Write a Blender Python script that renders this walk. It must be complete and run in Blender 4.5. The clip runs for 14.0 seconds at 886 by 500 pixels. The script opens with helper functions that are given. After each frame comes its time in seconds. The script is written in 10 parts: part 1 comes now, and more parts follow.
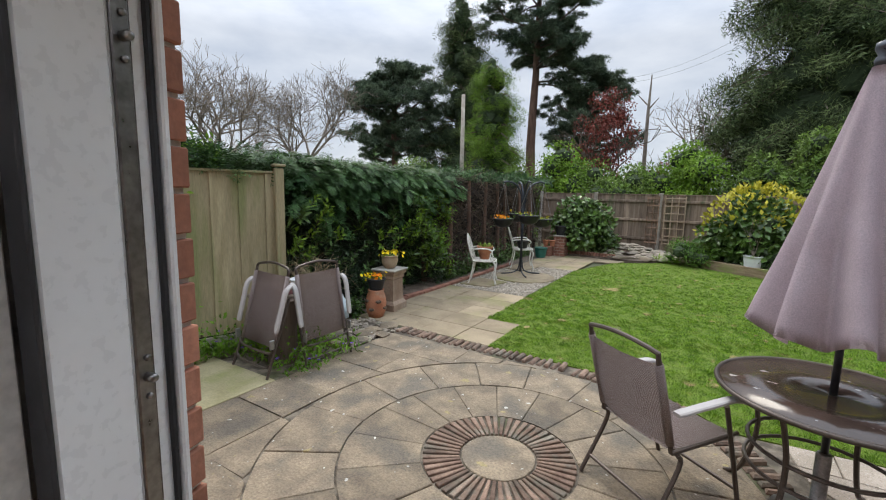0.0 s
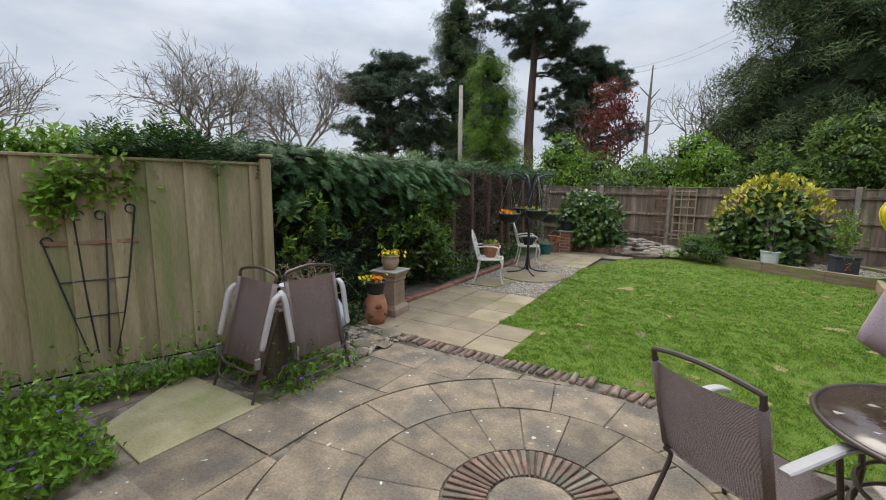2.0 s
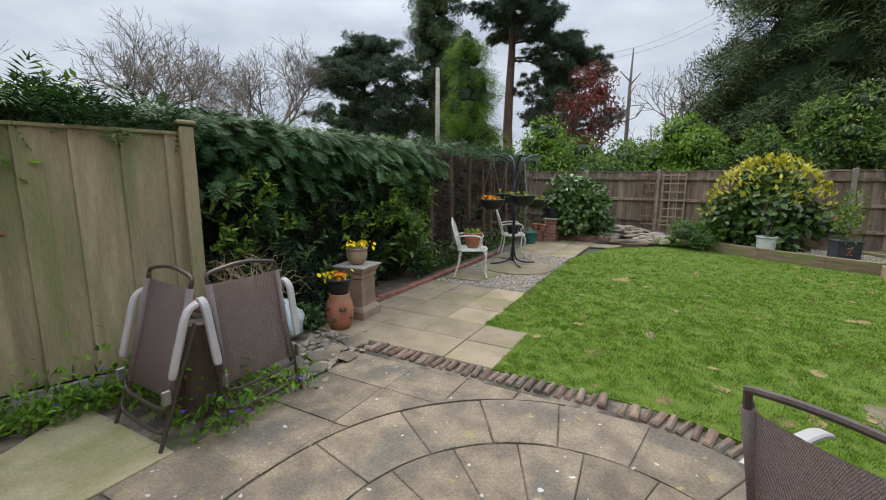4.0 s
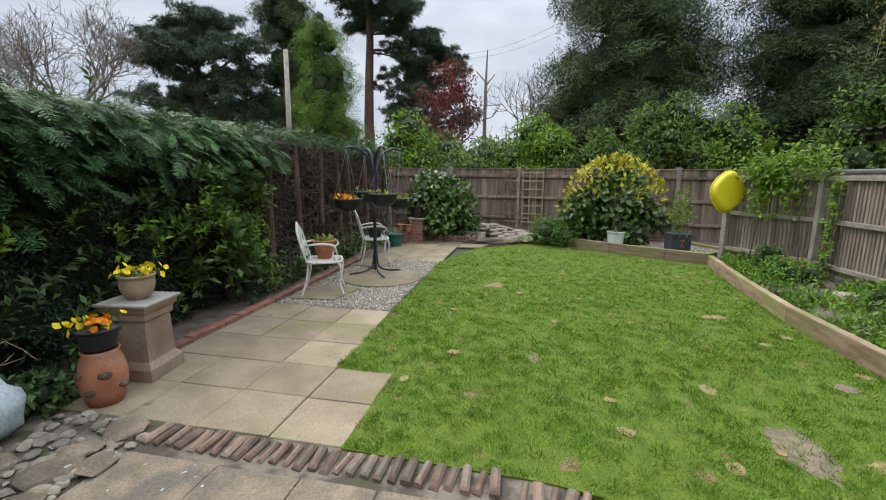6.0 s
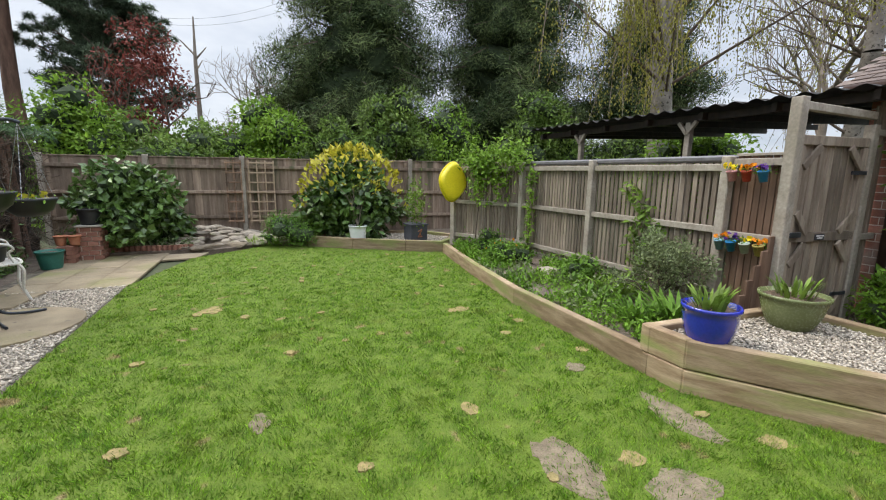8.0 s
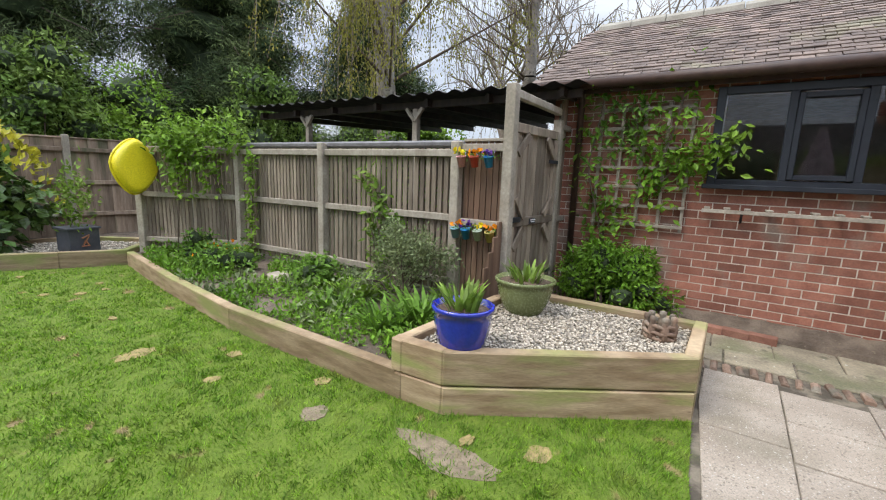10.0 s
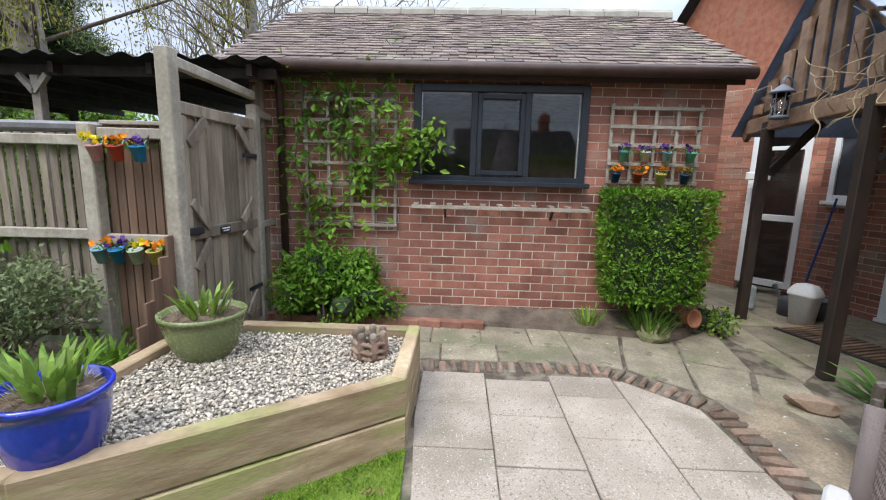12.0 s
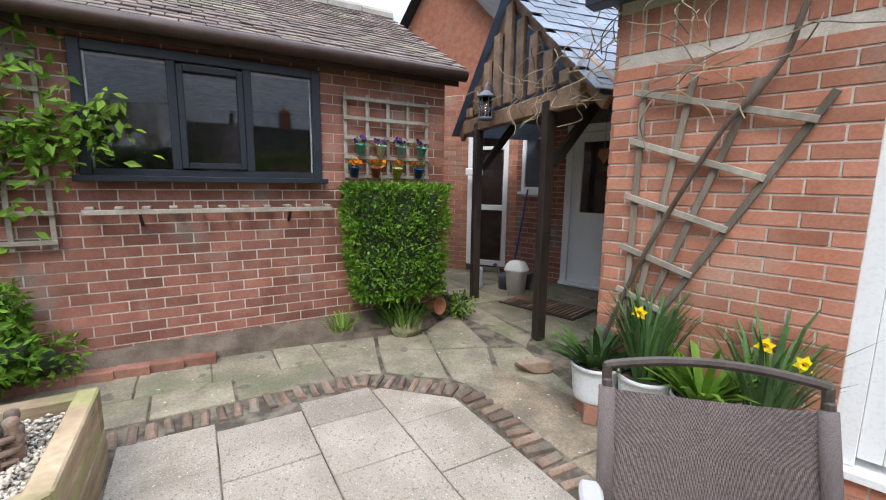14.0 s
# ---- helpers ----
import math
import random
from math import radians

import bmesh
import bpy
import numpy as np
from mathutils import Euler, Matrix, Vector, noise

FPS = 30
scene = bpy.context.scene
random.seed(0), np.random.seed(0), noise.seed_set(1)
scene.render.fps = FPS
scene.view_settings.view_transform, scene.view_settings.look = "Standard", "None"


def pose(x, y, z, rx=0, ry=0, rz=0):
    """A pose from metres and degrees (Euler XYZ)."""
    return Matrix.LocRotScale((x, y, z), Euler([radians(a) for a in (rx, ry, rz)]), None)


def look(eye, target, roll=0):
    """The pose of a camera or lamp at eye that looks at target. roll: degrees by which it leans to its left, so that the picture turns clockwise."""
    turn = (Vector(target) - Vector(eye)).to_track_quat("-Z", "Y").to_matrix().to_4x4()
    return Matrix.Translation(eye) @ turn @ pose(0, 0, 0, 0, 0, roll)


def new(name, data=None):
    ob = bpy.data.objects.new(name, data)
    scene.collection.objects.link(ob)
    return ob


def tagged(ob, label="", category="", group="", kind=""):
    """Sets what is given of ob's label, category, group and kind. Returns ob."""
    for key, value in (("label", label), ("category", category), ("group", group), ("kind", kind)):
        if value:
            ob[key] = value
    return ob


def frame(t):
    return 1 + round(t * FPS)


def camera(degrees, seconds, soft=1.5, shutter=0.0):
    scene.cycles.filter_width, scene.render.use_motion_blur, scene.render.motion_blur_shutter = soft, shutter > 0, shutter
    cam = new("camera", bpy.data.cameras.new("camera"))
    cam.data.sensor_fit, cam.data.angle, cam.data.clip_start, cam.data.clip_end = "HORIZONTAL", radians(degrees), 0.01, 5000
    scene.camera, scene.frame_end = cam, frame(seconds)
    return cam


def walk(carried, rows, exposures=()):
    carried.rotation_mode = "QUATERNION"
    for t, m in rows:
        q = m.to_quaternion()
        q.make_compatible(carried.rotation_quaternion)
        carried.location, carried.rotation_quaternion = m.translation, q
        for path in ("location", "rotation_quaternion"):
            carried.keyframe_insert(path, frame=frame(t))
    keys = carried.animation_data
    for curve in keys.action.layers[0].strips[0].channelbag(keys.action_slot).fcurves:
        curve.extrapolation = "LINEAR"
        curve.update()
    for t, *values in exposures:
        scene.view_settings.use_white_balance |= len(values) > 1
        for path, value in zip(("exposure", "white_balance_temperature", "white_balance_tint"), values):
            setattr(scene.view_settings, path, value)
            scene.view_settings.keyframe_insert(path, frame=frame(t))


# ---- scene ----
cam = camera(92.1, 14.0, 1.1)
PATH = [
    (0, (0.62, 2.619, 1.731), (-0.438, 4.295, 1.464), 1.2),
    (0.5, (0.486, 2.718, 1.732), (-0.572, 4.393, 1.46), 1.2),
    (1, (0.447, 2.795, 1.725), (-0.61, 4.471, 1.454), 1.0),
    (1.5, (0.373, 2.887, 1.726), (-0.675, 4.568, 1.447), 0.8),
    (2, (0.214, 3.007, 1.71), (-0.824, 4.692, 1.42), 0.8),
    (2.2, (0.179, 3.066, 1.713), (-0.866, 4.745, 1.416), 0.9),
    (4.3, (-0.244, 3.855, 1.574), (-1.167, 5.598, 1.238), 0.2),
    (4.5, (-0.297, 3.955, 1.579), (-1.196, 5.709, 1.241), 0.2),
    (5, (-0.399, 4.196, 1.586), (-1.194, 6.001, 1.248), 0.5),
    (5.5, (-0.434, 4.484, 1.561), (-1.067, 6.352, 1.225), 0.8),
    (6, (-0.432, 4.782, 1.563), (-0.814, 6.716, 1.225), 0.7),
    (6.5, (-0.437, 5.071, 1.556), (-0.527, 7.04, 1.215), 0.7),
    (7, (-0.437, 5.342, 1.553), (-0.247, 7.303, 1.211), 0.7),
    (7.5, (-0.336, 5.557, 1.525), (0.133, 7.47, 1.177), 0.3),
    (8, (-0.187, 5.789, 1.523), (0.552, 7.613, 1.168), 0.7),
    (8.2, (-0.113, 5.883, 1.514), (0.731, 7.66, 1.155), 0.6),
    (10.3, (0.644, 6.505, 1.401), (2.367, 7.459, 1.055), 1.9),
    (10.5, (0.734, 6.508, 1.413), (2.51, 7.36, 1.068), 1.7),
    (11, (0.94, 6.501, 1.427), (2.818, 7.097, 1.088), 1.6),
    (11.5, (1.096, 6.426, 1.418), (3.038, 6.766, 1.082), 1.4),
    (12, (1.254, 6.287, 1.425), (3.225, 6.356, 1.091), 1.5),
    (12.5, (1.403, 6.182, 1.416), (3.365, 5.973, 1.092), 1.4),
    (13, (1.545, 6.118, 1.409), (3.459, 5.634, 1.09), 1.1),
    (13.5, (1.635, 6.107, 1.406), (3.464, 5.363, 1.088), 1.3),
    (14, (1.642, 6.081, 1.382), (3.35, 5.089, 1.071), 0.8),
]
walk(cam, [(t, look(eye, target, roll)) for t, eye, target, roll in PATH],
     [(0, 0.28, 6500, 10), (1.5, 0.17, 6500, 10), (5, 0.20, 6450, 10), (7, 0.42, 6550, 10), (8.2, 0.52, 6600, 10), (10.3, 0.6, 6450, 10), (12.5, 0.72, 6150, 10), (14, 0.68, 6150, 10)])

# world: bright overcast sky with a soft sun
SUN_DIR = Vector((-0.50, 0.36, 0.85)).normalized()
world = bpy.data.worlds.new("overcast_sky")
scene.world = world
world.use_nodes = True
wt = world.node_tree
wt.nodes.clear()
w_out = wt.nodes.new("ShaderNodeOutputWorld")
w_bg = wt.nodes.new("ShaderNodeBackground")
w_sky = wt.nodes.new("ShaderNodeTexSky")
w_sky.sky_type = "NISHITA"
w_sky.sun_disc = False
w_sky.sun_elevation = math.asin(SUN_DIR.z)
w_sky.sun_rotation = math.atan2(SUN_DIR.x, SUN_DIR.y)
w_co = wt.nodes.new("ShaderNodeTexCoord")
w_map = wt.nodes.new("ShaderNodeMapping")
w_map.inputs["Scale"].default_value = (1.6, 1.6, 4.5)
w_no = wt.nodes.new("ShaderNodeTexNoise")
w_no.inputs["Scale"].default_value = 2.2
w_no.inputs["Detail"].default_value = 6
w_no.inputs["Roughness"].default_value = 0.55
w_ramp = wt.nodes.new("ShaderNodeValToRGB")
w_ramp.color_ramp.elements[0].position = 0.30
w_ramp.color_ramp.elements[0].color = (4.0, 4.55, 5.5, 1)
w_ramp.color_ramp.elements[1].position = 0.68
w_ramp.color_ramp.elements[1].color = (6.7, 7.05, 7.6, 1)
w_mix = wt.nodes.new("ShaderNodeMix")
w_mix.data_type = "RGBA"
w_mix.inputs["Factor"].default_value = 0.88
wt.links.new(w_co.outputs["Generated"], w_map.inputs["Vector"])
wt.links.new(w_map.outputs["Vector"], w_no.inputs["Vector"])
wt.links.new(w_no.outputs["Fac"], w_ramp.inputs["Fac"])
wt.links.new(w_sky.outputs["Color"], w_mix.inputs["A"])
wt.links.new(w_ramp.outputs["Color"], w_mix.inputs["B"])
# an overcast sky is brighter towards the zenith
w_sep = wt.nodes.new("ShaderNodeSeparateXYZ")
w_el = wt.nodes.new("ShaderNodeMapRange")
w_el.inputs["From Min"].default_value, w_el.inputs["From Max"].default_value = 0.3, 1.0
w_el.inputs["To Min"].default_value, w_el.inputs["To Max"].default_value = 1.0, 4.0
w_mul = wt.nodes.new("ShaderNodeMix")
w_mul.data_type, w_mul.blend_type = "RGBA", "MULTIPLY"
w_mul.inputs["Factor"].default_value = 1.0
wt.links.new(w_co.outputs["Generated"], w_sep.inputs["Vector"])
wt.links.new(w_sep.outputs["Z"], w_el.inputs["Value"])
wt.links.new(w_mix.outputs["Result"], w_mul.inputs["A"])
wt.links.new(w_el.outputs["Result"], w_mul.inputs["B"])
wt.links.new(w_mul.outputs["Result"], w_bg.inputs["Color"])
w_bg.inputs["Strength"].default_value = 0.10
wt.links.new(w_bg.outputs["Background"], w_out.inputs["Surface"])
sun = new("sun", bpy.data.lights.new("sun", "SUN"))
sun.data.energy = 1.5
sun.data.angle = radians(25)
sun.data.color = (1.0, 0.92, 0.80)
sun.matrix_world = look(SUN_DIR * 30, (0, 0, 0))
scene.view_settings.exposure = 0.0

# ---------- mesh helpers ----------
RNG = np.random.default_rng(7)


def part(name, bm, material, parent=None, label="", smooth=False):
    me = bpy.data.meshes.new(name)
    bmesh.ops.recalc_face_normals(bm, faces=bm.faces)
    bm.to_mesh(me)
    bm.free()
    me.materials.append(material)
    if smooth:
        me.polygons.foreach_set("use_smooth", [True] * len(me.polygons))
    ob = new(name, me)
    if parent is not None:
        ob.parent = parent
    if label:
        tagged(ob, label)
    return ob


def mesh_np(name, verts, tris, material, parent=None, smooth=False):
    me = bpy.data.meshes.new(name)
    tris = np.asarray(tris, np.int32)
    me.vertices.add(len(verts))
    me.vertices.foreach_set("co", np.asarray(verts, np.float32).ravel())
    me.loops.add(tris.size)
    me.loops.foreach_set("vertex_index", tris.ravel())
    me.polygons.add(len(tris))
    me.polygons.foreach_set("loop_start", np.arange(0, tris.size, 3, dtype=np.int32))
    me.update(calc_edges=True)
    me.materials.append(material)
    me.polygons.foreach_set("use_smooth", [smooth] * len(me.polygons))
    ob = new(name, me)
    if parent is not None:
        ob.parent = parent
    return ob


def thing(name, at, label, category, rz=0.0, group=""):
    ob = new(name)
    ob.empty_display_size = 0.1
    ob.matrix_world = pose(at[0], at[1], at[2], 0, 0, rz)
    return tagged(ob, label, category, group)


def box(bm, c, s, rz=0.0, bevel=0.0, m=None):
    mat4 = pose(c[0], c[1], c[2], 0, 0, rz) @ Matrix.Diagonal((s[0], s[1], s[2], 1))
    if m is not None:
        mat4 = m @ mat4
    got = bmesh.ops.create_cube(bm, size=1, matrix=mat4)
    if bevel:
        edges = {e for v in got["verts"] for e in v.link_edges}
        bmesh.ops.bevel(bm, geom=list(edges), offset=bevel, segments=1, affect="EDGES")
    return bm


def bar(bm, a, b, w, t, roll=0.0, bevel=0.0):
    """A straight timber from a to b, w wide and t thick."""
    a, b = Vector(a), Vector(b)
    q = (b - a).to_track_quat("X", "Z").to_matrix().to_4x4()
    m = Matrix.Translation((a + b) / 2) @ q @ pose(0, 0, 0, roll)
    box(bm, (0, 0, 0), ((b - a).length, w, t), 0, bevel, m)
    return bm


def tube(bm, pts, r, seg=8, cap=True):
    """A round tube along a line of points; r is a number or one for each point."""
    pts = [Vector(p) for p in pts]
    rs = [r] * len(pts) if isinstance(r, (int, float)) else list(r)
    rings, side = [], None
    for i, p in enumerate(pts):
        d = (pts[min(i + 1, len(pts) - 1)] - pts[max(i - 1, 0)]).normalized()
        if side is None:
            side = d.orthogonal().normalized()
        side = (side - d * side.dot(d)).normalized()
        up = d.cross(side)
        rings.append([bm.verts.new(p + rs[i] * (math.cos(k * math.tau / seg) * side + math.sin(k * math.tau / seg) * up)) for k in range(seg)])
    for a, b in zip(rings, rings[1:]):
        for k in range(seg):
            bm.faces.new((a[k], a[(k + 1) % seg], b[(k + 1) % seg], b[k]))
    if cap:
        bm.faces.new(rings[0][::-1])
        bm.faces.new(rings[-1])
    return bm


def curve_pts(pts, n=6):
    """A smooth line through points."""
    pts = [Vector(p) for p in pts]
    out = []
    for i in range(len(pts) - 1):
        p0, p1, p2, p3 = pts[max(i - 1, 0)], pts[i], pts[i + 1], pts[min(i + 2, len(pts) - 1)]
        for k in range(n):
            t = k / n
            out.append(0.5 * (2 * p1 + (p2 - p0) * t + (2 * p0 - 5 * p1 + 4 * p2 - p3) * t * t + (3 * p1 - p0 - 3 * p2 + p3) * t ** 3))
    out.append(pts[-1])
    return out


def strap(bm, pts, w, t):
    """A flat bar with rounded shoulders that bends along a line in an upright plane; w lies along x."""
    pts = [Vector(p) for p in pts]
    rings = []
    for i, p in enumerate(pts):
        d = (pts[min(i + 1, len(pts) - 1)] - pts[max(i - 1, 0)]).normalized()
        up = Vector((1, 0, 0)).cross(d).normalized()
        k = 0.8 if i in (0, len(pts) - 1) else 1.0
        rings.append([bm.verts.new(p + Vector((x * w * k, 0, 0)) + up * z * t * k) for x, z in ((-.5, -.25), (-.36, -.5), (.36, -.5), (.5, -.25), (.5, .25), (.36, .5), (-.36, .5), (-.5, .25))])
    for a, b in zip(rings, rings[1:]):
        for k in range(8):
            bm.faces.new((a[k], a[(k + 1) % 8], b[(k + 1) % 8], b[k]))
    bm.faces.new(rings[0][::-1])
    bm.faces.new(rings[-1])
    return bm


def lathe(bm, profile, seg=24, c=(0, 0, 0)):
    rings = []
    for r, z in profile:
        if r < 1e-5:
            rings.append([bm.verts.new((c[0], c[1], c[2] + z))])
        else:
            rings.append([bm.verts.new((c[0] + r * math.cos(k * math.tau / seg), c[1] + r * math.sin(k * math.tau / seg), c[2] + z)) for k in range(seg)])
    for a, b in zip(rings, rings[1:]):
        for k in range(seg):
            j = (k + 1) % seg
            if len(a) == 1 and len(b) > 1:
                bm.faces.new((a[0], b[j], b[k]))
            elif len(b) == 1 and len(a) > 1:
                bm.faces.new((a[k], a[j], b[0]))
            elif len(a) > 1:
                bm.faces.new((a[k], a[j], b[j], b[k]))
    return bm


def prism(bm, poly, z0, z1, bevel=0.0):
    """An upright slab over a flat outline."""
    low = [bm.verts.new((x, y, z0)) for x, y in poly]
    top = [bm.verts.new((x, y, z1)) for x, y in poly]
    n = len(poly)
    for i in range(n):
        bm.faces.new((low[i], low[(i + 1) % n], top[(i + 1) % n], top[i]))
    cap = bm.faces.new(top)
    bm.faces.new(low[::-1])
    if bevel:
        bmesh.ops.bevel(bm, geom=list(cap.edges), offset=bevel, segments=1, affect="EDGES")
    return bm


def inset(poly, d):
    """The outline drawn in by d, for a convex outline."""
    c = np.mean(poly, axis=0)
    out = []
    for p in poly:
        v = np.asarray(p) - c
        out.append(tuple(c + v * max(0.2, 1 - d / max(np.hypot(*v), 1e-6) * 1.3)))
    return out


def clip(poly, px, py, nx, ny):
    """The part of an outline on the side of the point towards the normal."""
    out = []
    for i in range(len(poly)):
        a, b = poly[i], poly[(i + 1) % len(poly)]
        da, db = (a[0] - px) * nx + (a[1] - py) * ny, (b[0] - px) * nx + (b[1] - py) * ny
        if da >= 0:
            out.append(a)
        if da * db < 0:
            t = da / (da - db)
            out.append((a[0] + t * (b[0] - a[0]), a[1] + t * (b[1] - a[1])))
    return out


def area(poly):
    return abs(sum(poly[i - 1][0] * p[1] - p[0] * poly[i - 1][1] for i, p in enumerate(poly))) / 2


def unit(v):
    return v / np.maximum(np.linalg.norm(v, axis=-1, keepdims=True), 1e-9)


def scatter(tv, tf, pos, along, facing, scale):
    """Many copies of a small shape joined: its y axis lies along, its z axis faces facing."""
    tv, tf = np.asarray(tv, float), np.asarray(tf, int)
    y = unit(np.asarray(along, float))
    x = unit(np.cross(y, np.asarray(facing, float)))
    z = np.cross(x, y)
    scale = np.broadcast_to(np.asarray(scale, float).reshape(-1, 1, 1) if np.ndim(scale) == 1 else np.asarray(scale, float), (len(pos), 1, 1)) if np.ndim(scale) < 2 else np.asarray(scale)[:, None, :]
    loc = tv[None] * scale
    v = pos[:, None] + loc[..., 0:1] * x[:, None] + loc[..., 1:2] * y[:, None] + loc[..., 2:3] * z[:, None]
    f = tf[None] + (np.arange(len(pos)) * len(tv))[:, None, None]
    return v.reshape(-1, 3), f.reshape(-1, 3)


def join_np(*pieces):
    vs, fs, n = [], [], 0
    for v, f in pieces:
        vs.append(v)
        fs.append(np.asarray(f) + n)
        n += len(v)
    return np.concatenate(vs), np.concatenate(fs)


LEAF = ([(0, 0, 0), (-0.24, 0.45, 0.06), (0, 0.5, -0.03), (0.24, 0.45, 0.06), (0, 1, -0.05)], [(0, 2, 1), (0, 3, 2), (1, 2, 4), (2, 3, 4)])
BLADE = ([(-0.06, 0, 0), (0.06, 0, 0), (0.0, 1, 0.12)], [(0, 1, 2)])
PEBBLE = ([(0, 0, .5), (.6, 0, 0), (0, .55, 0.05), (-.6, 0.05, 0), (0, -.55, 0), (0, 0, -.4)], [(0, 1, 2), (0, 2, 3), (0, 3, 4), (0, 4, 1), (5, 2, 1), (5, 3, 2), (5, 4, 3), (5, 1, 4)])


def frond_shape(pairs=6, droop=0.25, width=0.46):
    """A flat, feathery spray of a cypress."""
    v, f = [], []
    for i in range(pairs):
        t = (i + 0.5) / pairs
        w = width * math.sin(math.pi * (0.25 + 0.7 * t)) ** 0.8
        z = -droop * t * t
        for s in (-1, 1):
            n = len(v)
            v += [(0, t - 0.06, z), (s * w * 0.5, t + 0.10, z - 0.01), (s * w, t + 0.16, z - 0.05), (s * w * 0.45, t + 0.01, z)]
            f += [(n, n + 1, n + 3), (n + 1, n + 2, n + 3)]
    n = len(v)
    v += [(-0.05, 0.8, -droop * .7), (0.05, 0.8, -droop * .7), (0, 1.1, -droop)]
    f += [(n, n + 1, n + 2)]
    return v, f


FROND = frond_shape()


def fern_shape(pairs=10, subs=3):
    """A cypress branchlet: side sprays up a drooping axis, each edged with small scales."""
    v, f = [], []
    for i in range(pairs):
        t = (i + 0.4) / pairs
        w = 0.40 * math.sin(math.pi * (0.22 + 0.72 * t)) ** 0.8 * (0.75 + 0.25 * math.cos(i * 2.6))
        for s in (-1, 1):
            for k in range(subs):
                a, b = k / subs, (k + 1.25) / subs
                z = -0.22 * t * t - 0.10 * a * w
                x0, y0, x1, y1 = s * w * a, t + 0.55 * w * a, s * w * b, t + 0.55 * w * b
                n = len(v)
                v += [(x0, y0, z), (x1, y1 + 0.03 * b, z - 0.02), (x0 + s * 0.10 * w, y0 + 0.075, z - 0.012), (x0 + s * 0.20 * w, y0 - 0.03, z - 0.012)]
                f += [(n, n + 1, n + 2), (n, n + 3, n + 1)]
    return v, f


FERN = fern_shape()


def rand_dirs(n, rng):
    return unit(rng.normal(size=(n, 3)))


# ---------- materials ----------
def material(name, c1, c2, scale=8.0, rough=0.7, bump=0.3, fine=60.0, metallic=0.0, island=0.0, per_object=0.0, leaf=0.0, stretch=(1, 1, 1),
             spots=None, spot_scale=9.0, spot_at=0.62, flecks=None, fleck_scale=30.0, fleck_at=0.7, spec=0.4, contrast=(0.35, 0.65), coat=0.0, bump_dist=0.01, third=None, third_scale=0.8, third_at=0.55, grain=(0.78, 1.18)):
    ma = bpy.data.materials.new(name)
    ma.use_nodes = True
    nt = ma.node_tree
    nt.nodes.clear()
    N, L = nt.nodes.new, nt.links.new
    out, bsdf, geo = N("ShaderNodeOutputMaterial"), N("ShaderNodeBsdfPrincipled"), N("ShaderNodeNewGeometry")
    mp = N("ShaderNodeMapping")
    mp.inputs["Scale"].default_value = stretch
    L(geo.outputs["Position"], mp.inputs["Vector"])

    def noise_of(sc, detail=4):
        n = N("ShaderNodeTexNoise")
        n.inputs["Scale"].default_value = sc
        n.inputs["Detail"].default_value = detail
        L(mp.outputs["Vector"], n.inputs["Vector"])
        return n.outputs["Fac"]

    def mix(fac, a, b, mode="MIX"):
        m = N("ShaderNodeMix")
        m.data_type, m.blend_type = "RGBA", mode
        for sock, v in ((m.inputs["Factor"], fac), (m.inputs["A"], a), (m.inputs["B"], b)):
            if isinstance(v, (int, float)):
                sock.default_value = v
            elif isinstance(v, tuple):
                sock.default_value = (*v, 1)
            else:
                L(v, sock)
        return m.outputs["Result"]

    def band(v, lo, hi, to_lo=0.0, to_hi=1.0):
        r = N("ShaderNodeMapRange")
        for key, val in (("From Min", lo), ("From Max", hi), ("To Min", to_lo), ("To Max", to_hi)):
            r.inputs[key].default_value = val
        L(v, r.inputs["Value"])
        return r.outputs["Result"]

    big, small = noise_of(scale), noise_of(fine, 3)
    col = mix(band(big, *contrast), c1, c2)
    if third:
        col = mix(band(noise_of(third_scale, 5), third_at, third_at + 0.15), col, third)
    if spots:
        col = mix(band(noise_of(spot_scale, 2), spot_at, spot_at + 0.05), col, spots)
    if flecks:
        col = mix(band(noise_of(fleck_scale, 1), fleck_at, fleck_at + 0.03), col, flecks)
    col = mix(1.0, col, band(small, 0.2, 0.8, *grain), "MULTIPLY")
    if island:
        col = mix(1.0, col, band(geo.outputs["Random Per Island"], 0, 1, 1 - island, 1 + island), "MULTIPLY")
    if per_object:
        info = N("ShaderNodeObjectInfo")
        col = mix(1.0, col, band(info.outputs["Random"], 0, 1, 1 - per_object, 1 + per_object), "MULTIPLY")
    L(col, bsdf.inputs["Base Color"])
    L(band(small, 0.2, 0.8, max(0.02, rough - 0.1), min(1, rough + 0.1)), bsdf.inputs["Roughness"])
    bsdf.inputs["Metallic"].default_value = metallic
    bsdf.inputs["Specular IOR Level"].default_value = spec
    bsdf.inputs["Coat Weight"].default_value = coat
    if bump:
        b = N("ShaderNodeBump")
        b.inputs["Strength"].default_value = bump
        b.inputs["Distance"].default_value = bump_dist
        L(mix(0.5, small, big), b.inputs["Height"])
        L(b.outputs["Normal"], bsdf.inputs["Normal"])
    if leaf:
        tr, ms = N("ShaderNodeBsdfTranslucent"), N("ShaderNodeMixShader")
        L(col, tr.inputs["Color"])
        ms.inputs["Fac"].default_value = leaf
        L(bsdf.outputs["BSDF"], ms.inputs[1])
        L(tr.outputs["BSDF"], ms.inputs[2])
        L(ms.outputs["Shader"], out.inputs["Surface"])
    else:
        L(bsdf.outputs["BSDF"], out.inputs["Surface"])
    return ma


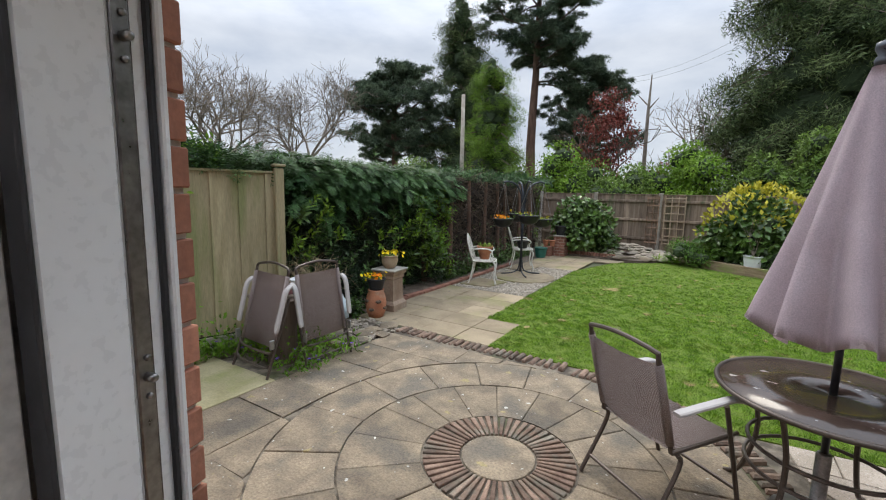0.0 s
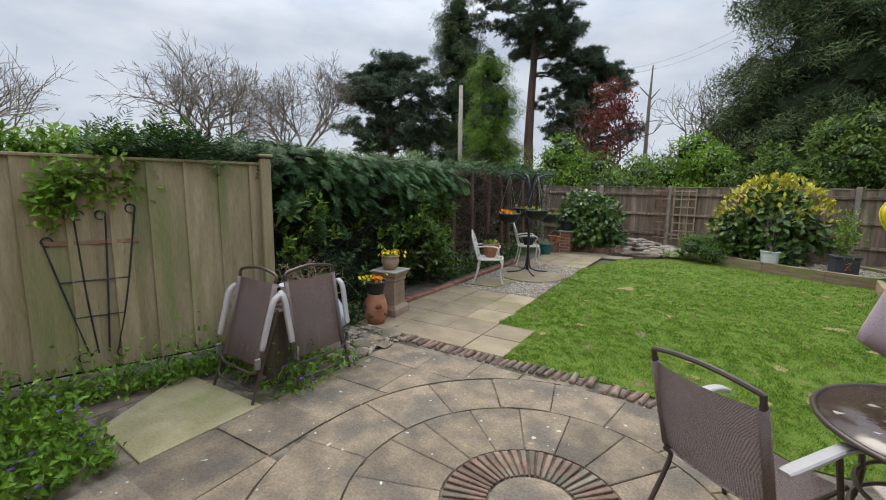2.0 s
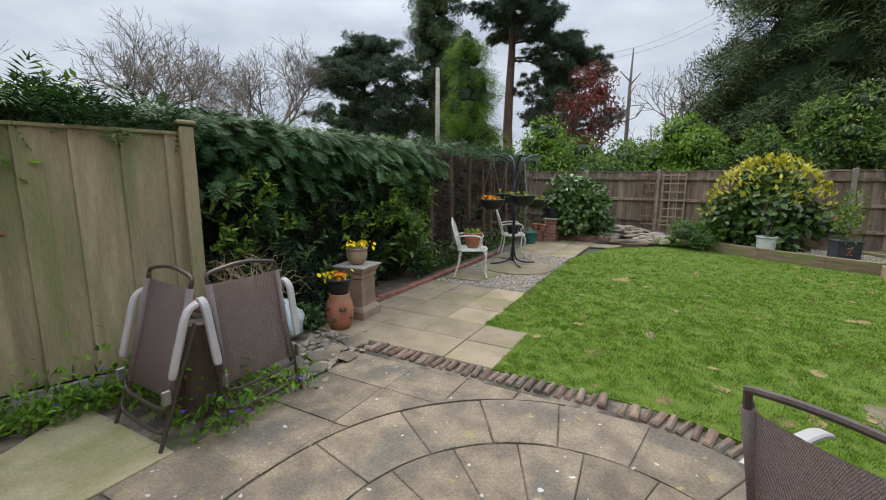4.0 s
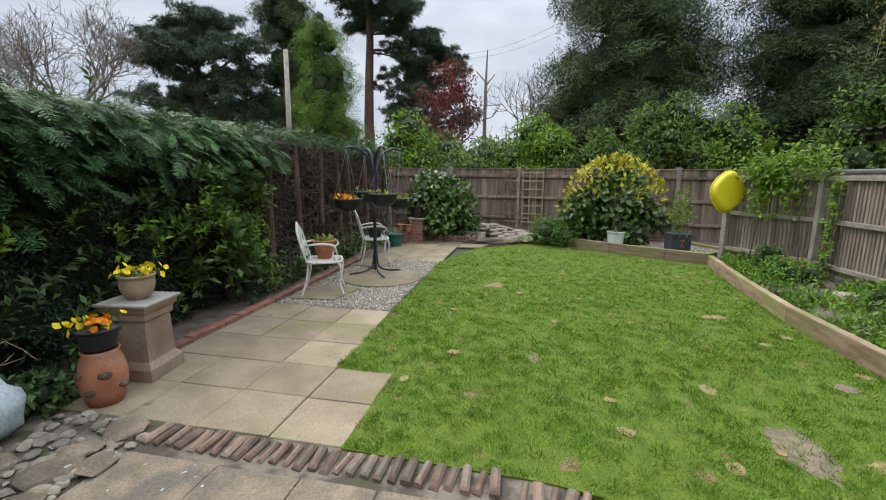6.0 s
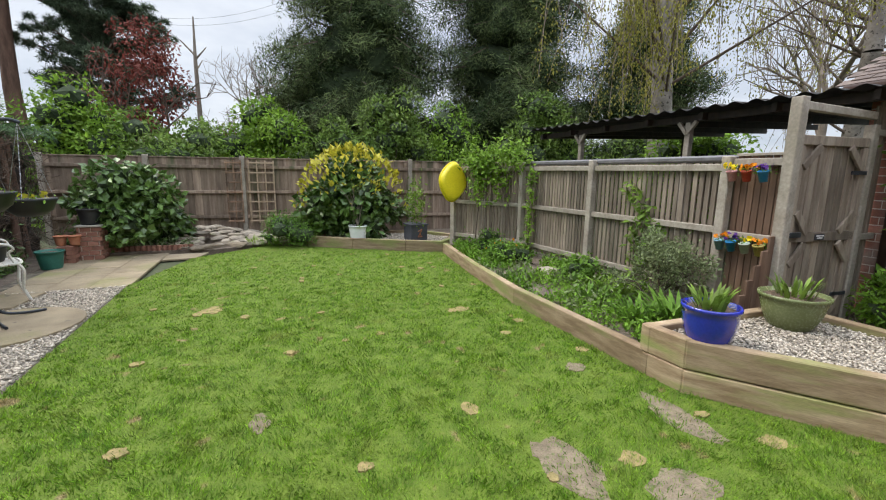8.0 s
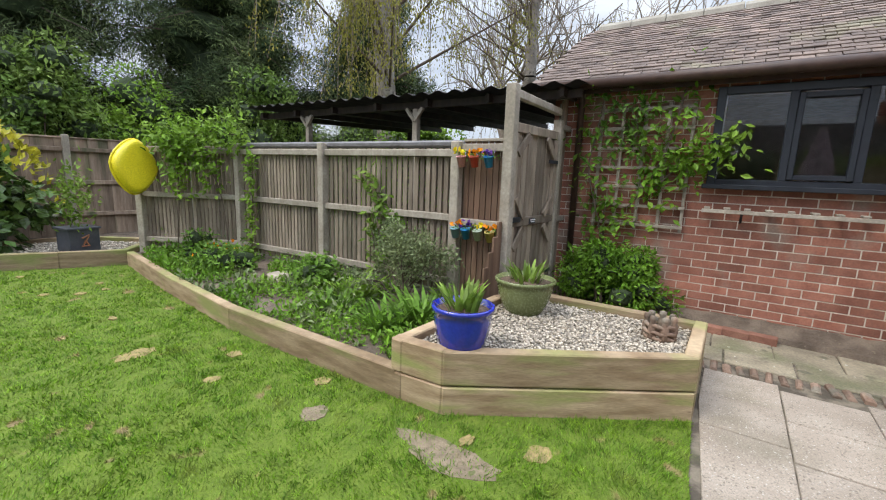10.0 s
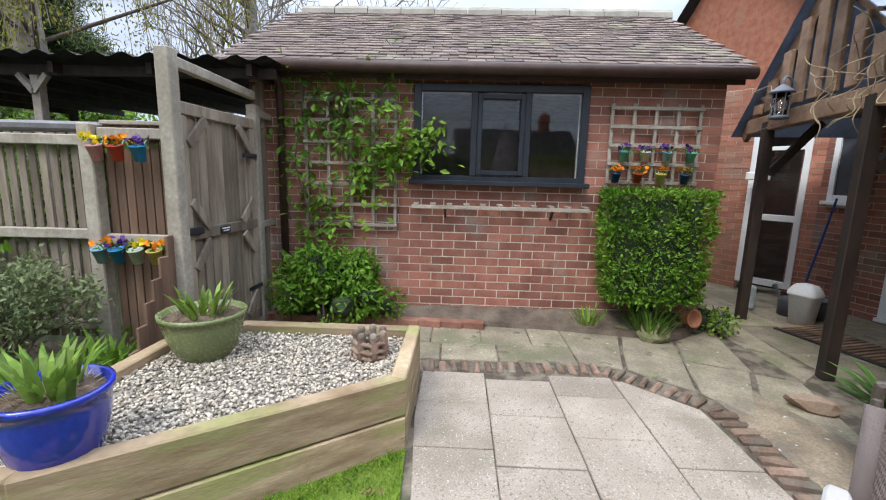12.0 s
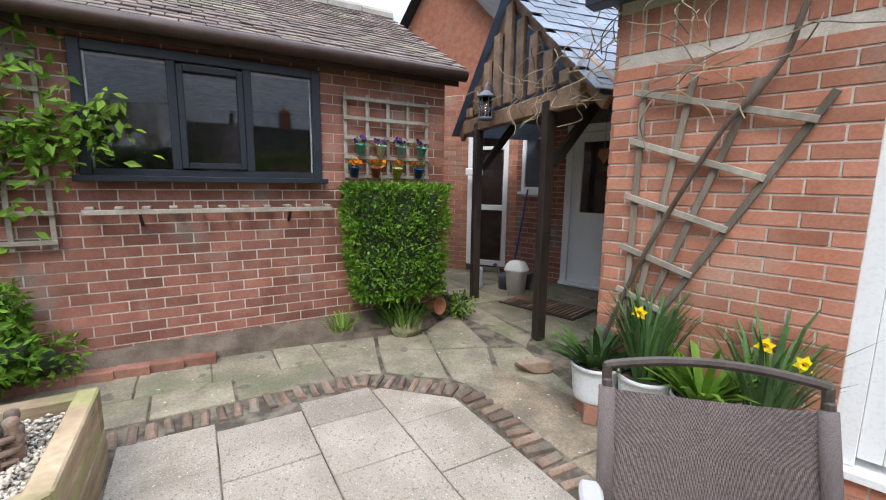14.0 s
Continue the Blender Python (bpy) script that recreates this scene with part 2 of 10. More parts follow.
def glass_mat(name, tint=(1, 1, 1), rough=0.0):
    ma = bpy.data.materials.new(name)
    ma.use_nodes = True
    b = ma.node_tree.nodes["Principled BSDF"]
    b.inputs["Base Color"].default_value = (*tint, 1)
    b.inputs["Transmission Weight"].default_value = 1
    b.inputs["Roughness"].default_value = rough
    b.inputs["IOR"].default_value = 1.5
    return ma


def leafy(name, c1, c2, rough=0.5, island=0.45, leaf=0.25, spec=0.2, scale=1.5, third=None):
    return material(name, c1, c2, scale=scale, rough=rough, bump=0, fine=30, island=island, leaf=leaf, spec=spec, third=third)


M = {}
M["soil"] = material("soil", (0.095, 0.072, 0.054), (0.185, 0.145, 0.11), 6, 0.95, 0.9, 70, bump_dist=0.03, spots=(0.17, 0.14, 0.10), spot_scale=30, spot_at=0.66)
M["verge"] = material("verge", (0.05, 0.06, 0.03), (0.09, 0.10, 0.05), 0.4, 0.95, 0.6, 12, bump_dist=0.05)
M["turf"] = material("turf", (0.09, 0.14, 0.012), (0.13, 0.185, 0.02), 9.0, 0.9, 0.8, 90, bump_dist=0.02, spots=(0.22, 0.17, 0.08), spot_scale=4.5, spot_at=0.67)
M["grass"] = material("grass", (0.092, 0.196, 0.011), (0.205, 0.340, 0.029), 10.0, 0.6, 0, 40, island=0.6, leaf=0.25, spots=(0.34, 0.27, 0.12), spot_scale=4.5, spot_at=0.66, third=(0.225, 0.275, 0.05), third_scale=3.2, third_at=0.57)
M["thatch"] = material("dry_thatch", (0.20, 0.165, 0.065), (0.32, 0.245, 0.105), 20, 0.95, 0.8, 80, bump_dist=0.01)
M["bare_soil"] = material("bare_grey_soil", (0.165, 0.13, 0.085), (0.25, 0.20, 0.135), 14, 0.95, 0.9, 80, bump_dist=0.015, spots=(0.12, 0.13, 0.05), spot_scale=18, spot_at=0.6)
M["riven"] = material("riven_stone", (0.166, 0.132, 0.093), (0.262, 0.209, 0.142), 5, 0.85, 1.0, 70, per_object=0.2, contrast=(0.38, 0.62), third=(0.132, 0.114, 0.088), third_scale=2.4, third_at=0.5, spots=(0.29, 0.24, 0.115), spot_scale=7, spot_at=0.68, flecks=(0.50, 0.49, 0.44), fleck_scale=17, fleck_at=0.735, bump_dist=0.015, grain=(0.6, 1.34))
M["mossy_concrete"] = material("mossy_concrete", (0.25, 0.225, 0.115), (0.36, 0.32, 0.19), 3, 0.9, 0.5, 60, third=(0.22, 0.23, 0.085), third_scale=2, spots=(0.17, 0.15, 0.10), spot_scale=8, spot_at=0.68, bump_dist=0.006)
M["path_stone"] = material("path_stone", (0.20, 0.172, 0.125), (0.30, 0.26, 0.185), 4.5, 0.85, 0.8, 60, per_object=0.16, third=(0.175, 0.17, 0.10), third_scale=2.0, third_at=0.50, spots=(0.135, 0.125, 0.085), spot_scale=5, spot_at=0.64, flecks=(0.44, 0.42, 0.35), fleck_scale=20, fleck_at=0.73, bump_dist=0.01, grain=(0.66, 1.28))
M["buff_slab"] = material("buff_slab", (0.235, 0.185, 0.12), (0.325, 0.262, 0.172), 3.2, 0.85, 0.5, 90, per_object=0.14, third=(0.215, 0.20, 0.09), third_scale=1.3, third_at=0.52, spots=(0.17, 0.14, 0.10), spot_scale=6, spot_at=0.69, bump_dist=0.005, grain=(0.7, 1.24))
M["light_slab"] = material("light_slab", (0.295, 0.245, 0.195), (0.385, 0.328, 0.268), 2.6, 0.9, 0.6, 130, per_object=0.11, spots=(0.22, 0.19, 0.15), spot_scale=70, spot_at=0.60, bump_dist=0.004, third=(0.25, 0.215, 0.165), third_scale=2.0, third_at=0.54, flecks=(0.48, 0.45, 0.40), fleck_scale=90, fleck_at=0.68, grain=(0.66, 1.3))
M["joint"] = material("joint", (0.075, 0.062, 0.046), (0.19, 0.16, 0.12), 7, 0.95, 0.6, 80, contrast=(0.42, 0.58), third=(0.07, 0.08, 0.03), third_scale=2.5, third_at=0.57)
M["old_brick"] = material("old_brick", (0.155, 0.10, 0.072), (0.25, 0.172, 0.125), 9, 0.95, 0.9, 60, per_object=0.35, third=(0.175, 0.155, 0.12), third_scale=5, third_at=0.5, bump_dist=0.012)
M["edge_brick"] = material("edge_brick", (0.23, 0.105, 0.072), (0.31, 0.155, 0.11), 8, 0.9, 0.5, 60, per_object=0.2, bump_dist=0.006)
M["garage_brick"] = material("garage_brick", (0.21, 0.083, 0.056), (0.30, 0.132, 0.092), 5, 0.9, 0.6, 60, per_object=0.32, island=0.28, third=(0.25, 0.18, 0.145), third_scale=2.2, third_at=0.54, bump_dist=0.006)
M["house_brick"] = material("house_brick", (0.37, 0.15, 0.092), (0.45, 0.205, 0.135), 5, 0.85, 0.5, 70, per_object=0.22, island=0.2, third=(0.38, 0.23, 0.165), third_scale=1.8, third_at=0.54, bump_dist=0.006)
M["mortar"] = material("mortar", (0.48, 0.42, 0.355), (0.60, 0.54, 0.465), 8, 0.95, 0.5, 110)
M["fence_left"] = material("pale_fence_wood", (0.27, 0.232, 0.13), (0.375, 0.325, 0.195), 3, 0.8, 0.4, 30, per_object=0.12, stretch=(4, 4, 0.5), third=(0.22, 0.235, 0.10), third_scale=1.0, third_at=0.52, spots=(0.12, 0.085, 0.05), spot_scale=6.5, spot_at=0.73, bump_dist=0.004)
M["old_wood"] = material("weathered_grey_wood", (0.165, 0.13, 0.098), (0.28, 0.232, 0.18), 3, 0.85, 0.5, 30, per_object=0.32, island=0.15, stretch=(5, 5, 0.6), third=(0.14, 0.12, 0.085), third_scale=1.2, bump_dist=0.005)
M["grey_rail"] = material("silver_grey_timber", (0.27, 0.235, 0.19), (0.39, 0.35, 0.29), 5, 0.85, 0.4, 40, per_object=0.12, third=(0.27, 0.24, 0.19), third_scale=2, bump_dist=0.004)
M["brown_slat"] = material("brown_slats", (0.13, 0.075, 0.048), (0.20, 0.125, 0.085), 3, 0.8, 0.4, 30, per_object=0.2, stretch=(5, 5, 0.5), bump_dist=0.004)
M["dark_fence"] = material("dark_brown_fence", (0.185, 0.132, 0.095), (0.31, 0.235, 0.175), 3, 0.85, 0.5, 25, per_object=0.3, stretch=(5, 5, 0.5), third=(0.10, 0.11, 0.055), third_scale=0.9, third_at=0.55, bump_dist=0.005)
M["sleeper"] = material("sleeper_timber", (0.235, 0.16, 0.092), (0.40, 0.30, 0.19), 3, 0.8, 0.5, 25, per_object=0.22, stretch=(1, 1, 6), third=(0.24, 0.25, 0.085), third_scale=1.3, third_at=0.50, spots=(0.13, 0.085, 0.05), spot_scale=4.5, spot_at=0.76, bump_dist=0.005)
M["roof_tile"] = material("clay_tile", (0.105, 0.08, 0.07), (0.19, 0.145, 0.122), 5, 0.85, 0.5, 50, island=0.35, per_object=0.2, third=(0.20, 0.18, 0.125), third_scale=1.6, third_at=0.55, spots=(0.30, 0.27, 0.13), spot_scale=14, spot_at=0.72, bump_dist=0.008)
M["slate"] = material("grey_slate", (0.13, 0.15, 0.185), (0.20, 0.23, 0.28), 4, 0.6, 0.3, 50, island=0.2, per_object=0.15)
M["dark_roof"] = material("dark_roof_tile", (0.06, 0.055, 0.055), (0.10, 0.09, 0.085), 4, 0.8, 0.4, 50, island=0.25)
M["black_paint"] = material("anthracite_paint", (0.018, 0.021, 0.028), (0.024, 0.028, 0.036), 8, 0.35, 0.05, 60, grain=(0.95, 1.05))
M["gutter"] = material("brown_gutter", (0.045, 0.025, 0.02), (0.07, 0.04, 0.03), 8, 0.5, 0.1, 60)
M["gutter_grey"] = material("grey_plastic_gutter", (0.13, 0.125, 0.13), (0.19, 0.185, 0.19), 8, 0.4, 0.1, 60)
M["moss_rock"] = material("mossy_sandstone", (0.13, 0.135, 0.06), (0.25, 0.215, 0.13), 7, 0.9, 0.7, 50, third=(0.09, 0.115, 0.03), third_scale=9, third_at=0.5, bump_dist=0.01)
M["upvc"] = material("white_upvc", (0.80, 0.81, 0.81), (0.83, 0.84, 0.84), 3, 0.3, 0.0, 60, spec=0.5, grain=(0.98, 1.02))
M["door_paint"] = material("pale_grey_door", (0.80, 0.84, 0.85), (0.84, 0.87, 0.88), 3, 0.4, 0.0, 60, grain=(0.97, 1.02))
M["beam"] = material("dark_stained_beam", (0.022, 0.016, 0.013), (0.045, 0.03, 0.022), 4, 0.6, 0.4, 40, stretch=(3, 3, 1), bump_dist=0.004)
M["truss"] = material("worn_brown_timber", (0.19, 0.115, 0.072), (0.32, 0.205, 0.135), 5, 0.75, 0.5, 30, per_object=0.25, third=(0.10, 0.062, 0.042), third_scale=2.2, bump_dist=0.005)
M["glass"] = glass_mat("window_glass")
M["metal"] = material("brushed_steel", (0.25, 0.24, 0.235), (0.36, 0.35, 0.34), 20, 0.35, 0.05, 80, metallic=1.0)
M["brown_metal"] = material("brown_powder_coat", (0.075, 0.058, 0.048), (0.10, 0.08, 0.066), 10, 0.4, 0.1, 80, metallic=0.3)
M["rubber"] = material("black_seal", (0.02, 0.02, 0.022), (0.03, 0.03, 0.032), 10, 0.6, 0.0, 60)
M["interior"] = material("plain_plaster", (0.5, 0.48, 0.45), (0.56, 0.54, 0.5), 3, 0.9, 0.1, 60)
M["dark_floor"] = material("wood_floor", (0.16, 0.09, 0.05), (0.24, 0.14, 0.08), 3, 0.4, 0.2, 30, stretch=(1, 6, 1))


def weave(name, dark, light, count=95.0):
    """Woven cloth: light and dark threads crossing."""
    ma = bpy.data.materials.new(name)
    ma.use_nodes = True
    nt = ma.node_tree
    b = nt.nodes["Principled BSDF"]
    co, mp, ch, no, mx = (nt.nodes.new(k) for k in ("ShaderNodeTexCoord", "ShaderNodeMapping", "ShaderNodeTexChecker", "ShaderNodeTexNoise", "ShaderNodeMix"))
    mp.inputs["Scale"].default_value = (count, count, count * 1.1)
    ch.inputs["Color1"].default_value, ch.inputs["Color2"].default_value, ch.inputs["Scale"].default_value = (*dark, 1), (*light, 1), 1.0
    no.inputs["Scale"].default_value, no.inputs["Detail"].default_value = 60, 4
    mx.data_type, mx.blend_type = "RGBA", "OVERLAY"
    mx.inputs["Factor"].default_value = 0.75
    nt.links.new(co.outputs["Generated"], mp.inputs["Vector"])
    nt.links.new(mp.outputs["Vector"], ch.inputs["Vector"])
    nt.links.new(co.outputs["Generated"], no.inputs["Vector"])
    nt.links.new(ch.outputs["Color"], mx.inputs["A"])
    nt.links.new(no.outputs["Fac"], mx.inputs["B"])
    nt.links.new(mx.outputs["Result"], b.inputs["Base Color"])
    bu = nt.nodes.new("ShaderNodeBump")
    bu.inputs["Strength"].default_value, bu.inputs["Distance"].default_value = 0.5, 0.002
    nt.links.new(ch.outputs["Fac"], bu.inputs["Height"])
    nt.links.new(bu.outputs["Normal"], b.inputs["Normal"])
    b.inputs["Roughness"].default_value = 0.75
    tr, ms = nt.nodes.new("ShaderNodeBsdfTranslucent"), nt.nodes.new("ShaderNodeMixShader")
    ms.inputs["Fac"].default_value = 0.45
    nt.links.new(mx.outputs["Result"], tr.inputs["Color"])
    nt.links.new(b.outputs["BSDF"], ms.inputs[1])
    nt.links.new(tr.outputs["BSDF"], ms.inputs[2])
    nt.links.new(ms.outputs["Shader"], nt.nodes["Material Output"].inputs["Surface"])
    return ma

# ---------- ground and setting ----------
def structure(ob, label, category=""):
    return tagged(ob, label, category or ob.name.split("_")[0], kind="structure")


bm = bmesh.new()
bmesh.ops.create_grid(bm, x_segments=2, y_segments=2, size=400, matrix=pose(0, 0, -0.05))
structure(part("ground", bm, M["verge"]), "dark earth and rough grass beyond the garden", "ground")

C = (-0.45, 5.05)          # middle of the round patio
HU = Vector((math.cos(radians(15.5)), math.sin(radians(15.5)), 0))   # along the back wall of the house
HN = Vector((-HU.y, HU.x, 0))                                        # out of that wall, to the garden
H0 = Vector((-0.12, 3.0, 0))                                         # left edge of the patio door
ARC = [(C[0] + 1.79 * math.cos(radians(a)), C[1] + 1.79 * math.sin(radians(a))) for a in range(44, 91, 6)]
LAWN = [(-1.43, 6.87), (-1.43, 7.81), (-1.93, 7.84), (-1.99, 12.4), (-1.5, 14.2), (-1.05, 14.57), (-0.28, 15.2), (0.47, 14.85), (1.3, 14.25), (2.23, 13.7), (2.86, 13.35), (2.42, 10.0), (2.43, 8.1), (2.45, 7.75), (3.3, 6.53), (2.75, 6.5), (1.7, 6.38), (1.0, 6.30)] + ARC
bm = bmesh.new()
prism(bm, LAWN, -0.045, 0.006)
structure(part("lawn", bm, M["turf"]), "mown green lawn with worn yellow patches", "lawn")

bm = bmesh.new()
prism(bm, [(-5.0, 1.0), (7.4, 1.0), (7.4, 3.9), (5.5, 3.9), (5.5, 9.2), (3.0, 9.2), (3.0, 6.7), (1.0, 6.35), (-0.4, 6.9), (-1.4, 6.95), (-1.4, 7.85), (-1.95, 7.9), (-2.0, 15.1), (-3.55, 15.1), (-3.55, 6.0), (-5.0, 6.0)], -0.06, -0.005)
structure(part("paving_bed", bm, M["joint"]), "dark mossy mortar bed under the paving", "paving")

bm = bmesh.new()
prism(bm, [(-9.0, 1.0), (-3.5, 1.0), (-3.5, 16.2), (-9.0, 16.2)], -0.05, 0.0)
structure(part("hedge_bed", bm, M["soil"]), "bare dark soil under the hedge", "soil")
bm = bmesh.new()
prism(bm, [(2.5, 8.1), (3.3, 8.25), (4.2, 8.3), (4.2, 16), (2.3, 16), (2.3, 13.9), (2.95, 13.4), (2.52, 10.0)], -0.05, 0.13)
structure(part("flower_bed", bm, M["soil"]), "raised bed of brown soil behind timber edging", "soil")
bm = bmesh.new()
prism(bm, [(-3.6, 14.9), (-2.0, 14.9), (-1.1, 14.75), (-0.3, 15.3), (0.4, 14.95), (0.6, 16.6), (-3.6, 17)], -0.05, 0.05)
structure(part("rockery_bed", bm, M["soil"]), "soil bed below the rockery stones", "soil")
bm = bmesh.new()
front = curve_pts([(5.30, 8.2, 0), (5.28, 7.4, 0), (5.26, 6.2, 0), (5.19, 5.4, 0), (5.07, 4.6, 0), (5.14, 4.15, 0), (5.40, 3.93, 0)], 12)
rows_ = []
for p in front:
    rows_.append([])
    for k in range(9):
        u = k / 8
        x = p.x + (5.47 - p.x) * u
        lump = 0.02 * noise.noise(Vector((x * 14, p.y * 14, 2))) + 0.012 * noise.noise(Vector((x * 37, p.y * 37, 5)))
        rows_[-1].append(bm.verts.new((x, p.y, (-0.03 if k == 0 else 0.035 + 0.125 * u + lump))))
for a, b in zip(rows_, rows_[1:]):
    for k in range(8):
        bm.faces.new((a[k], a[k + 1], b[k + 1], b[k]))
structure(part("wall_bed", bm, M["soil"]), "crumbly brown soil bed along the garage wall", "soil")


# ---------- fences ----------
def fence_panel(a, b, z0, z1, mat_board, name, label, boards=12, caps=True, rails=(), mat_post=None, rail_mat=None, side=1, gap=0.0, board_t=0.016, post_at=(), post_top=0.06):
    """A run of upright boards between two points with rails on one side."""
    a, b = Vector((a[0], a[1], 0)), Vector((b[0], b[1], 0))
    d = (b - a).normalized()
    n = Vector((-d.y, d.x, 0)) * side
    ang = math.degrees(math.atan2(d.y, d.x))
    t = thing(name, (a.x, a.y, z0), label, "fence", ang)
    L = (b - a).length
    w = L / boards
    shared = None
    for i in range(boards):
        if shared is None:
            bm = bmesh.new()
            box(bm, (0, 0, (z1 - z0) / 2), (w * (1.02 if gap == 0 else 1 - gap), board_t, z1 - z0), 0, 0.002)
            shared = part("board", bm, mat_board, t)
            o = shared
        else:
            o = new("board", shared.data)
            o.parent = t
        o.location = ((i + 0.5) * w, (0.006 if i % 2 else -0.006) if gap == 0 else 0, 0)
        o.rotation_euler = (0, 0, radians(4) if gap == 0 else 0)
    for z in rails:
        bm = bmesh.new()
        box(bm, (L / 2, side * (board_t / 2 + 0.03), z - z0), (L, 0.045, 0.07), 0, 0.006)
        part("rail", bm, rail_mat or mat_board, t)
    if caps:
        bm = bmesh.new()
        box(bm, (L / 2, 0, z1 - z0 + 0.012), (L, 0.06, 0.026), 0, 0.004)
        part("capping", bm, rail_mat or mat_board, t)
    for s in post_at:
        bm = bmesh.new()
        box(bm, (s, side * 0.045, (z1 - z0 + post_top) / 2 - 0.1), (0.095, 0.095, z1 - z0 + post_top + 0.2), 0, 0.008)
        part("post", bm, mat_post or mat_board, t)
    return t


M["concrete"] = material("concrete_post", (0.30, 0.28, 0.24), (0.38, 0.36, 0.31), 5, 0.9, 0.3, 60)
# pale boarded panel beside the patio, with a gravel board below it
fl = fence_panel((-4.25, 3.78), (-3.56, 5.72), 0.16, 1.90, M["fence_left"], "fence", "pale green-tinged close-boarded fence panel with a capped post", 15, post_at=(2.06,), mat_post=M["fence_left"], side=-1)
bm = bmesh.new()
box(bm, (1.0, 0, -0.10), (2.06, 0.04, 0.16), 0, 0.004)
part("gravel_board", bm, M["concrete"], fl, "grey concrete gravel board")
bm = bmesh.new()
box(bm, (2.06, -0.045, 1.83), (0.13, 0.13, 0.03), 0, 0.008)
part("post_cap", bm, M["fence_left"], fl)
fence_panel((-4.95, 1.8), (-4.25, 3.78), 0.0, 1.90, M["fence_left"], "fence", "pale close-boarded fence panel nearer the house", 15, side=-1)

# far fence of dark boards between concrete posts
FD = (Vector((3.02, 15.94, 0)) - Vector((-0.71, 16.47, 0))).normalized()
F0 = Vector((-0.71, 16.47, 0))
for i in range(-2, 4):
    a, b = F0 + FD * (i * 1.885), F0 + FD * ((i + 1) * 1.885)
    fence_panel(a, b, 0.05, 1.78, M["dark_fence"], "fence", "dark brown close-boarded fence panel with grey posts", 13, rails=(0.5, 1.05, 1.6), side=-1, post_at=(0.0,), mat_post=M["grey_rail"])

# slatted fence beside the flower bed: grey rails and posts
R = [(3.2, 13.55), (3.95, 12.25), (4.05, 10.62), (4.13, 8.72)]
for k, (a, b) in enumerate(zip(R, R[1:])):
    fence_panel(a, b, 0.22, 1.66, M["old_wood"], "fence", "grey weathered slatted fence with pale rails and posts", 26, rails=(0.33, 0.98, 1.61), rail_mat=M["grey_rail"], mat_post=M["grey_rail"], side=-1, gap=0.3, post_at=(0.0,) if k < 2 else (0.0, 1.86), caps=False, post_top=0.06)
bm = bmesh.new()
for k, (a, b) in enumerate(zip(R[1:], R[2:])):
    bar(bm, (a[0] + 0.03, a[1], 1.70), (b[0] + 0.03, b[1], 1.70), 0.10, 0.07, 0, 0.02)
tagged(part("gutter", bm, M["gutter_grey"]), "grey plastic gutter running along the fence top", "gutter")
fence_panel((4.13, 8.70), (4.14, 8.26), 0.06, 1.72, M["brown_slat"], "fence", "short panel of warm brown slats next to the gate", 7, rails=(0.95, 1.66), rail_mat=M["grey_rail"], side=-1, gap=0.14)


# ---------- timber planters ----------
def sleepers(name, line, z0, z1, rows, label, thick=0.09, closed=False):
    """A low wall of squared timbers, laid in rows."""
    t = thing(name, (line[0][0], line[0][1], 0), label, "planter")
    h = (z1 - z0) / rows
    pts = [Vector((p[0], p[1], 0)) - Vector((line[0][0], line[0][1], 0)) for p in line]
    segs = list(zip(pts, pts[1:] + pts[:1])) if closed else list(zip(pts, pts[1:]))
    for r in range(rows):
        for i, (a, b) in enumerate(segs):
            d = (b - a).normalized()
            n = Vector((-d.y, d.x, 0))
            bm = bmesh.new()
            e0, e1 = (0.0, thick) if (i + r) % 2 else (0.0, 0.0)
            z = z0 + (r + 0.5) * h
            bar(bm, a + n * thick / 2 + Vector((0, 0, z)) + d * 0.002, b + n * thick / 2 + Vector((0, 0, z)) - d * 0.002, thick - 0.004 * r, h - 0.004 - 0.005 * (i % 2), 0, 0.008)
            part("sleeper", bm, M["sleeper"], t)
    return t


sleepers("bed_edging", [(2.86, 13.33), (2.60, 11.6), (2.43, 10.0), (2.43, 8.1)], -0.03, 0.20, 1, "long low edging of mossy timber along the flower bed")
sleepers("raised_planter", [(2.43, 8.14), (2.45, 7.76), (3.32, 6.53), (4.12, 6.53), (4.10, 7.75), (3.72, 8.1)], -0.04, 0.40, 2, "six-sided gravel planter of stacked green-stained sleepers", closed=True)
sleepers("corner_planter", [(0.44, 14.92), (1.3, 14.28), (2.23, 13.72), (2.88, 13.37), (3.6, 14.2), (2.9, 15.2), (1.0, 15.4)], -0.03, 0.22, 1, "low curved gravel planter of pale timber in the corner", closed=True)

# ---------- garage ----------
GX = 5.44
garage = thing("garage", (GX, 3.88, 0), "old brick garage with clay-tiled roof and dark window", "garage")


def gpart(name, bm, mat_, label="", parent=None):
    o = part(name, bm, mat_, parent or garage, label)
    if parent is None:
        o.matrix_parent_inverse = garage.matrix_world.inverted()
    return o


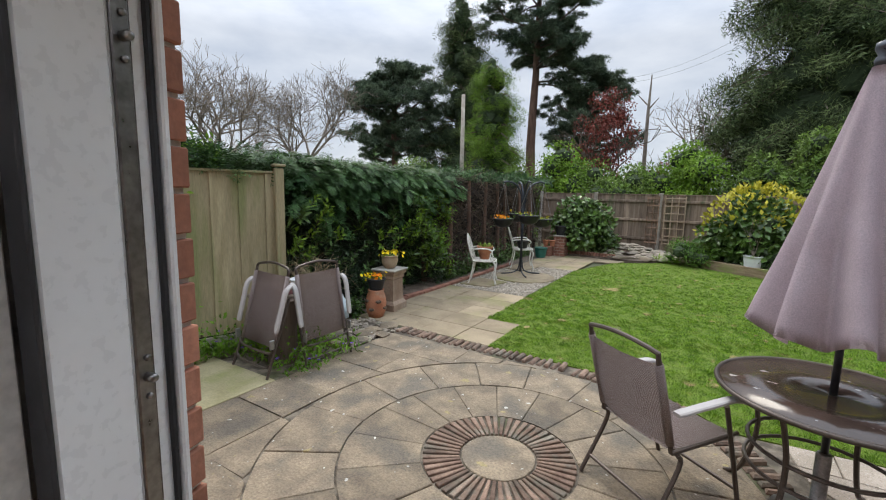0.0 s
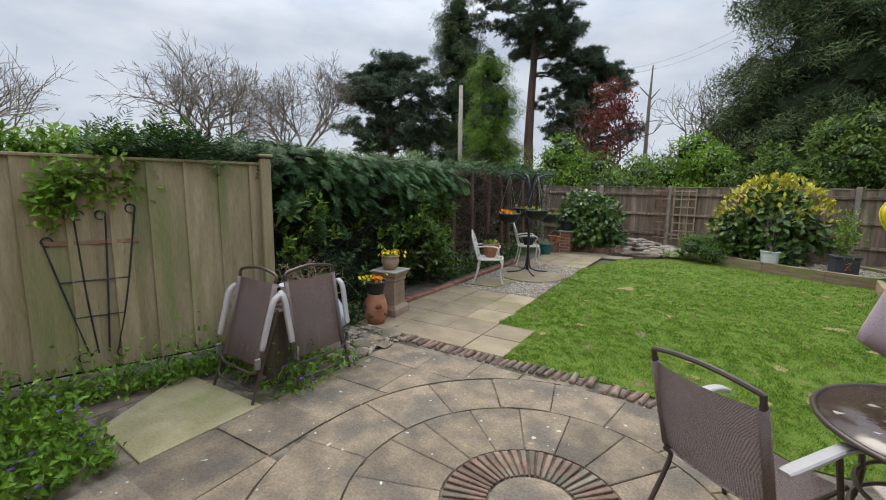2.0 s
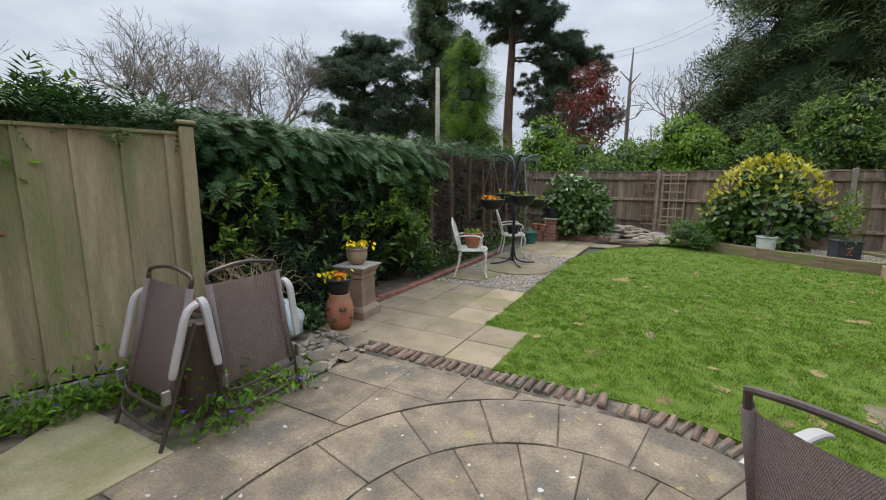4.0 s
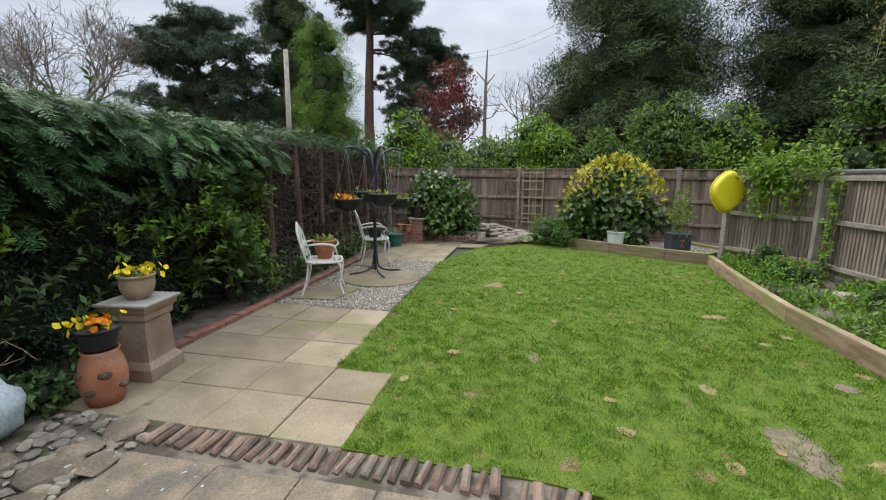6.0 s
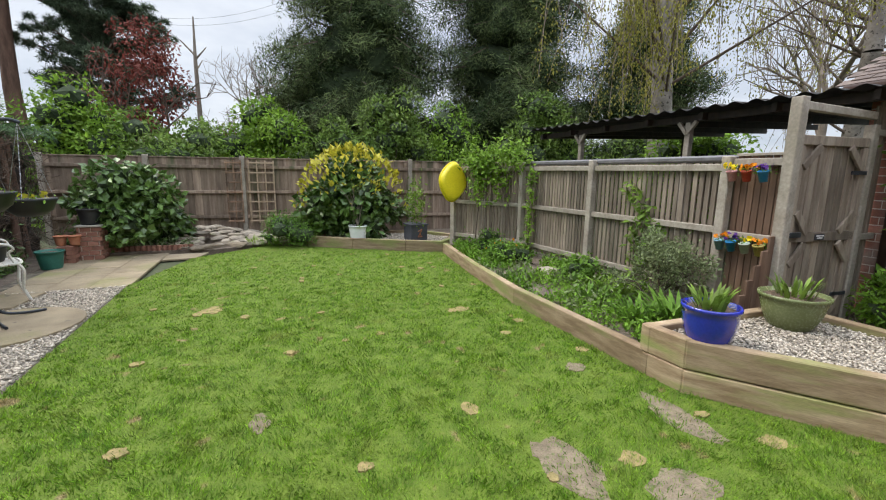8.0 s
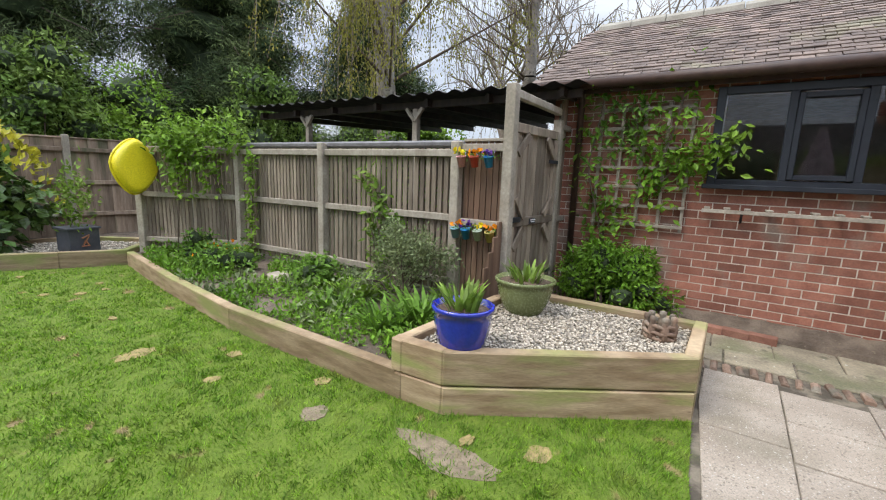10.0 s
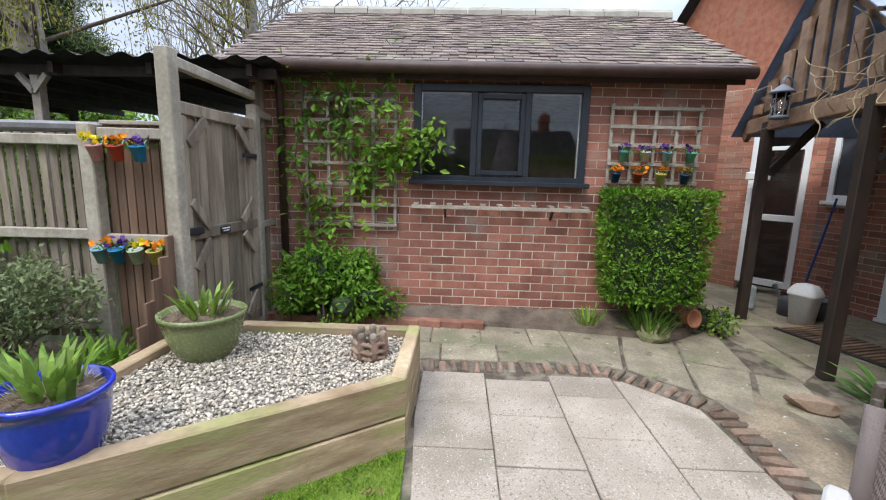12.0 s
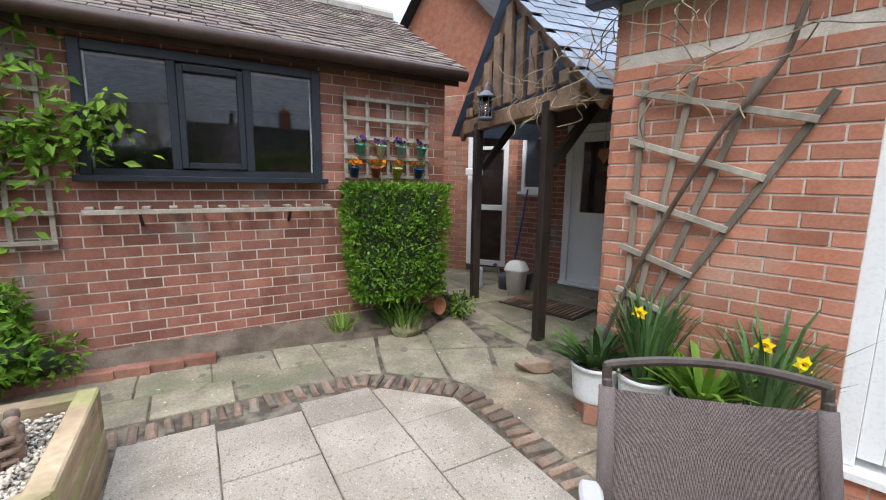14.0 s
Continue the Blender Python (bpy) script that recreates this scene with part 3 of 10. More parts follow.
bm = bmesh.new()
W0, W1, WZ0, WZ1 = 5.13, 6.72, 1.40, 2.24
for y0, y1, z0, z1 in ((3.88, W0, 0, 2.42), (W1, 8.32, 0, 2.42), (W0, W1, 0, WZ0), (W0, W1, WZ1, 2.42)):
    bw_ = bmesh.new()
    box(bw_, (GX + 0.109, (y0 + y1) / 2, (z0 + z1) / 2), (0.21, y1 - y0, z1 - z0))
    gpart("wall", bw_, M["mortar"])
for y in (3.88 + 0.1, 8.32 - 0.1):
    box(bm, (GX + 1.85, y, 1.21), (3.2, 0.2, 2.42))
    g = [bm.verts.new((x, yy, z)) for yy in (y - 0.1, y + 0.1) for x, z in ((GX + 0.02, 2.42), (GX + 3.6, 2.42), (GX + 1.8, 3.48))]
    bm.faces.new(g[:3]); bm.faces.new(g[3:])
    for i in range(3):
        bm.faces.new((g[i], g[(i + 1) % 3], g[3 + (i + 1) % 3], g[3 + i]))
box(bm, (GX + 3.5, 6.1, 1.21), (0.2, 4.2, 2.42))
gpart("gable_wall", bm, M["mortar"])
bm = bmesh.new()
bar(bm, (GX - 0.16, 6.1, 2.415), (GX + 1.82, 6.1, 3.50), 4.75, 0.03)
bar(bm, (GX + 3.8, 6.1, 2.40), (GX + 1.80, 6.1, 3.50), 4.75, 0.03)
gpart("roof_deck", bm, M["dark_roof"])

# ---------- house ----------
house = thing("house", (0, 0, 0), "red brick house wall with white patio doors", "house")
DW = 2.5                                             # patio door width


def hb(bm, s0, s1, z0, z1, d0, d1):
    """A block of the house: s along the wall from the door's left edge, d outwards."""
    m = Matrix.Translation(H0) @ pose(0, 0, 0, 0, 0, 15.5)
    return box(bm, ((s0 + s1) / 2, (d0 + d1) / 2, (z0 + z1) / 2), (s1 - s0, d1 - d0, z1 - z0), 0, 0, m)


HC = 3.62                                             # where the wall's corner stands
for block in ((-5.2, -0.01, 0, 2.45, -0.22, -0.005), (DW, HC - 0.005, 0, 2.45, -0.22, -0.005), (0, DW, 2.12, 2.45, -0.22, -0.005),
              (0, DW, -0.05, 0.12, -0.22, -0.005), (HC - 0.23, HC - 0.005, 0, 2.45, -2.6, -0.23)):
    bm = bmesh.new()
    hb(bm, *block)
    part("wall", bm, M["mortar"], house)
bm = bmesh.new()
hb(bm, -5.4, HC + 0.12, 2.45, 2.52, -0.36, 0.10)
hb(bm, 1.2, HC + 0.12, 2.45, 2.52, -4.5, -0.36)
part("soffit", bm, M["black_paint"], house)
bm = bmesh.new()
hb(bm, -5.2, HC + 0.05, 0.02, 0.11, -4.2, -0.22)
part("inner_floor", bm, M["dark_floor"], house)
bm = bmesh.new()
hb(bm, -5.2, HC - 0.25, 0.1, 2.44, -4.3, -4.2)
hb(bm, -5.3, -5.2, 0.1, 2.44, -4.2, -0.23)
part("inner_wall", bm, M["interior"], house)

# unseen glass roof, added so daylight brightens the jamb; it casts no shadow
bm = bmesh.new()
hb(bm, -5.4, 1.19, 2.46, 2.475, -4.5, -0.37)
o = part("roof_light", bm, M["glass"], house, "unseen glass roof added to let daylight reach the door jamb")
o.visible_shadow = False

# ---------- vegetation ----------
M["bark"] = material("brown_bark", (0.085, 0.06, 0.045), (0.15, 0.115, 0.09), 3, 0.9, 0.8, 20, stretch=(3, 3, 0.6), bump_dist=0.02)
M["pine_bark"] = material("reddish_pine_bark", (0.115, 0.065, 0.048), (0.20, 0.12, 0.085), 2, 0.9, 0.9, 14, stretch=(3, 3, 0.7), bump_dist=0.03)
M["twig"] = material("grey_brown_twigs", (0.19, 0.155, 0.125), (0.28, 0.235, 0.19), 2, 0.9, 0, 30, island=0.3)
M["dark_twig"] = material("dead_brown_twigs", (0.05, 0.036, 0.028), (0.16, 0.115, 0.085), 3, 0.9, 0, 30, island=0.4)
# dark fill for crown cores: shade among the leaves is put into this colour
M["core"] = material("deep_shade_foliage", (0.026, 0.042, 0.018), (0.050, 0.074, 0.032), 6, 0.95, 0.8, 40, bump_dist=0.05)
# near-black fill for the hedge block, in place of shade deep inside
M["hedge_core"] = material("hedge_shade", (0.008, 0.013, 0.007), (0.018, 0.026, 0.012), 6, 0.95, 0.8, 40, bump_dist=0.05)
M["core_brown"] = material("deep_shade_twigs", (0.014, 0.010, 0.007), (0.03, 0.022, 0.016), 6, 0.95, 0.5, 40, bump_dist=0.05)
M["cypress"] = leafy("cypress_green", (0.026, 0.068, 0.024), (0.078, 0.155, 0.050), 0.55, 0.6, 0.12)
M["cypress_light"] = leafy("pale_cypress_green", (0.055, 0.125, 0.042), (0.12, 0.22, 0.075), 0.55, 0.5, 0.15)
M["cypress_far"] = leafy("dark_cypress", (0.042, 0.070, 0.028), (0.132, 0.170, 0.066), 0.8, 0.8, 0.2, scale=0.9)
M["hornbeam"] = leafy("young_hornbeam_leaves", (0.09, 0.17, 0.018), (0.19, 0.30, 0.04), 0.6, 0.55, 0.3, scale=1.2)
M["pine"] = leafy("blue_green_pine", (0.055, 0.085, 0.055), (0.13, 0.17, 0.105), 0.8, 0.8, 0.2, scale=0.9)
M["holly"] = leafy("dark_glossy_leaves", (0.012, 0.030, 0.012), (0.036, 0.072, 0.027), 0.32, 0.7, 0.08, 0.4)
M["fresh"] = leafy("fresh_green_leaves", (0.12, 0.235, 0.020), (0.22, 0.355, 0.045), 0.45, 0.4, 0.3)
M["mid"] = leafy("mid_green_leaves", (0.075, 0.165, 0.02), (0.15, 0.27, 0.042), 0.45, 0.45, 0.25)
M["privet"] = leafy("privet_leaves", (0.085, 0.19, 0.014), (0.175, 0.315, 0.034), 0.45, 0.45, 0.3)
M["shrub_leaf"] = leafy("soft_green_shrub_leaves", (0.085, 0.155, 0.026), (0.18, 0.265, 0.058), 0.5, 0.5, 0.3)
M["mid_dark"] = leafy("deep_green_leaves", (0.035, 0.082, 0.018), (0.082, 0.155, 0.035), 0.4, 0.5, 0.15, 0.4)
M["laurel"] = leafy("laurel_leaves", (0.055, 0.115, 0.022), (0.125, 0.21, 0.048), 0.3, 0.5, 0.15, 0.5)
M["yellow_leaf"] = leafy("yellow_variegated_leaves", (0.36, 0.34, 0.03), (0.56, 0.50, 0.06), 0.4, 0.3, 0.25)
M["lime"] = leafy("lime_green_leaves", (0.13, 0.22, 0.03), (0.22, 0.32, 0.06), 0.45, 0.4, 0.3)
M["copper"] = leafy("copper_red_leaves", (0.17, 0.045, 0.036), (0.27, 0.085, 0.062), 0.5, 0.5, 0.25)
M["birch_leaf"] = leafy("yellow_green_catkins", (0.22, 0.22, 0.04), (0.33, 0.31, 0.07), 0.6, 0.4, 0.35)
M["birch_bark"] = material("birch_bark", (0.16, 0.14, 0.12), (0.28, 0.25, 0.215), 3, 0.85, 0.6, 15, spots=(0.07, 0.06, 0.05), spot_scale=11, spot_at=0.60)
M["daffodil"] = leafy("blue_green_strap_leaves", (0.07, 0.145, 0.045), (0.14, 0.225, 0.085), 0.5, 0.4, 0.25)
M["grey_leaf"] = leafy("grey_green_leaves", (0.13, 0.17, 0.075), (0.21, 0.25, 0.12), 0.6, 0.4, 0.15)
M["purple"] = leafy("violet_petals", (0.13, 0.07, 0.42), (0.20, 0.11, 0.55), 0.6, 0.3, 0.2)
M["gravel"] = material("mixed_gravel", (0.31, 0.265, 0.205), (0.52, 0.465, 0.385), 35, 0.85, 0.2, 90, island=0.5, contrast=(0.3, 0.7), third=(0.30, 0.22, 0.15), third_scale=30, third_at=0.62)
M["gravel_bed"] = material("gravel_bed", (0.16, 0.145, 0.12), (0.30, 0.27, 0.23), 60, 0.95, 0.9, 110, bump_dist=0.02)


def segs_mesh(name, segs, material_, parent, sides=4):
    """Tapered sticks, joined: rows of start, end, radius, radius."""
    a = np.array([s[0] for s in segs], float)
    b = np.array([s[1] for s in segs], float)
    ra, rb = np.array([s[2] for s in segs]), np.array([s[3] for s in segs])
    d = unit(b - a)
    ref = np.where(np.abs(d[:, 2:3]) > 0.9, (1.0, 0, 0), (0, 0, 1.0))
    x = unit(np.cross(d, ref))
    y = np.cross(d, x)
    ang = np.arange(sides) * math.tau / sides
    ringdir = np.cos(ang)[None, :, None] * x[:, None] + np.sin(ang)[None, :, None] * y[:, None]
    v = np.concatenate([a[:, None] + ringdir * ra[:, None, None], b[:, None] + ringdir * rb[:, None, None]], 1)
    f = []
    for k in range(sides):
        j = (k + 1) % sides
        f += [(k, j, sides + j), (k, sides + j, sides + k)]
    f = np.array(f)[None] + (np.arange(len(a)) * 2 * sides)[:, None, None]
    return mesh_np(name, v.reshape(-1, 3), f.reshape(-1, 3), material_, parent, smooth=sides > 3)


def grow(p, d, length, radius, depth, rng, out, tips, kids=3, spread=0.6, lift=0.12, bend=0.12, taper=0.62, shrink=0.68):
    """A limb that bends and forks."""
    steps = 3 if depth > 1 else 2
    r = radius
    for i in range(steps):
        d = d + Vector(rng.normal(0, bend, 3)) + Vector((0, 0, lift * 0.3))
        d.normalize()
        q = p + d * (length / steps)
        r2 = r * (taper ** (1 / steps))
        out.append((tuple(p), tuple(q), r, r2))
        if depth > 0 and i > 0:
            for _ in range(kids if i == steps - 1 else max(1, kids - 1)):
                side = Vector(rng.normal(0, 1, 3))
                side = (side - d * side.dot(d)).normalized()
                e = (d * (1 - spread * 0.5) + side * spread * rng.uniform(0.6, 1.3) + Vector((0, 0, lift))).normalized()
                grow(q, e, length * shrink * rng.uniform(0.75, 1.15), r2 * 0.72, depth - 1, rng, out, tips, kids, spread, lift, bend, taper, shrink)
        p, r = q, r2
    if depth == 0:
        tips.append(tuple(p))


def bare_tree(at, h, label, seed, depth=5, kids=3, spread=0.62, mat_="twig"):
    rng = np.random.default_rng(seed)
    t = thing("bare_tree", at, label, "tree")
    segs, tips = [], []
    grow(Vector((0, 0, 0)), Vector((0, 0, 1)), h * 0.30, h * 0.018, depth, rng, segs, tips, kids, 0.70, 0.10, 0.10, 0.7, 0.70)
    top = max(max(s[1][2] for s in segs), 0.1)
    k = h / top
    segs = [(tuple(np.array(a) * k), tuple(np.array(b) * k), max(ra, 0.010), max(rb, 0.007)) for a, b, ra, rb in segs]
    big = [s for s in segs if s[2] > 0.035]
    small = [s for s in segs if s[2] <= 0.035]
    segs_mesh("trunk", big, M[mat_], t, 6)
    if small:
        segs_mesh("twig_mass", small, M[mat_], t, 3)
    return t


def cloud(n, rng, centers, radii, shell=0.55):
    """Points and outward directions on the skins of a group of clumps."""
    k = rng.integers(0, len(centers), n)
    d = rand_dirs(n, rng)
    r = rng.uniform(shell, 1.0, n)[:, None] ** 0.6
    return centers[k] + d * radii[k] * r, d


def clumps(n, rng, rx, ry, rz, size, base=0.0):
    d = rand_dirs(n, rng)
    d[:, 2] = np.abs(d[:, 2]) * 1.1 - 0.15
    c = d * rng.uniform(0.45, 0.85, n)[:, None] * (rx, ry, rz)
    c[:, 2] += base
    rad = rng.uniform(0.7, 1.3, (n, 1)) * size * np.array([[1, 1, 0.85]])
    return c, rad


def foliage_np(n, rng, centers, radii, size, shape=LEAF, droop=0.25, width=1.0, outward=0.6, shell=0.5):
    p, d = cloud(n, rng, centers, radii, shell)
    along = unit(d * outward + rand_dirs(n, rng) * 0.8 + np.array([0, 0, -droop]))
    facing = unit(d + rand_dirs(n, rng) * 0.6 + np.array([0, 0, 0.5]))
    s = rng.uniform(size[0], size[1], n)
    return scatter(shape[0], shape[1], p, along, facing, np.stack([s * width, s, s], 1))


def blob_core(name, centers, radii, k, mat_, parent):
    """The inside of a crown: solid lumps behind the leaves, coloured dark as its shade."""
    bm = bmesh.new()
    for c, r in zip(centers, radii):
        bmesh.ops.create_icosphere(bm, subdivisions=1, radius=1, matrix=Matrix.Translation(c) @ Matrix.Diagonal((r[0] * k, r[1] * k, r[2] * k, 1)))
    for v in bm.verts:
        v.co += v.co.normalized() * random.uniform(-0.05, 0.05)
    return tagged(part(name, bm, mat_, parent), "solid lumps coloured dark as the shade inside the crown", kind="stuff")


def bush(name, at, rx, ry, rz, mat_, label, n=2500, size=(0.05, 0.09), seed=1, clump=0.35, nclump=14, category="shrub", droop=0.2, width=1.0, core=True, stems=True):
    rng = np.random.default_rng(seed)
    t = thing(name, at, label, category)
    c, r = clumps(nclump, rng, rx, ry, rz, clump * min(rx, ry, rz), rz * 0.25)
    c[:, 2] = np.maximum(c[:, 2], r[:, 2] * 0.7)
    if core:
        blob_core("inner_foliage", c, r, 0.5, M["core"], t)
    v, f = foliage_np(n, rng, c, r, size, LEAF, droop, width)
    v[:, 2] = np.maximum(v[:, 2], 0.0)
    mesh_np("leaves", v, f, M[mat_], t)
    if stems:
        segs = []
        for i in range(6):
            e = c[rng.integers(0, len(c))]
            segs.append(((rng.uniform(-.06, .06), rng.uniform(-.06, .06), -0.05), tuple(e), 0.02, 0.008))
        segs_mesh("stem", segs, M["bark"], t, 5)
    return t


SPRAY = frond_shape(3, 0.3, 0.66)


def conifer(name, at, h, r, label, seed, n=3800, size=(0.5, 1.0), mat_="cypress_far", lean=0.0, low=0.02, power=0.75, nb=150):
    """A broad, ragged cypress: long drooping boughs hung with sprays."""
    rng = np.random.default_rng(seed)
    t = thing(name, at, label, "tree")
    segs = [((0, 0, 0), (0, 0, h * 0.5), h * 0.022, h * 0.014), ((0, 0, h * 0.5), (lean, 0, h * 0.96), h * 0.014, 0.03)]
    segs_mesh("trunk", segs, M["bark"], t, 8)
    zb = low + (0.99 - low) * rng.uniform(0, 1, nb) ** 1.1
    ab = rng.uniform(0, math.tau, nb)
    rb = (r * (1 - zb) ** power + 0.35) * rng.uniform(0.55, 1.2, nb)
    rise = rng.uniform(-0.05, 0.30, nb) * rb
    dirs = np.stack([np.cos(ab), np.sin(ab)], 1)
    boughs = []
    for k in range(nb):
        a = Vector((lean * zb[k], 0, zb[k] * h))
        m = a + Vector((dirs[k, 0] * rb[k] * 0.55, dirs[k, 1] * rb[k] * 0.55, rise[k]))
        e = a + Vector((dirs[k, 0] * rb[k], dirs[k, 1] * rb[k], rise[k] * 0.3 - 0.12 * rb[k]))
        boughs += [(tuple(a), tuple(m), 0.07, 0.045), (tuple(m), tuple(e), 0.045, 0.015)]
    segs_mesh("bough_mass", boughs, M["bark"], t, 3)
    inner = np.stack([dirs[:, 0] * rb * 0.30 + lean * zb, dirs[:, 1] * rb * 0.30, zb * h], 1)
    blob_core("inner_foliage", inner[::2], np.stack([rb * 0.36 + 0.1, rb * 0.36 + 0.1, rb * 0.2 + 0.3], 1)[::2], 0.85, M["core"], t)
    k = rng.choice(nb, n, p=rb / rb.sum())
    u = 1.0 - 0.55 * rng.uniform(0, 1, n) ** 0.9
    z = zb[k] * h + rise[k] * np.sin(np.pi * np.clip(u * 0.85, 0, 1)) - 0.12 * rb[k] * u ** 2
    p = np.stack([dirs[k, 0] * rb[k] * u + lean * zb[k], dirs[k, 1] * rb[k] * u, z], 1)
    fuzz = 0.05 * rb[k][:, None] + 0.09
    p = p + rng.normal(size=(n, 3)) * fuzz * (1.2, 1.2, 0.9) - np.stack([0 * u, 0 * u, np.abs(rng.normal(0, 0.22, n))], 1)
    p[:, 2] = np.maximum(p[:, 2], 0.2)
    out = np.concatenate([dirs[k], np.zeros((n, 1))], 1)
    along = unit(out * rng.uniform(0.1, 1.0, (n, 1)) + rand_dirs(n, rng) * 0.75 + (0, 0, -0.55))
    facing = unit(out * 0.6 + (0, 0, 0.5) + rand_dirs(n, rng) * 0.9)
    v, f = scatter(*SPRAY, p, along, facing, rng.uniform(size[0], size[1], n))
    mesh_np("crown", v, f, M[mat_], t)
    return t


def tuft_shape(k=12):
    v, f = [], []
    rng = np.random.default_rng(3)
    for i in range(k):
        d = unit(rng.normal(size=3) + (0, 0.7, 0.3))
        s = unit(np.cross(d, rng.normal(size=3))) * 0.06
        n = len(v)
        v += [tuple(-s), tuple(s), tuple(d)]
        f += [(n, n + 1, n + 2)]
    return v, f


TUFT = tuft_shape()


def pine(at, h, label, seed, crown0=0.55, spread=3.0, limbs=46, per=44, trunk_r=0.22, tuft=(0.16, 0.32), crown_at=0.35, forks=5, rise=(0.0, 0.3)):
    """A pine: bare reddish stem, crooked limbs that fork, and a flat pad of needles on every fork."""
    rng = np.random.default_rng(seed)
    t = thing("pine_tree", at, label, "tree")
    line = [Vector((0, 0, 0))]
    for i in range(8):
        line.append(line[-1] + Vector((rng.normal(0, 0.07), rng.normal(0, 0.07), h / 8)))
    segs_mesh("trunk", [(tuple(line[i]), tuple(line[i + 1]), trunk_r * (1 - i / 9.5), trunk_r * (1 - (i + 1) / 9.5)) for i in range(8)], M["pine_bark"], t, 9)
    sticks, c, rad = [], [], []
    for i in range(limbs):
        u = rng.uniform(0, 1) ** 0.9
        z = crown0 + (0.985 - crown0) * u
        k = min(int(z * 8), 7)
        base = line[k].lerp(line[k + 1], z * 8 - k)
        a = i * 2.4 + rng.normal(0, 0.35)
        prof = math.sin(math.pi * (crown_at + (0.93 - crown_at) * u)) if u > 0.15 else 0.75
        reach = spread * max(prof, 0.28) * rng.uniform(0.45, 1.05)
        p, d, r = base - Vector((0, 0, 0.15 * reach)), Vector((math.cos(a), math.sin(a), rng.uniform(*rise))), 0.03 + 0.018 * reach
        for j in range(3):
            q = p + d.normalized() * reach / 3
            sticks.append((tuple(p), tuple(q), r, r * 0.7))
            for m in range(forks if j else 1):
                g = p.lerp(q, rng.uniform(0.3, 1.0))
                e = g + Vector((d.x * 0.4 + rng.normal(0, 0.5), d.y * 0.4 + rng.normal(0, 0.5), rng.uniform(-0.25, 0.6))) * (0.40 + 0.12 * reach)
                sticks.append((tuple(g), tuple(e), 0.022, 0.010))
                c.append(tuple(e))
                w = rng.uniform(0.5, 1.2) * (0.20 + 0.05 * spread)
                rad.append((w, w, w * rng.uniform(0.4, 0.8)))
            p, r = q, r * 0.7
            d = d + Vector((rng.normal(0, 0.25), rng.normal(0, 0.25), rng.normal(0.08, 0.14)))
        c.append(tuple(p))
        rad.append((0.5, 0.5, 0.22))
    segs_mesh("bough_mass", sticks, M["bark"], t, 4)
    c, rad = np.array(c), np.array(rad)
    n = len(c) * per
    p, d = cloud(n, rng, c, rad, 0.1)
    along = unit(d * (1, 1, 0.5) + (0, 0, 0.75) + rand_dirs(n, rng) * 0.35)
    v, f = scatter(*TUFT, p, along, rand_dirs(n, rng), rng.uniform(tuft[0], tuft[1], n))
    mesh_np("crown", v, f, M["pine"], t)
    return t


def leaf_tree(name, at, h, r, mat_, label, seed, n=7000, size=(0.10, 0.2), crown0=0.3, stretch=1.0, bark="bark", depth=3, core=False, droop=0.3):
    rng = np.random.default_rng(seed)
    t = thing(name, at, label, "tree")
    segs, tips = [], []
    grow(Vector((0, 0, 0)), Vector((0, 0, 1)), h * 0.4, h * 0.02, depth, rng, segs, tips, 3, 0.7, 0.15, 0.1, 0.65, 0.66)
    k = h * 0.93 / max(s[1][2] for s in segs)
    segs = [(tuple(np.array(a) * k), tuple(np.array(b) * k), ra, rb) for a, b, ra, rb in segs]
    segs_mesh("trunk", segs, M[bark], t, 6)
    nc = 70
    z = rng.uniform(crown0, 1.0, nc)
    prof = np.sin(np.pi * np.clip((z - crown0) / (1.04 - crown0), 0.06, 0.97)) ** 0.6
    a = rng.uniform(0, math.tau, nc)
    rr = r * prof * rng.uniform(0.3, 0.95, nc)
    c = np.stack([rr * np.cos(a), rr * np.sin(a), z * h], 1)
    rad = np.stack([rng.uniform(0.2, 0.42, nc) * r * stretch] * 2 + [rng.uniform(0.18, 0.36, nc) * r], 1)
    if core:
        blob_core("inner_foliage", c[::2], rad[::2], 0.7, M["core"], t)
    v, f = foliage_np(n, rng, c, rad, size, LEAF, droop)
    mesh_np("crown", v, f, M[mat_], t)
    return t


def polar(ox, oy, az, dist):
    return (ox + dist * math.sin(radians(az)), oy + dist * math.cos(radians(az)), -0.05)


E0 = (0.37, 2.89)
bare_tree(polar(*E0, -61.6, 26), 10.2, "leafless spreading tree with fine grey twigs", 11, 5)
bare_tree(polar(*E0, -50.8, 29), 9.7, "leafless round-headed tree with grey twigs", 12, 5)
bare_tree(polar(*E0, -79, 26), 7.6, "leafless young tree behind the fence", 14, 4)
bare_tree(polar(*E0, -56.5, 33), 6.8, "slender leafless tree beyond the hedge", 15, 4)
bare_tree(polar(*E0, -3.5, 31), 8.3, "leafless twiggy tree behind the shrubs", 16, 4)
bare_tree(polar(*E0, -1.0, 28), 7.0, "leafless orchard tree behind the far fence", 18, 4)
pine(polar(*E0, -38.8, 31), 10.5, "flat-topped dark pine with broad pads of needles", 21, 0.38, 5.2, 54, 24, 0.34, (0.16, 0.36), 0.42)
pine(polar(*E0, -20.6, 33), 21.0, "tall pine with a bare reddish trunk", 22, 0.46, 4.3, 60, 24, 0.42, (0.16, 0.36), 0.25)
pine(polar(*E0, -14.2, 35), 11.9, "dark pine with a rounded head beside a taller one", 23, 0.34, 4.2, 50, 24, 0.32, (0.16, 0.36), 0.40)
conifer("spruce_tree", polar(*E0, -30.2, 32), 15.8, 3.5, "tall narrow dark spruce with hanging branches", 24, 13000, (0.26, 0.5), power=0.62, low=0.05)
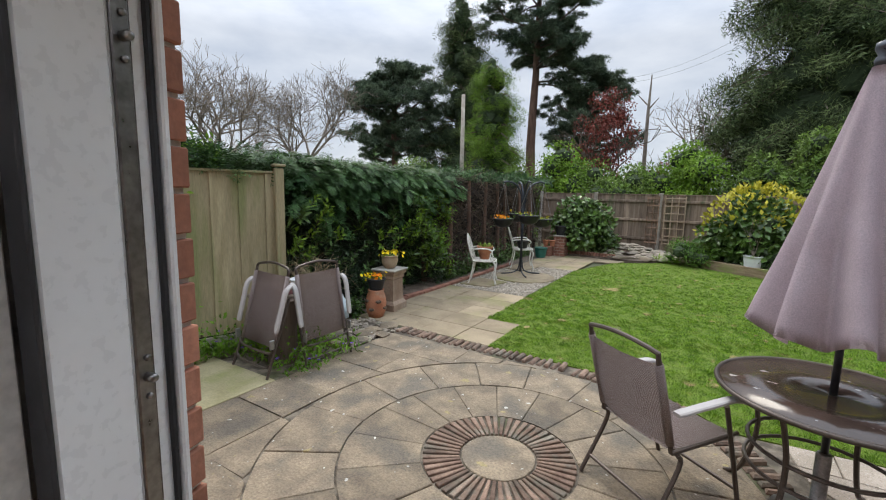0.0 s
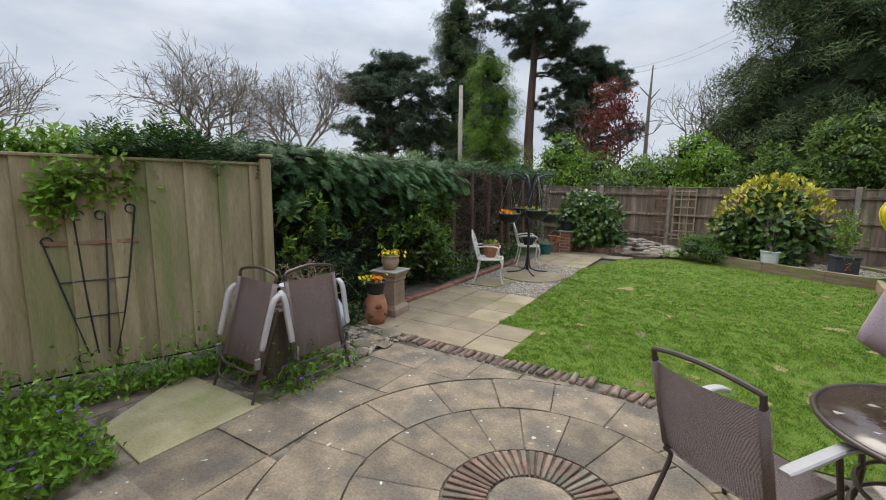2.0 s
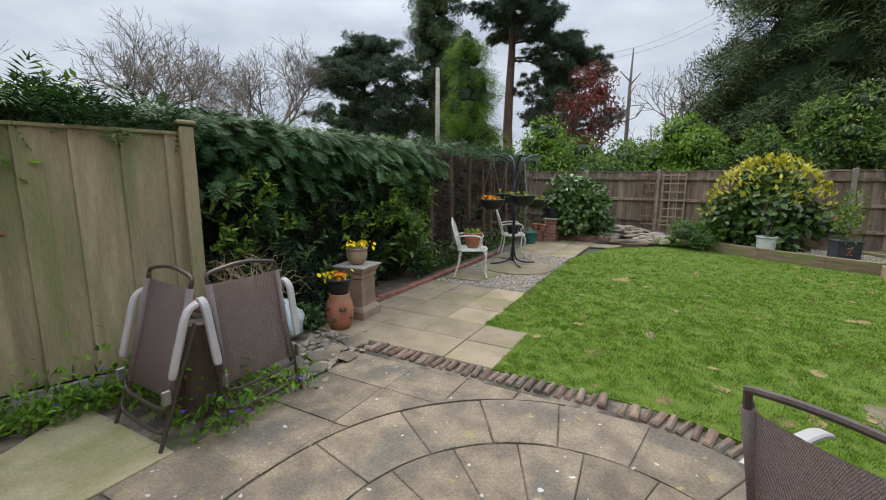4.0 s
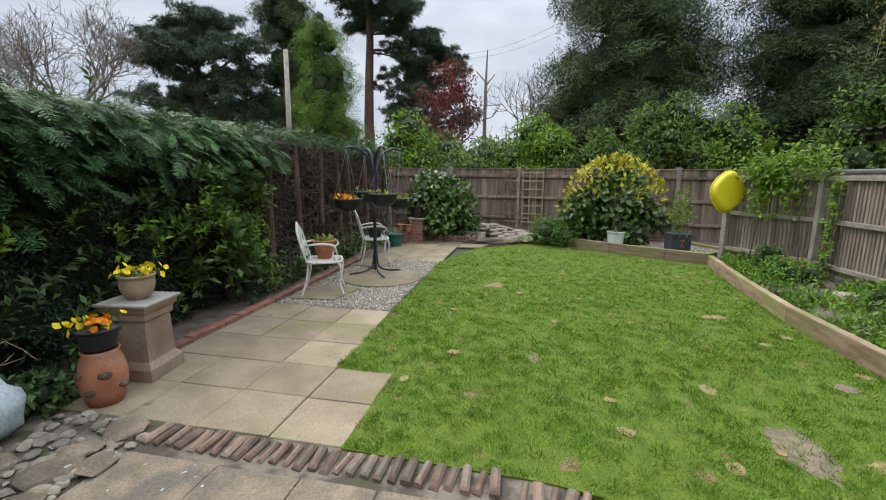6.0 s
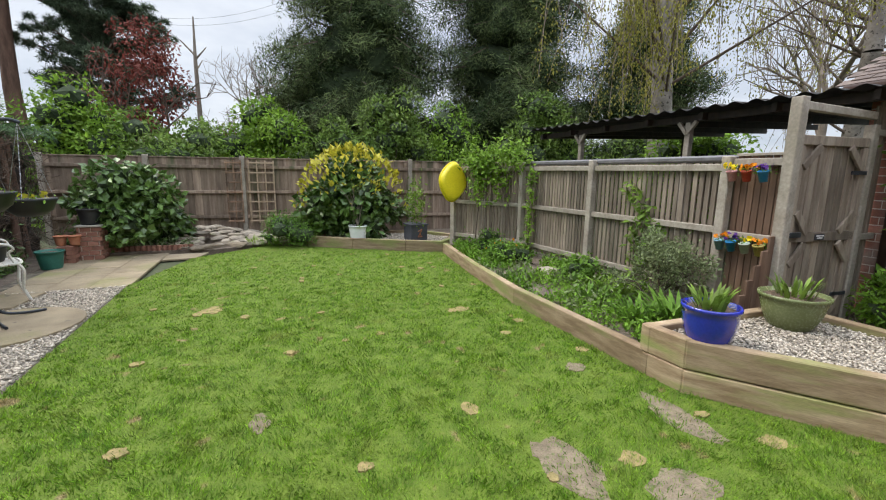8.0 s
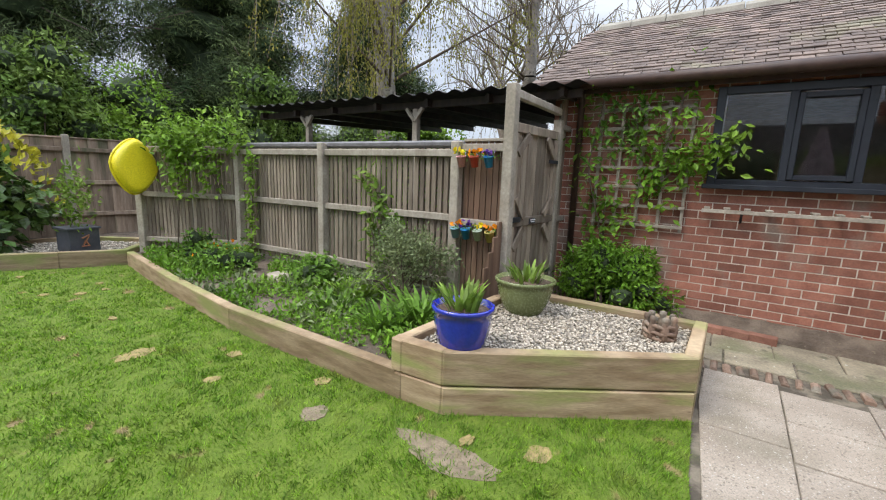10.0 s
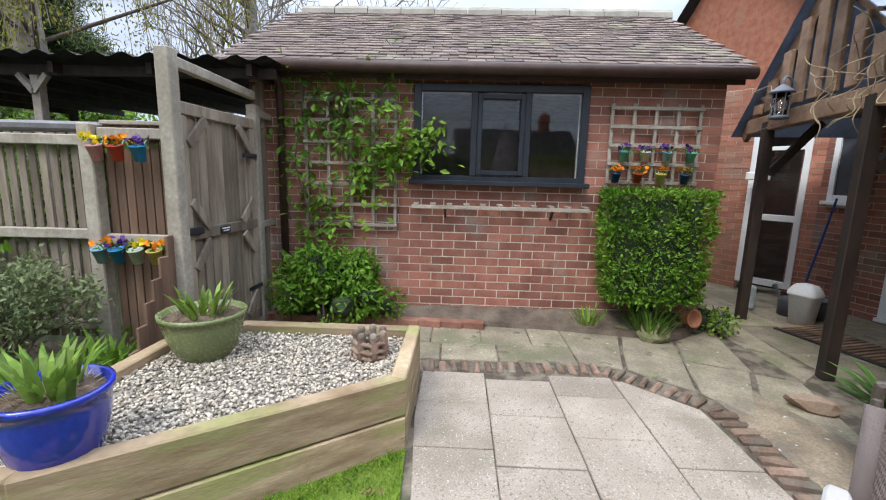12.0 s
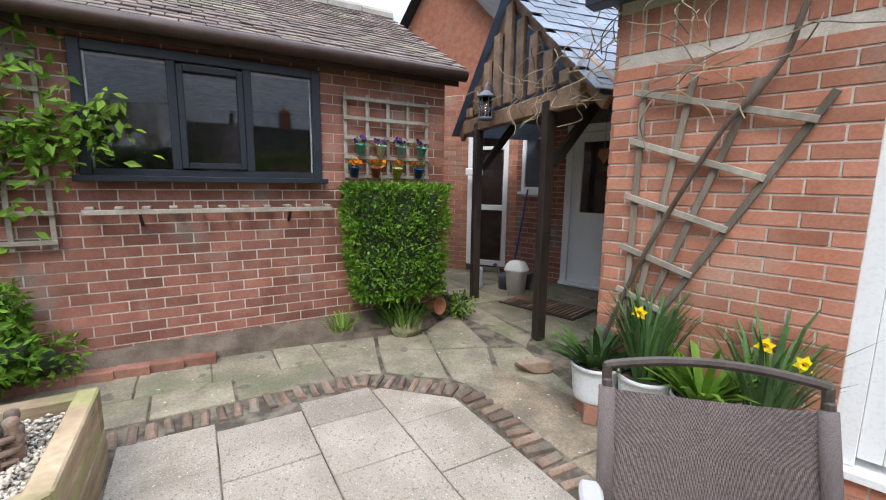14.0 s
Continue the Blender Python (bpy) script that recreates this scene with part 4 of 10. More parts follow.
conifer("hornbeam_tree", polar(*E0, -26.0, 24), 8.9, 1.75, "narrow bright green tree in young leaf", 25, 14000, (0.18, 0.36), "hornbeam", power=0.45, low=0.03, nb=170)
leaf_tree("copper_tree", (-4.5, 26.5, -0.05), 6.9, 1.75, "copper", "copper-red leaved tree behind the garden", 26, 5200, (0.11, 0.2), 0.25)
bush("red_shrub", (-2.0, 26.2, -0.05), 1.4, 1.2, 3.9, "copper", "reddish young-leaved shrub behind the fence", 1100, (0.12, 0.2), 27, core=False)
conifer("cypress_tree", (4.4, 29.5, -0.05), 19, 4.8, "huge dark green cypress with drooping sprays", 31, 34000, (0.32, 0.66), power=0.5, nb=360)
conifer("cypress_tree", (13.0, 28.5, -0.05), 20, 5.0, "huge dark cypress with ragged drooping sprays", 32, 32000, (0.32, 0.66), power=0.5, nb=360)
conifer("cypress_tree", (19.5, 24.5, -0.05), 14, 4.0, "dark spreading conifer behind the car port", 33, 15000, (0.3, 0.6), power=0.6)

def weeping_birch(at, h, r, seed, label, n=2600):
    rng = np.random.default_rng(seed)
    t = thing("birch_tree", at, label, "tree")
    bends = [(rng.normal(0, 0.15), rng.normal(0, 0.15), h * i / 5) for i in range(6)]
    segs = [(bends[i], bends[i + 1], 0.36 * (1 - i / 7), 0.36 * (1 - (i + 1) / 7)) for i in range(5)]
    limbs, strands, lp, ld = [], [], [], []
    for i in range(34):
        z = h * rng.uniform(0.30, 0.98)
        a = rng.uniform(0, math.tau)
        e = Vector((r * rng.uniform(.4, 1) * math.cos(a), r * rng.uniform(.4, 1) * math.sin(a), z + rng.uniform(0.2, 1.6)))
        limbs.append(((0, 0, z - 1.6), tuple(e), 0.055, 0.015))
        for j in range(14):
            s = Vector((0, 0, z - 0.8)).lerp(e, rng.uniform(0.35, 1.05))
            q = s + Vector((rng.normal(0, .35), rng.normal(0, .35), -rng.uniform(0.8, 2.8)))
            strands.append((tuple(s), tuple(q), 0.012, 0.006))
            for m in range(max(1, n // 476)):
                lp.append(tuple(s.lerp(q, rng.uniform(0.1, 1))))
    segs_mesh("trunk", segs, M["birch_bark"], t, 10)
    segs_mesh("bough_mass", limbs, M["bark"], t, 5)
    segs_mesh("twig_mass", strands, M["twig"], t, 3)
    lp = np.array(lp)
    lp = lp + rng.normal(0, 0.12, lp.shape)
    v, f = scatter(*LEAF, lp, unit(rand_dirs(len(lp), rng) * 0.7 + (0, 0, -1)), rand_dirs(len(lp), rng), rng.uniform(0.05, 0.11, len(lp)))
    mesh_np("catkin_mass", v, f, M["birch_leaf"], t)
    return t


weeping_birch((11.1, 15.85, -0.05), 15.5, 4.6, 41, "old birch with grey trunk and yellow-green catkins", 34000)
weeping_birch((18.5, 14.5, -0.05), 14, 4.2, 42, "birch with thin hanging yellow-green twigs", 4500)
bare_tree((24, 13.0, -0.05), 13, "leafless tree behind the garage", 44, 4)
bare_tree((21, 17.0, -0.05), 12, "leafless tree beside the birch", 45, 4)

# shrubs over the far fence and along the boundary
for k, (x, y, rx, rz, m, lab) in enumerate([(-4.6, 19.5, 1.6, 3.9, "fresh", "fresh green shrub over the far fence"), (-2.6, 18.8, 1.5, 4.0, "mid", "green shrub behind the far fence"),
                                            (-0.3, 19.2, 1.6, 4.1, "fresh", "bright green shrub behind the far fence"), (1.7, 19.6, 1.5, 3.4, "mid", "leafy shrub behind the far fence"),
                                            (3.3, 19.0, 1.4, 4.9, "mid", "tall leafy shrub behind the yellow bush"), (5.5, 19.0, 1.7, 3.9, "fresh", "bushy green shrub near the corner"),
                                            (7.3, 16.8, 1.5, 4.5, "mid", "tall light green shrub over the slatted fence"), (9.8, 13.8, 1.7, 3.4, "fresh", "leafy shrub behind the car port"),
                                            (11.5, 17.0, 1.8, 3.6, "mid", "dense green shrub under the birch"), (-7.5, 21.0, 1.8, 3.6, "mid", "green shrub beyond the hedge"),
                                            (-10.5, 17.5, 2.0, 3.4, "mid", "rough green shrub beyond the hedge"), (-13.5, 14.5, 2.0, 3.3, "fresh", "leafy shrub beyond the hedge"), (10.5, 21.5, 2.0, 4.0, "mid", "shrub in front of the cypress"), (-1.0, 23.0, 2.0, 3.8, "mid", "shrub further behind the fence")]):
    bush("shrub", (x, y, -0.05), rx, rx * 0.9, rz * 0.8, "shrub_leaf" if m == "mid" else m, lab, 9500, (0.09, 0.17), 60 + k, 0.45, 26)

bush("laurel", (-2.62, 15.35, 0), 0.95, 0.7, 1.75, "laurel", "cherry laurel with broad glossy green leaves", 4000, (0.11, 0.18), 81, 0.5, 30, width=1.4)
au = bush("spotted_laurel", (1.50, 15.25, 0.05), 1.12, 0.75, 1.55, "laurel", "domed spotted laurel topped with yellow leaves", 4200, (0.13, 0.20), 82, 0.46, 40, width=1.5)
rng = np.random.default_rng(83)
d = rand_dirs(1500, rng)
d[:, 2] = np.abs(d[:, 2])
p = d * np.array([1.24, 0.85, 1.62]) * rng.uniform(0.93, 1.05, 1500)[:, None] + (0, 0, 0.36)
p = p[rng.uniform(0.3, 1.15, 1500) < d[:, 2] + 0.12]
n = len(p)
v, f = scatter(*LEAF, p, unit(unit(p) * 0.7 + rand_dirs(n, rng) * 0.6 + (0, 0, 0.1)), unit(unit(p) + (0, 0, 0.6)), np.stack([rng.uniform(0.13, 0.20, n), rng.uniform(0.10, 0.16, n), np.full(n, 0.13)], 1))
mesh_np("young_leaves", v, f, M["yellow_leaf"], au)
bush("box_bush", (0.16, 15.05, 0.05), 0.56, 0.46, 0.52, "mid", "low rounded box bush", 4200, (0.035, 0.06), 84, 0.62, 20)

# ---------- the tall hedge ----------
hedge = thing("hedge", (-4.2, 8, 0), "tall dark mixed hedge with drooping cypress on top", "hedge")
inv = hedge.matrix_world.inverted()


def hpart(name, v, f, mat_):
    o = mesh_np(name, v, f, mat_, hedge)
    o.matrix_parent_inverse = inv
    return o


# solid block behind the leaves, its colour painted as the hedge's inner shade
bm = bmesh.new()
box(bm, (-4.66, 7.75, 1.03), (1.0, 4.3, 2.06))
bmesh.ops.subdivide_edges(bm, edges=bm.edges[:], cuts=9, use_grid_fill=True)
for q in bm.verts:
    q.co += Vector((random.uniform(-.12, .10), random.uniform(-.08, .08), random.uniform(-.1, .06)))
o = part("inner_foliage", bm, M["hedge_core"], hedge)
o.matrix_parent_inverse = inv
rng = np.random.default_rng(91)


def hedge_face(y, z):
    """How far out the leafy side stands at each place."""
    return -3.93 + 0.14 * np.sin(y * 2.7 + 1) * np.cos(z * 2.3) + 0.10 * np.sin(y * 6.1 + z * 4)


n = 30000
y, z = rng.uniform(5.75, 9.75, n), rng.uniform(0.0, 1.95, n)
p = np.stack([hedge_face(y, z) - rng.exponential(0.11, n), y, z], 1)
keep = rng.uniform(0, 1, n) < 0.15 + 0.85 * (np.sin(y * 7.3 + z * 4.1) * np.sin(z * 8.0 - y * 3.2) > -0.30)
p = p[keep]
n = len(p)
v, f = scatter(*LEAF, p, unit(rand_dirs(n, rng) + (0.6, 0, -0.1)), unit(rand_dirs(n, rng) * 0.8 + (0.6, 0, 0.5)), rng.uniform(0.026, 0.055, n))
hpart("leaves", v, f, M["holly"])


def sprigs(spots, size, width, mat_, name, leaves=11, proud=0.0):
    """Upright shoots, each a stem with leaves up both sides."""
    pos, al, fc, sc, stems = [], [], [], [], []
    for yy, zz, rr, k in spots:
        for _ in range(k):
            y0, z0 = yy + rng.normal(0, rr * 0.6), max(0.05, zz + rng.normal(0, rr * 0.6))
            a = Vector((float(hedge_face(y0, z0)) + proud, y0, z0))
            d = Vector((rng.uniform(0.15, 0.6), rng.normal(0, 0.45), rng.uniform(0.1, 1.0))).normalized()
            L = rng.uniform(0.16, 0.34)
            e = a + d * L
            stems.append((tuple(a), tuple(e), 0.004, 0.002))
            for i in range(leaves):
                q = a.lerp(e, 0.15 + 0.85 * i / (leaves - 1))
                side = d.cross(Vector((rng.normal(), rng.normal(), rng.normal()))).normalized()
                pos.append(tuple(q))
                al.append(tuple(d * 0.6 + side * rng.uniform(0.6, 1.0)))
                fc.append((0.5 + rng.normal(0, 0.3), rng.normal(0, 0.3), 0.9))
                w = rng.uniform(*size)
                sc.append((w * width, w, w))
    v, f = scatter(*LEAF, np.array(pos), unit(np.array(al)), unit(np.array(fc)), np.array(sc))
    hpart(name, v, f, M[mat_])
    o = tagged(segs_mesh(name + "_stems", stems, M["bark"], hedge, 3), kind="stuff")
    o.matrix_parent_inverse = inv


sprigs([(6.2, 0.95, 0.15, 9), (6.5, 1.25, 0.2, 7), (7.0, 1.2, 0.2, 6), (7.5, 1.0, 0.3, 5), (8.2, 0.95, 0.3, 6), (8.7, 1.05, 0.3, 10), (9.35, 1.35, 0.4, 55), (9.5, 0.6, 0.35, 40), (9.35, 0.95, 0.3, 35), (8.9, 0.8, 0.3, 14)], (0.055, 0.10), 0.95, "fresh", "young_leaves", 11, 0.07)
sprigs([(6.3, 0.7, 0.2, 12), (6.6, 0.8, 0.4, 14), (7.3, 0.6, 0.5, 14), (8.0, 1.2, 0.5, 16), (8.6, 0.7, 0.4, 18), (9.2, 0.4, 0.3, 16), (9.0, 1.3, 0.4, 14)], (0.06, 0.11), 0.9, "mid_dark", "outer_leaves")
sprigs([(9.0, 0.85, 0.25, 12), (9.1, 0.5, 0.2, 9), (8.75, 0.35, 0.15, 8), (6.15, 1.25, 0.12, 4)], (0.12, 0.17), 1.0, "laurel", "broad_leaves", 9, 0.06)
# cypress branches that hang in tiers over the upper face
pos, al, fc, sc, tone = [], [], [], [], []
for k in range(300):
    y0 = rng.uniform(5.95, 10.1)
    thin = 0.4 if 7.5 < y0 < 8.1 else 1.0
    z0 = 2.10 - abs(rng.normal(0, 0.26)) * thin
    if y0 > 9.0:
        z0 = max(z0, 1.6)
    base = Vector((-4.10 + rng.normal(0, 0.05), y0, z0))
    d = Vector((1.0, rng.normal(0.1, 0.55), rng.normal(-0.05, 0.28))).normalized()
    L = rng.uniform(0.14, 0.42)
    for i in range(7):
        u = (i + 1) / 7
        q = base + d * L * u + Vector((0, rng.normal(0, 0.06), -0.14 * u * u + rng.normal(0, 0.04)))
        pos.append(tuple(q))
        al.append((d.x + rng.normal(0, 0.35), d.y + (0.9 if i % 2 else -0.9) * (1.15 - u) + rng.normal(0, 0.3), rng.normal(-0.25, 0.25) - 0.35 * u))
        fc.append((0.4 + rng.normal(0, 0.3), rng.normal(0, 0.35), 1.0))
        sc.append(rng.uniform(0.09, 0.24))
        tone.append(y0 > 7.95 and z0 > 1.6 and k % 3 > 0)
# a taller dark cypress beside the fence post
for k in range(70):
    base = Vector((rng.uniform(-4.5, -4.0), rng.uniform(5.9, 6.9), rng.uniform(2.0, 2.24)))
    for i in range(4):
        q = base + Vector((0.10 * i, rng.normal(0, 0.07), -0.02 * i * i + rng.normal(0, 0.02)))
        pos.append(tuple(q))
        al.append((1.0 + rng.normal(0, 0.3), rng.normal(0, 0.7), rng.normal(-0.05, 0.25)))
        fc.append((rng.normal(0.2, 0.3), rng.normal(0, 0.35), 1.0))
        sc.append(rng.uniform(0.09, 0.20))
        tone.append(False)
pos, al, fc, sc, tone = np.array(pos), np.array(al), np.array(fc), np.array(sc), np.array(tone)
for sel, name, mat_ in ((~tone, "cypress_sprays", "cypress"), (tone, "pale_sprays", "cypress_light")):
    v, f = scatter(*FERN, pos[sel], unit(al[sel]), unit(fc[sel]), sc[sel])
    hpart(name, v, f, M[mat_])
n = 2600
p = np.stack([rng.uniform(-5.1, -3.86, n), rng.uniform(5.6, 10.2, n), 2.11 + rng.normal(0, 0.025, n)], 1)
v, f = scatter(*FROND, p, unit(rand_dirs(n, rng) * (1, 1, 0.5) + (0.3, 0, 0.25)), unit(rand_dirs(n, rng) * 0.5 + (0, 0, 1)), rng.uniform(0.07, 0.14, n))
hpart("top_sprays", v, f, M["mid_dark"])

# older, bare-sided stretch of hedge
old = thing("old_hedge", (-4.3, 12.5, 0), "bare-sided brown hedge with visible trunks and twigs", "hedge")
inv2 = old.matrix_world.inverted()
# solid block painted near-black brown as the shade in the hedge's hollow side
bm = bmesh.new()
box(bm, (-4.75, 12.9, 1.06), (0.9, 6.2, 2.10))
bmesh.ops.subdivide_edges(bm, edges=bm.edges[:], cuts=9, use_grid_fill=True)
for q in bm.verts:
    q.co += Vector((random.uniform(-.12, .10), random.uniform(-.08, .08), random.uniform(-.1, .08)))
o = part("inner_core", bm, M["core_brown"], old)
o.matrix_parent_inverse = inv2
rng = np.random.default_rng(92)
segs = []
for i in range(9):
    yy = 9.8 + i * 0.68 + rng.normal(0, 0.16)
    xx = -4.0 + rng.normal(0, 0.09)
    segs.append(((xx, yy, 0), (xx - 0.03, yy + rng.normal(0, .08), 2.0), 0.058, 0.035))
o = segs_mesh("trunk", segs, M["pine_bark"], old, 7)
o.matrix_parent_inverse = inv2
segs = []
for i in range(2900):
    a = Vector((-4.15 + rng.normal(0, 0.12), rng.uniform(9.6, 15.9), rng.uniform(0.15, 2.08)))
    b = a + Vector((rng.uniform(0.0, 0.30), rng.normal(0, 0.22), rng.normal(0.0, 0.20)))
    m = a.lerp(b, 0.5) + Vector(rng.normal(0, 0.03, 3))
    segs += [(tuple(a), tuple(m), 0.006, 0.004), (tuple(m), tuple(b), 0.004, 0.0015)]
o = segs_mesh("twig_mass", segs, M["dark_twig"], old, 3)
o.matrix_parent_inverse = inv2
n = 2600
p = np.stack([rng.uniform(-5.0, -3.72, n), rng.uniform(9.7, 16, n), 2.13 + rng.normal(0, 0.05, n)], 1)
v, f = scatter(*FROND, p, unit(rand_dirs(n, rng) + (0.5, 0, 0.1)), unit(rand_dirs(n, rng) * 0.4 + (0, 0, 1)), rng.uniform(0.08, 0.17, n))
o = mesh_np("top_sprays", v, f, M["cypress"], old)
o.matrix_parent_inverse = inv2
n = 2500
p = np.stack([-3.75 - rng.exponential(0.18, n), rng.uniform(9.6, 14.3, n), rng.exponential(0.16, n)], 1)
v, f = scatter(*LEAF, p, unit(rand_dirs(n, rng) + (0.4, 0, 0.2)), unit(rand_dirs(n, rng) * 0.5 + (0.3, 0, 1)), rng.uniform(0.06, 0.11, n))
o = mesh_np("ground_ivy", v, f, M["laurel"], old)
o.matrix_parent_inverse = inv2

# ivy and conifer above the pale fence
ivy = thing("ivy", (-4.6, 4.5, 0), "ivy and cypress growing over the top of the pale fence", "climber")
inv3 = ivy.matrix_world.inverted()
n = 8500
yy = rng.uniform(1.6, 5.3, n)
p = np.stack([-4.42 + (yy - 3.8) * 0.355 - rng.exponential(0.28, n), yy, 1.98 + rng.normal(0, 0.09, n) + 0.05 * np.sin(yy * 4)], 1)
v, f = scatter(*LEAF, p, unit(rand_dirs(n, rng) + (0.3, 0, 0.3)), unit(rand_dirs(n, rng) * 0.5 + (0.3, 0, 1)), rng.uniform(0.05, 0.10, n))
o = mesh_np("leaves", v, f, M["fresh"], ivy)
o.matrix_parent_inverse = inv3
n = 620
yy = rng.uniform(4.5, 5.9, n)
p = np.stack([-4.2 + (yy - 3.8) * 0.3 - rng.exponential(0.3, n), yy, 2.03 + rng.normal(0, 0.06, n)], 1)
v, f = scatter(*FROND, p, unit(rand_dirs(n, rng) + (0.7, 0, -0.1)), unit(rand_dirs(n, rng) * 0.4 + (0, 0, 1)), rng.uniform(0.10, 0.22, n))
o = mesh_np("cypress_sprays", v, f, M["cypress"], ivy)
o.matrix_parent_inverse = inv3
# plain block behind the ivy, coloured dark for the shade within
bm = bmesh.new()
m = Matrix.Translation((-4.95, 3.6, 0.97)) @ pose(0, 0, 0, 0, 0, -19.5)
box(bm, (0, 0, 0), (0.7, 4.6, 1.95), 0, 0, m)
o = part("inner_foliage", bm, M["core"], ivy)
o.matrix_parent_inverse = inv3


# ---------- lawn grass, gravel ----------
def inside(poly, pts):
    poly = np.array(poly)
    x, y = pts[:, 0], pts[:, 1]
    hit = np.zeros(len(pts), bool)
    for i in range(len(poly)):
        (x1, y1), (x2, y2) = poly[i - 1], poly[i]
        c = (y1 > y) != (y2 > y)
        hit ^= c & (x < (x2 - x1) * (y - y1) / (y2 - y1 + 1e-12) + x1)
    return hit


rng = np.random.default_rng(101)
PATCHES = [(1.20, 7.42, 0.17, 0.30, "bare_soil"), (2.16, 7.52, 0.13, 0.34, "bare_soil"), (1.62, 7.05, 0.22, 0.16, "bare_soil"), (1.56, 7.33, 0.09, 0.07, "thatch"), (1.72, 10.02, 0.17, 0.09, "thatch"),
           (2.45, 7.15, 0.10, 0.08, "thatch"), (0.75, 7.15, 0.06, 0.08, "thatch"), (1.86, 9.2, 0.06, 0.05, "thatch"), (0.72, 9.6, 0.05, 0.05, "thatch"), (0.95, 8.1, 0.06, 0.09, "thatch"), (-0.32, 8.4, 0.07, 0.13, "bare_soil"), (-0.85, 10.9, 0.13, 0.16, "thatch"), (2.0, 8.35, 0.10, 0.08, "bare_soil")]
for k in range(26):
    PATCHES.append((rng.uniform(-1.7, 2.4), rng.uniform(7.2, 13.5), rng.uniform(0.03, 0.07), rng.uniform(0.03, 0.08), "thatch"))
thin = []
for k, (x, y, rx, ry, m_) in enumerate(PATCHES):
    poly = [(x + rx * math.cos(i * math.tau / 18) * (0.85 + 0.4 * noise.noise(Vector((i * 1.7, k * 3.7, 0.5)))), y + ry * math.sin(i * math.tau / 18) * (0.85 + 0.4 * noise.noise(Vector((i * 1.7, k * 3.7, 9.5))))) for i in range(18)]
    if not inside(LAWN, np.array(poly)).all():
        continue
    bm = bmesh.new()
    prism(bm, poly, -0.004, 0.0080 + 0.0003 * k)
    structure(part("lawn_worn_patch", bm, M[m_]), ("small patch of straw-coloured dead grass", "bare trodden grey-brown soil in the lawn")[m_ == "bare_soil"], "lawn")
    thin.append((x, y, rx, ry))
q = np.stack([rng.uniform(-2.1, 3.4, 960000), rng.uniform(6.2, 15.3, 960000)], 1)
q = q[rng.uniform(0, 1, len(q)) < np.exp(-0.26 * (q[:, 1] - 6.2))]
pts = q[inside(LAWN, q)]
for x, y, rx, ry in thin:
    e = np.hypot((pts[:, 0] - x) / rx, (pts[:, 1] - y) / ry)
    pts = pts[rng.uniform(0, 1, len(pts)) < np.clip((e - 0.35) * 1.3, 0.55 if rx < 0.12 else 0.25, 1)]
far = np.clip((pts[:, 1] - 7.0) / 5.0, 0, 1)
n = len(pts)
p = np.concatenate([pts, np.full((n, 1), 0.004)], 1)
tuft_ = np.array([noise.noise(Vector((a * 9.0, b * 9.0, 3.3))) + 0.3 * noise.noise(Vector((a * 2.1, b * 2.1, 7.3))) for a, b in pts])
s = rng.uniform(0.016, 0.036, n) * (1 + 0.7 * np.clip(tuft_, -0.6, 0.8)) * (1 - 0.15 * far)
lean = np.stack([np.sin(pts[:, 0] * 7 + pts[:, 1] * 3), np.cos(pts[:, 1] * 6 - pts[:, 0] * 4), np.zeros(n)], 1) * 0.3
v, f = scatter(*BLADE, p, unit(rng.normal(size=(n, 3)) * (0.5, 0.5, 0) + lean + (0, 0, 0.8)), rand_dirs(n, rng), np.stack([s * (1.1 + 1.9 * far), s, s], 1))
tagged(mesh_np("grass", v, f, M["grass"]), "short mown grass blades of the lawn", "grass", kind="stuff")


def pebbles(name, poly, z, dens, size, label, mat_="gravel"):
    a = np.array(poly)
    k = int(dens * np.ptp(a[:, 0]) * np.ptp(a[:, 1]))
    q = np.stack([rng.uniform(a[:, 0].min(), a[:, 0].max(), k), rng.uniform(a[:, 1].min(), a[:, 1].max(), k)], 1)
    q = q[inside(poly, q)]
    k = len(q)
    p = np.concatenate([q, z + rng.uniform(-0.004, 0.012, (k, 1))], 1)
    s = rng.uniform(size[0], size[1], k)
    v, f = scatter(*PEBBLE, p, unit(rng.normal(size=(k, 3)) * (1, 1, 0.3)), unit(rng.normal(size=(k, 3)) * 0.4 + (0, 0, 1)), np.stack([s, s * rng.uniform(0.7, 1.3, k), s * 0.8], 1))
    return tagged(mesh_np(name, v, f, M[mat_], smooth=True), label, "gravel", kind="stuff")


G1 = [(-3.42, 9.38), (-1.98, 9.38), (-2.01, 12.41), (-3.42, 12.41)]
bm = bmesh.new()
prism(bm, G1, -0.05, 0.0)
structure(part("gravel_path_bed", bm, M["gravel_bed"]), "grey bed of the gravel strip", "gravel")
pebbles("gravel", G1, 0.002, 2600, (0.018, 0.034), "loose grey and buff gravel beside the lawn")
G2 = [(2.54, 8.06), (2.55, 7.80), (3.36, 6.63), (4.02, 6.63), (4.0, 7.7), (3.68, 8.0)]
bm = bmesh.new()
prism(bm, G2, 0.0, 0.335)
structure(part("gravel_planter_bed", bm, M["gravel_bed"]), "grey bed of the planter gravel", "gravel")
pebbles("gravel", G2, 0.338, 4600, (0.014, 0.028), "pale grey gravel filling the timber planter")
G3 = [(0.6, 14.97), (1.35, 14.40), (2.27, 13.84), (2.86, 13.52), (3.45, 14.2), (2.85, 15.08), (1.05, 15.28)]
bm = bmesh.new()
prism(bm, G3, 0.0, 0.15)
structure(part("gravel_corner_bed", bm, M["gravel_bed"]), "grey bed of the corner gravel", "gravel")
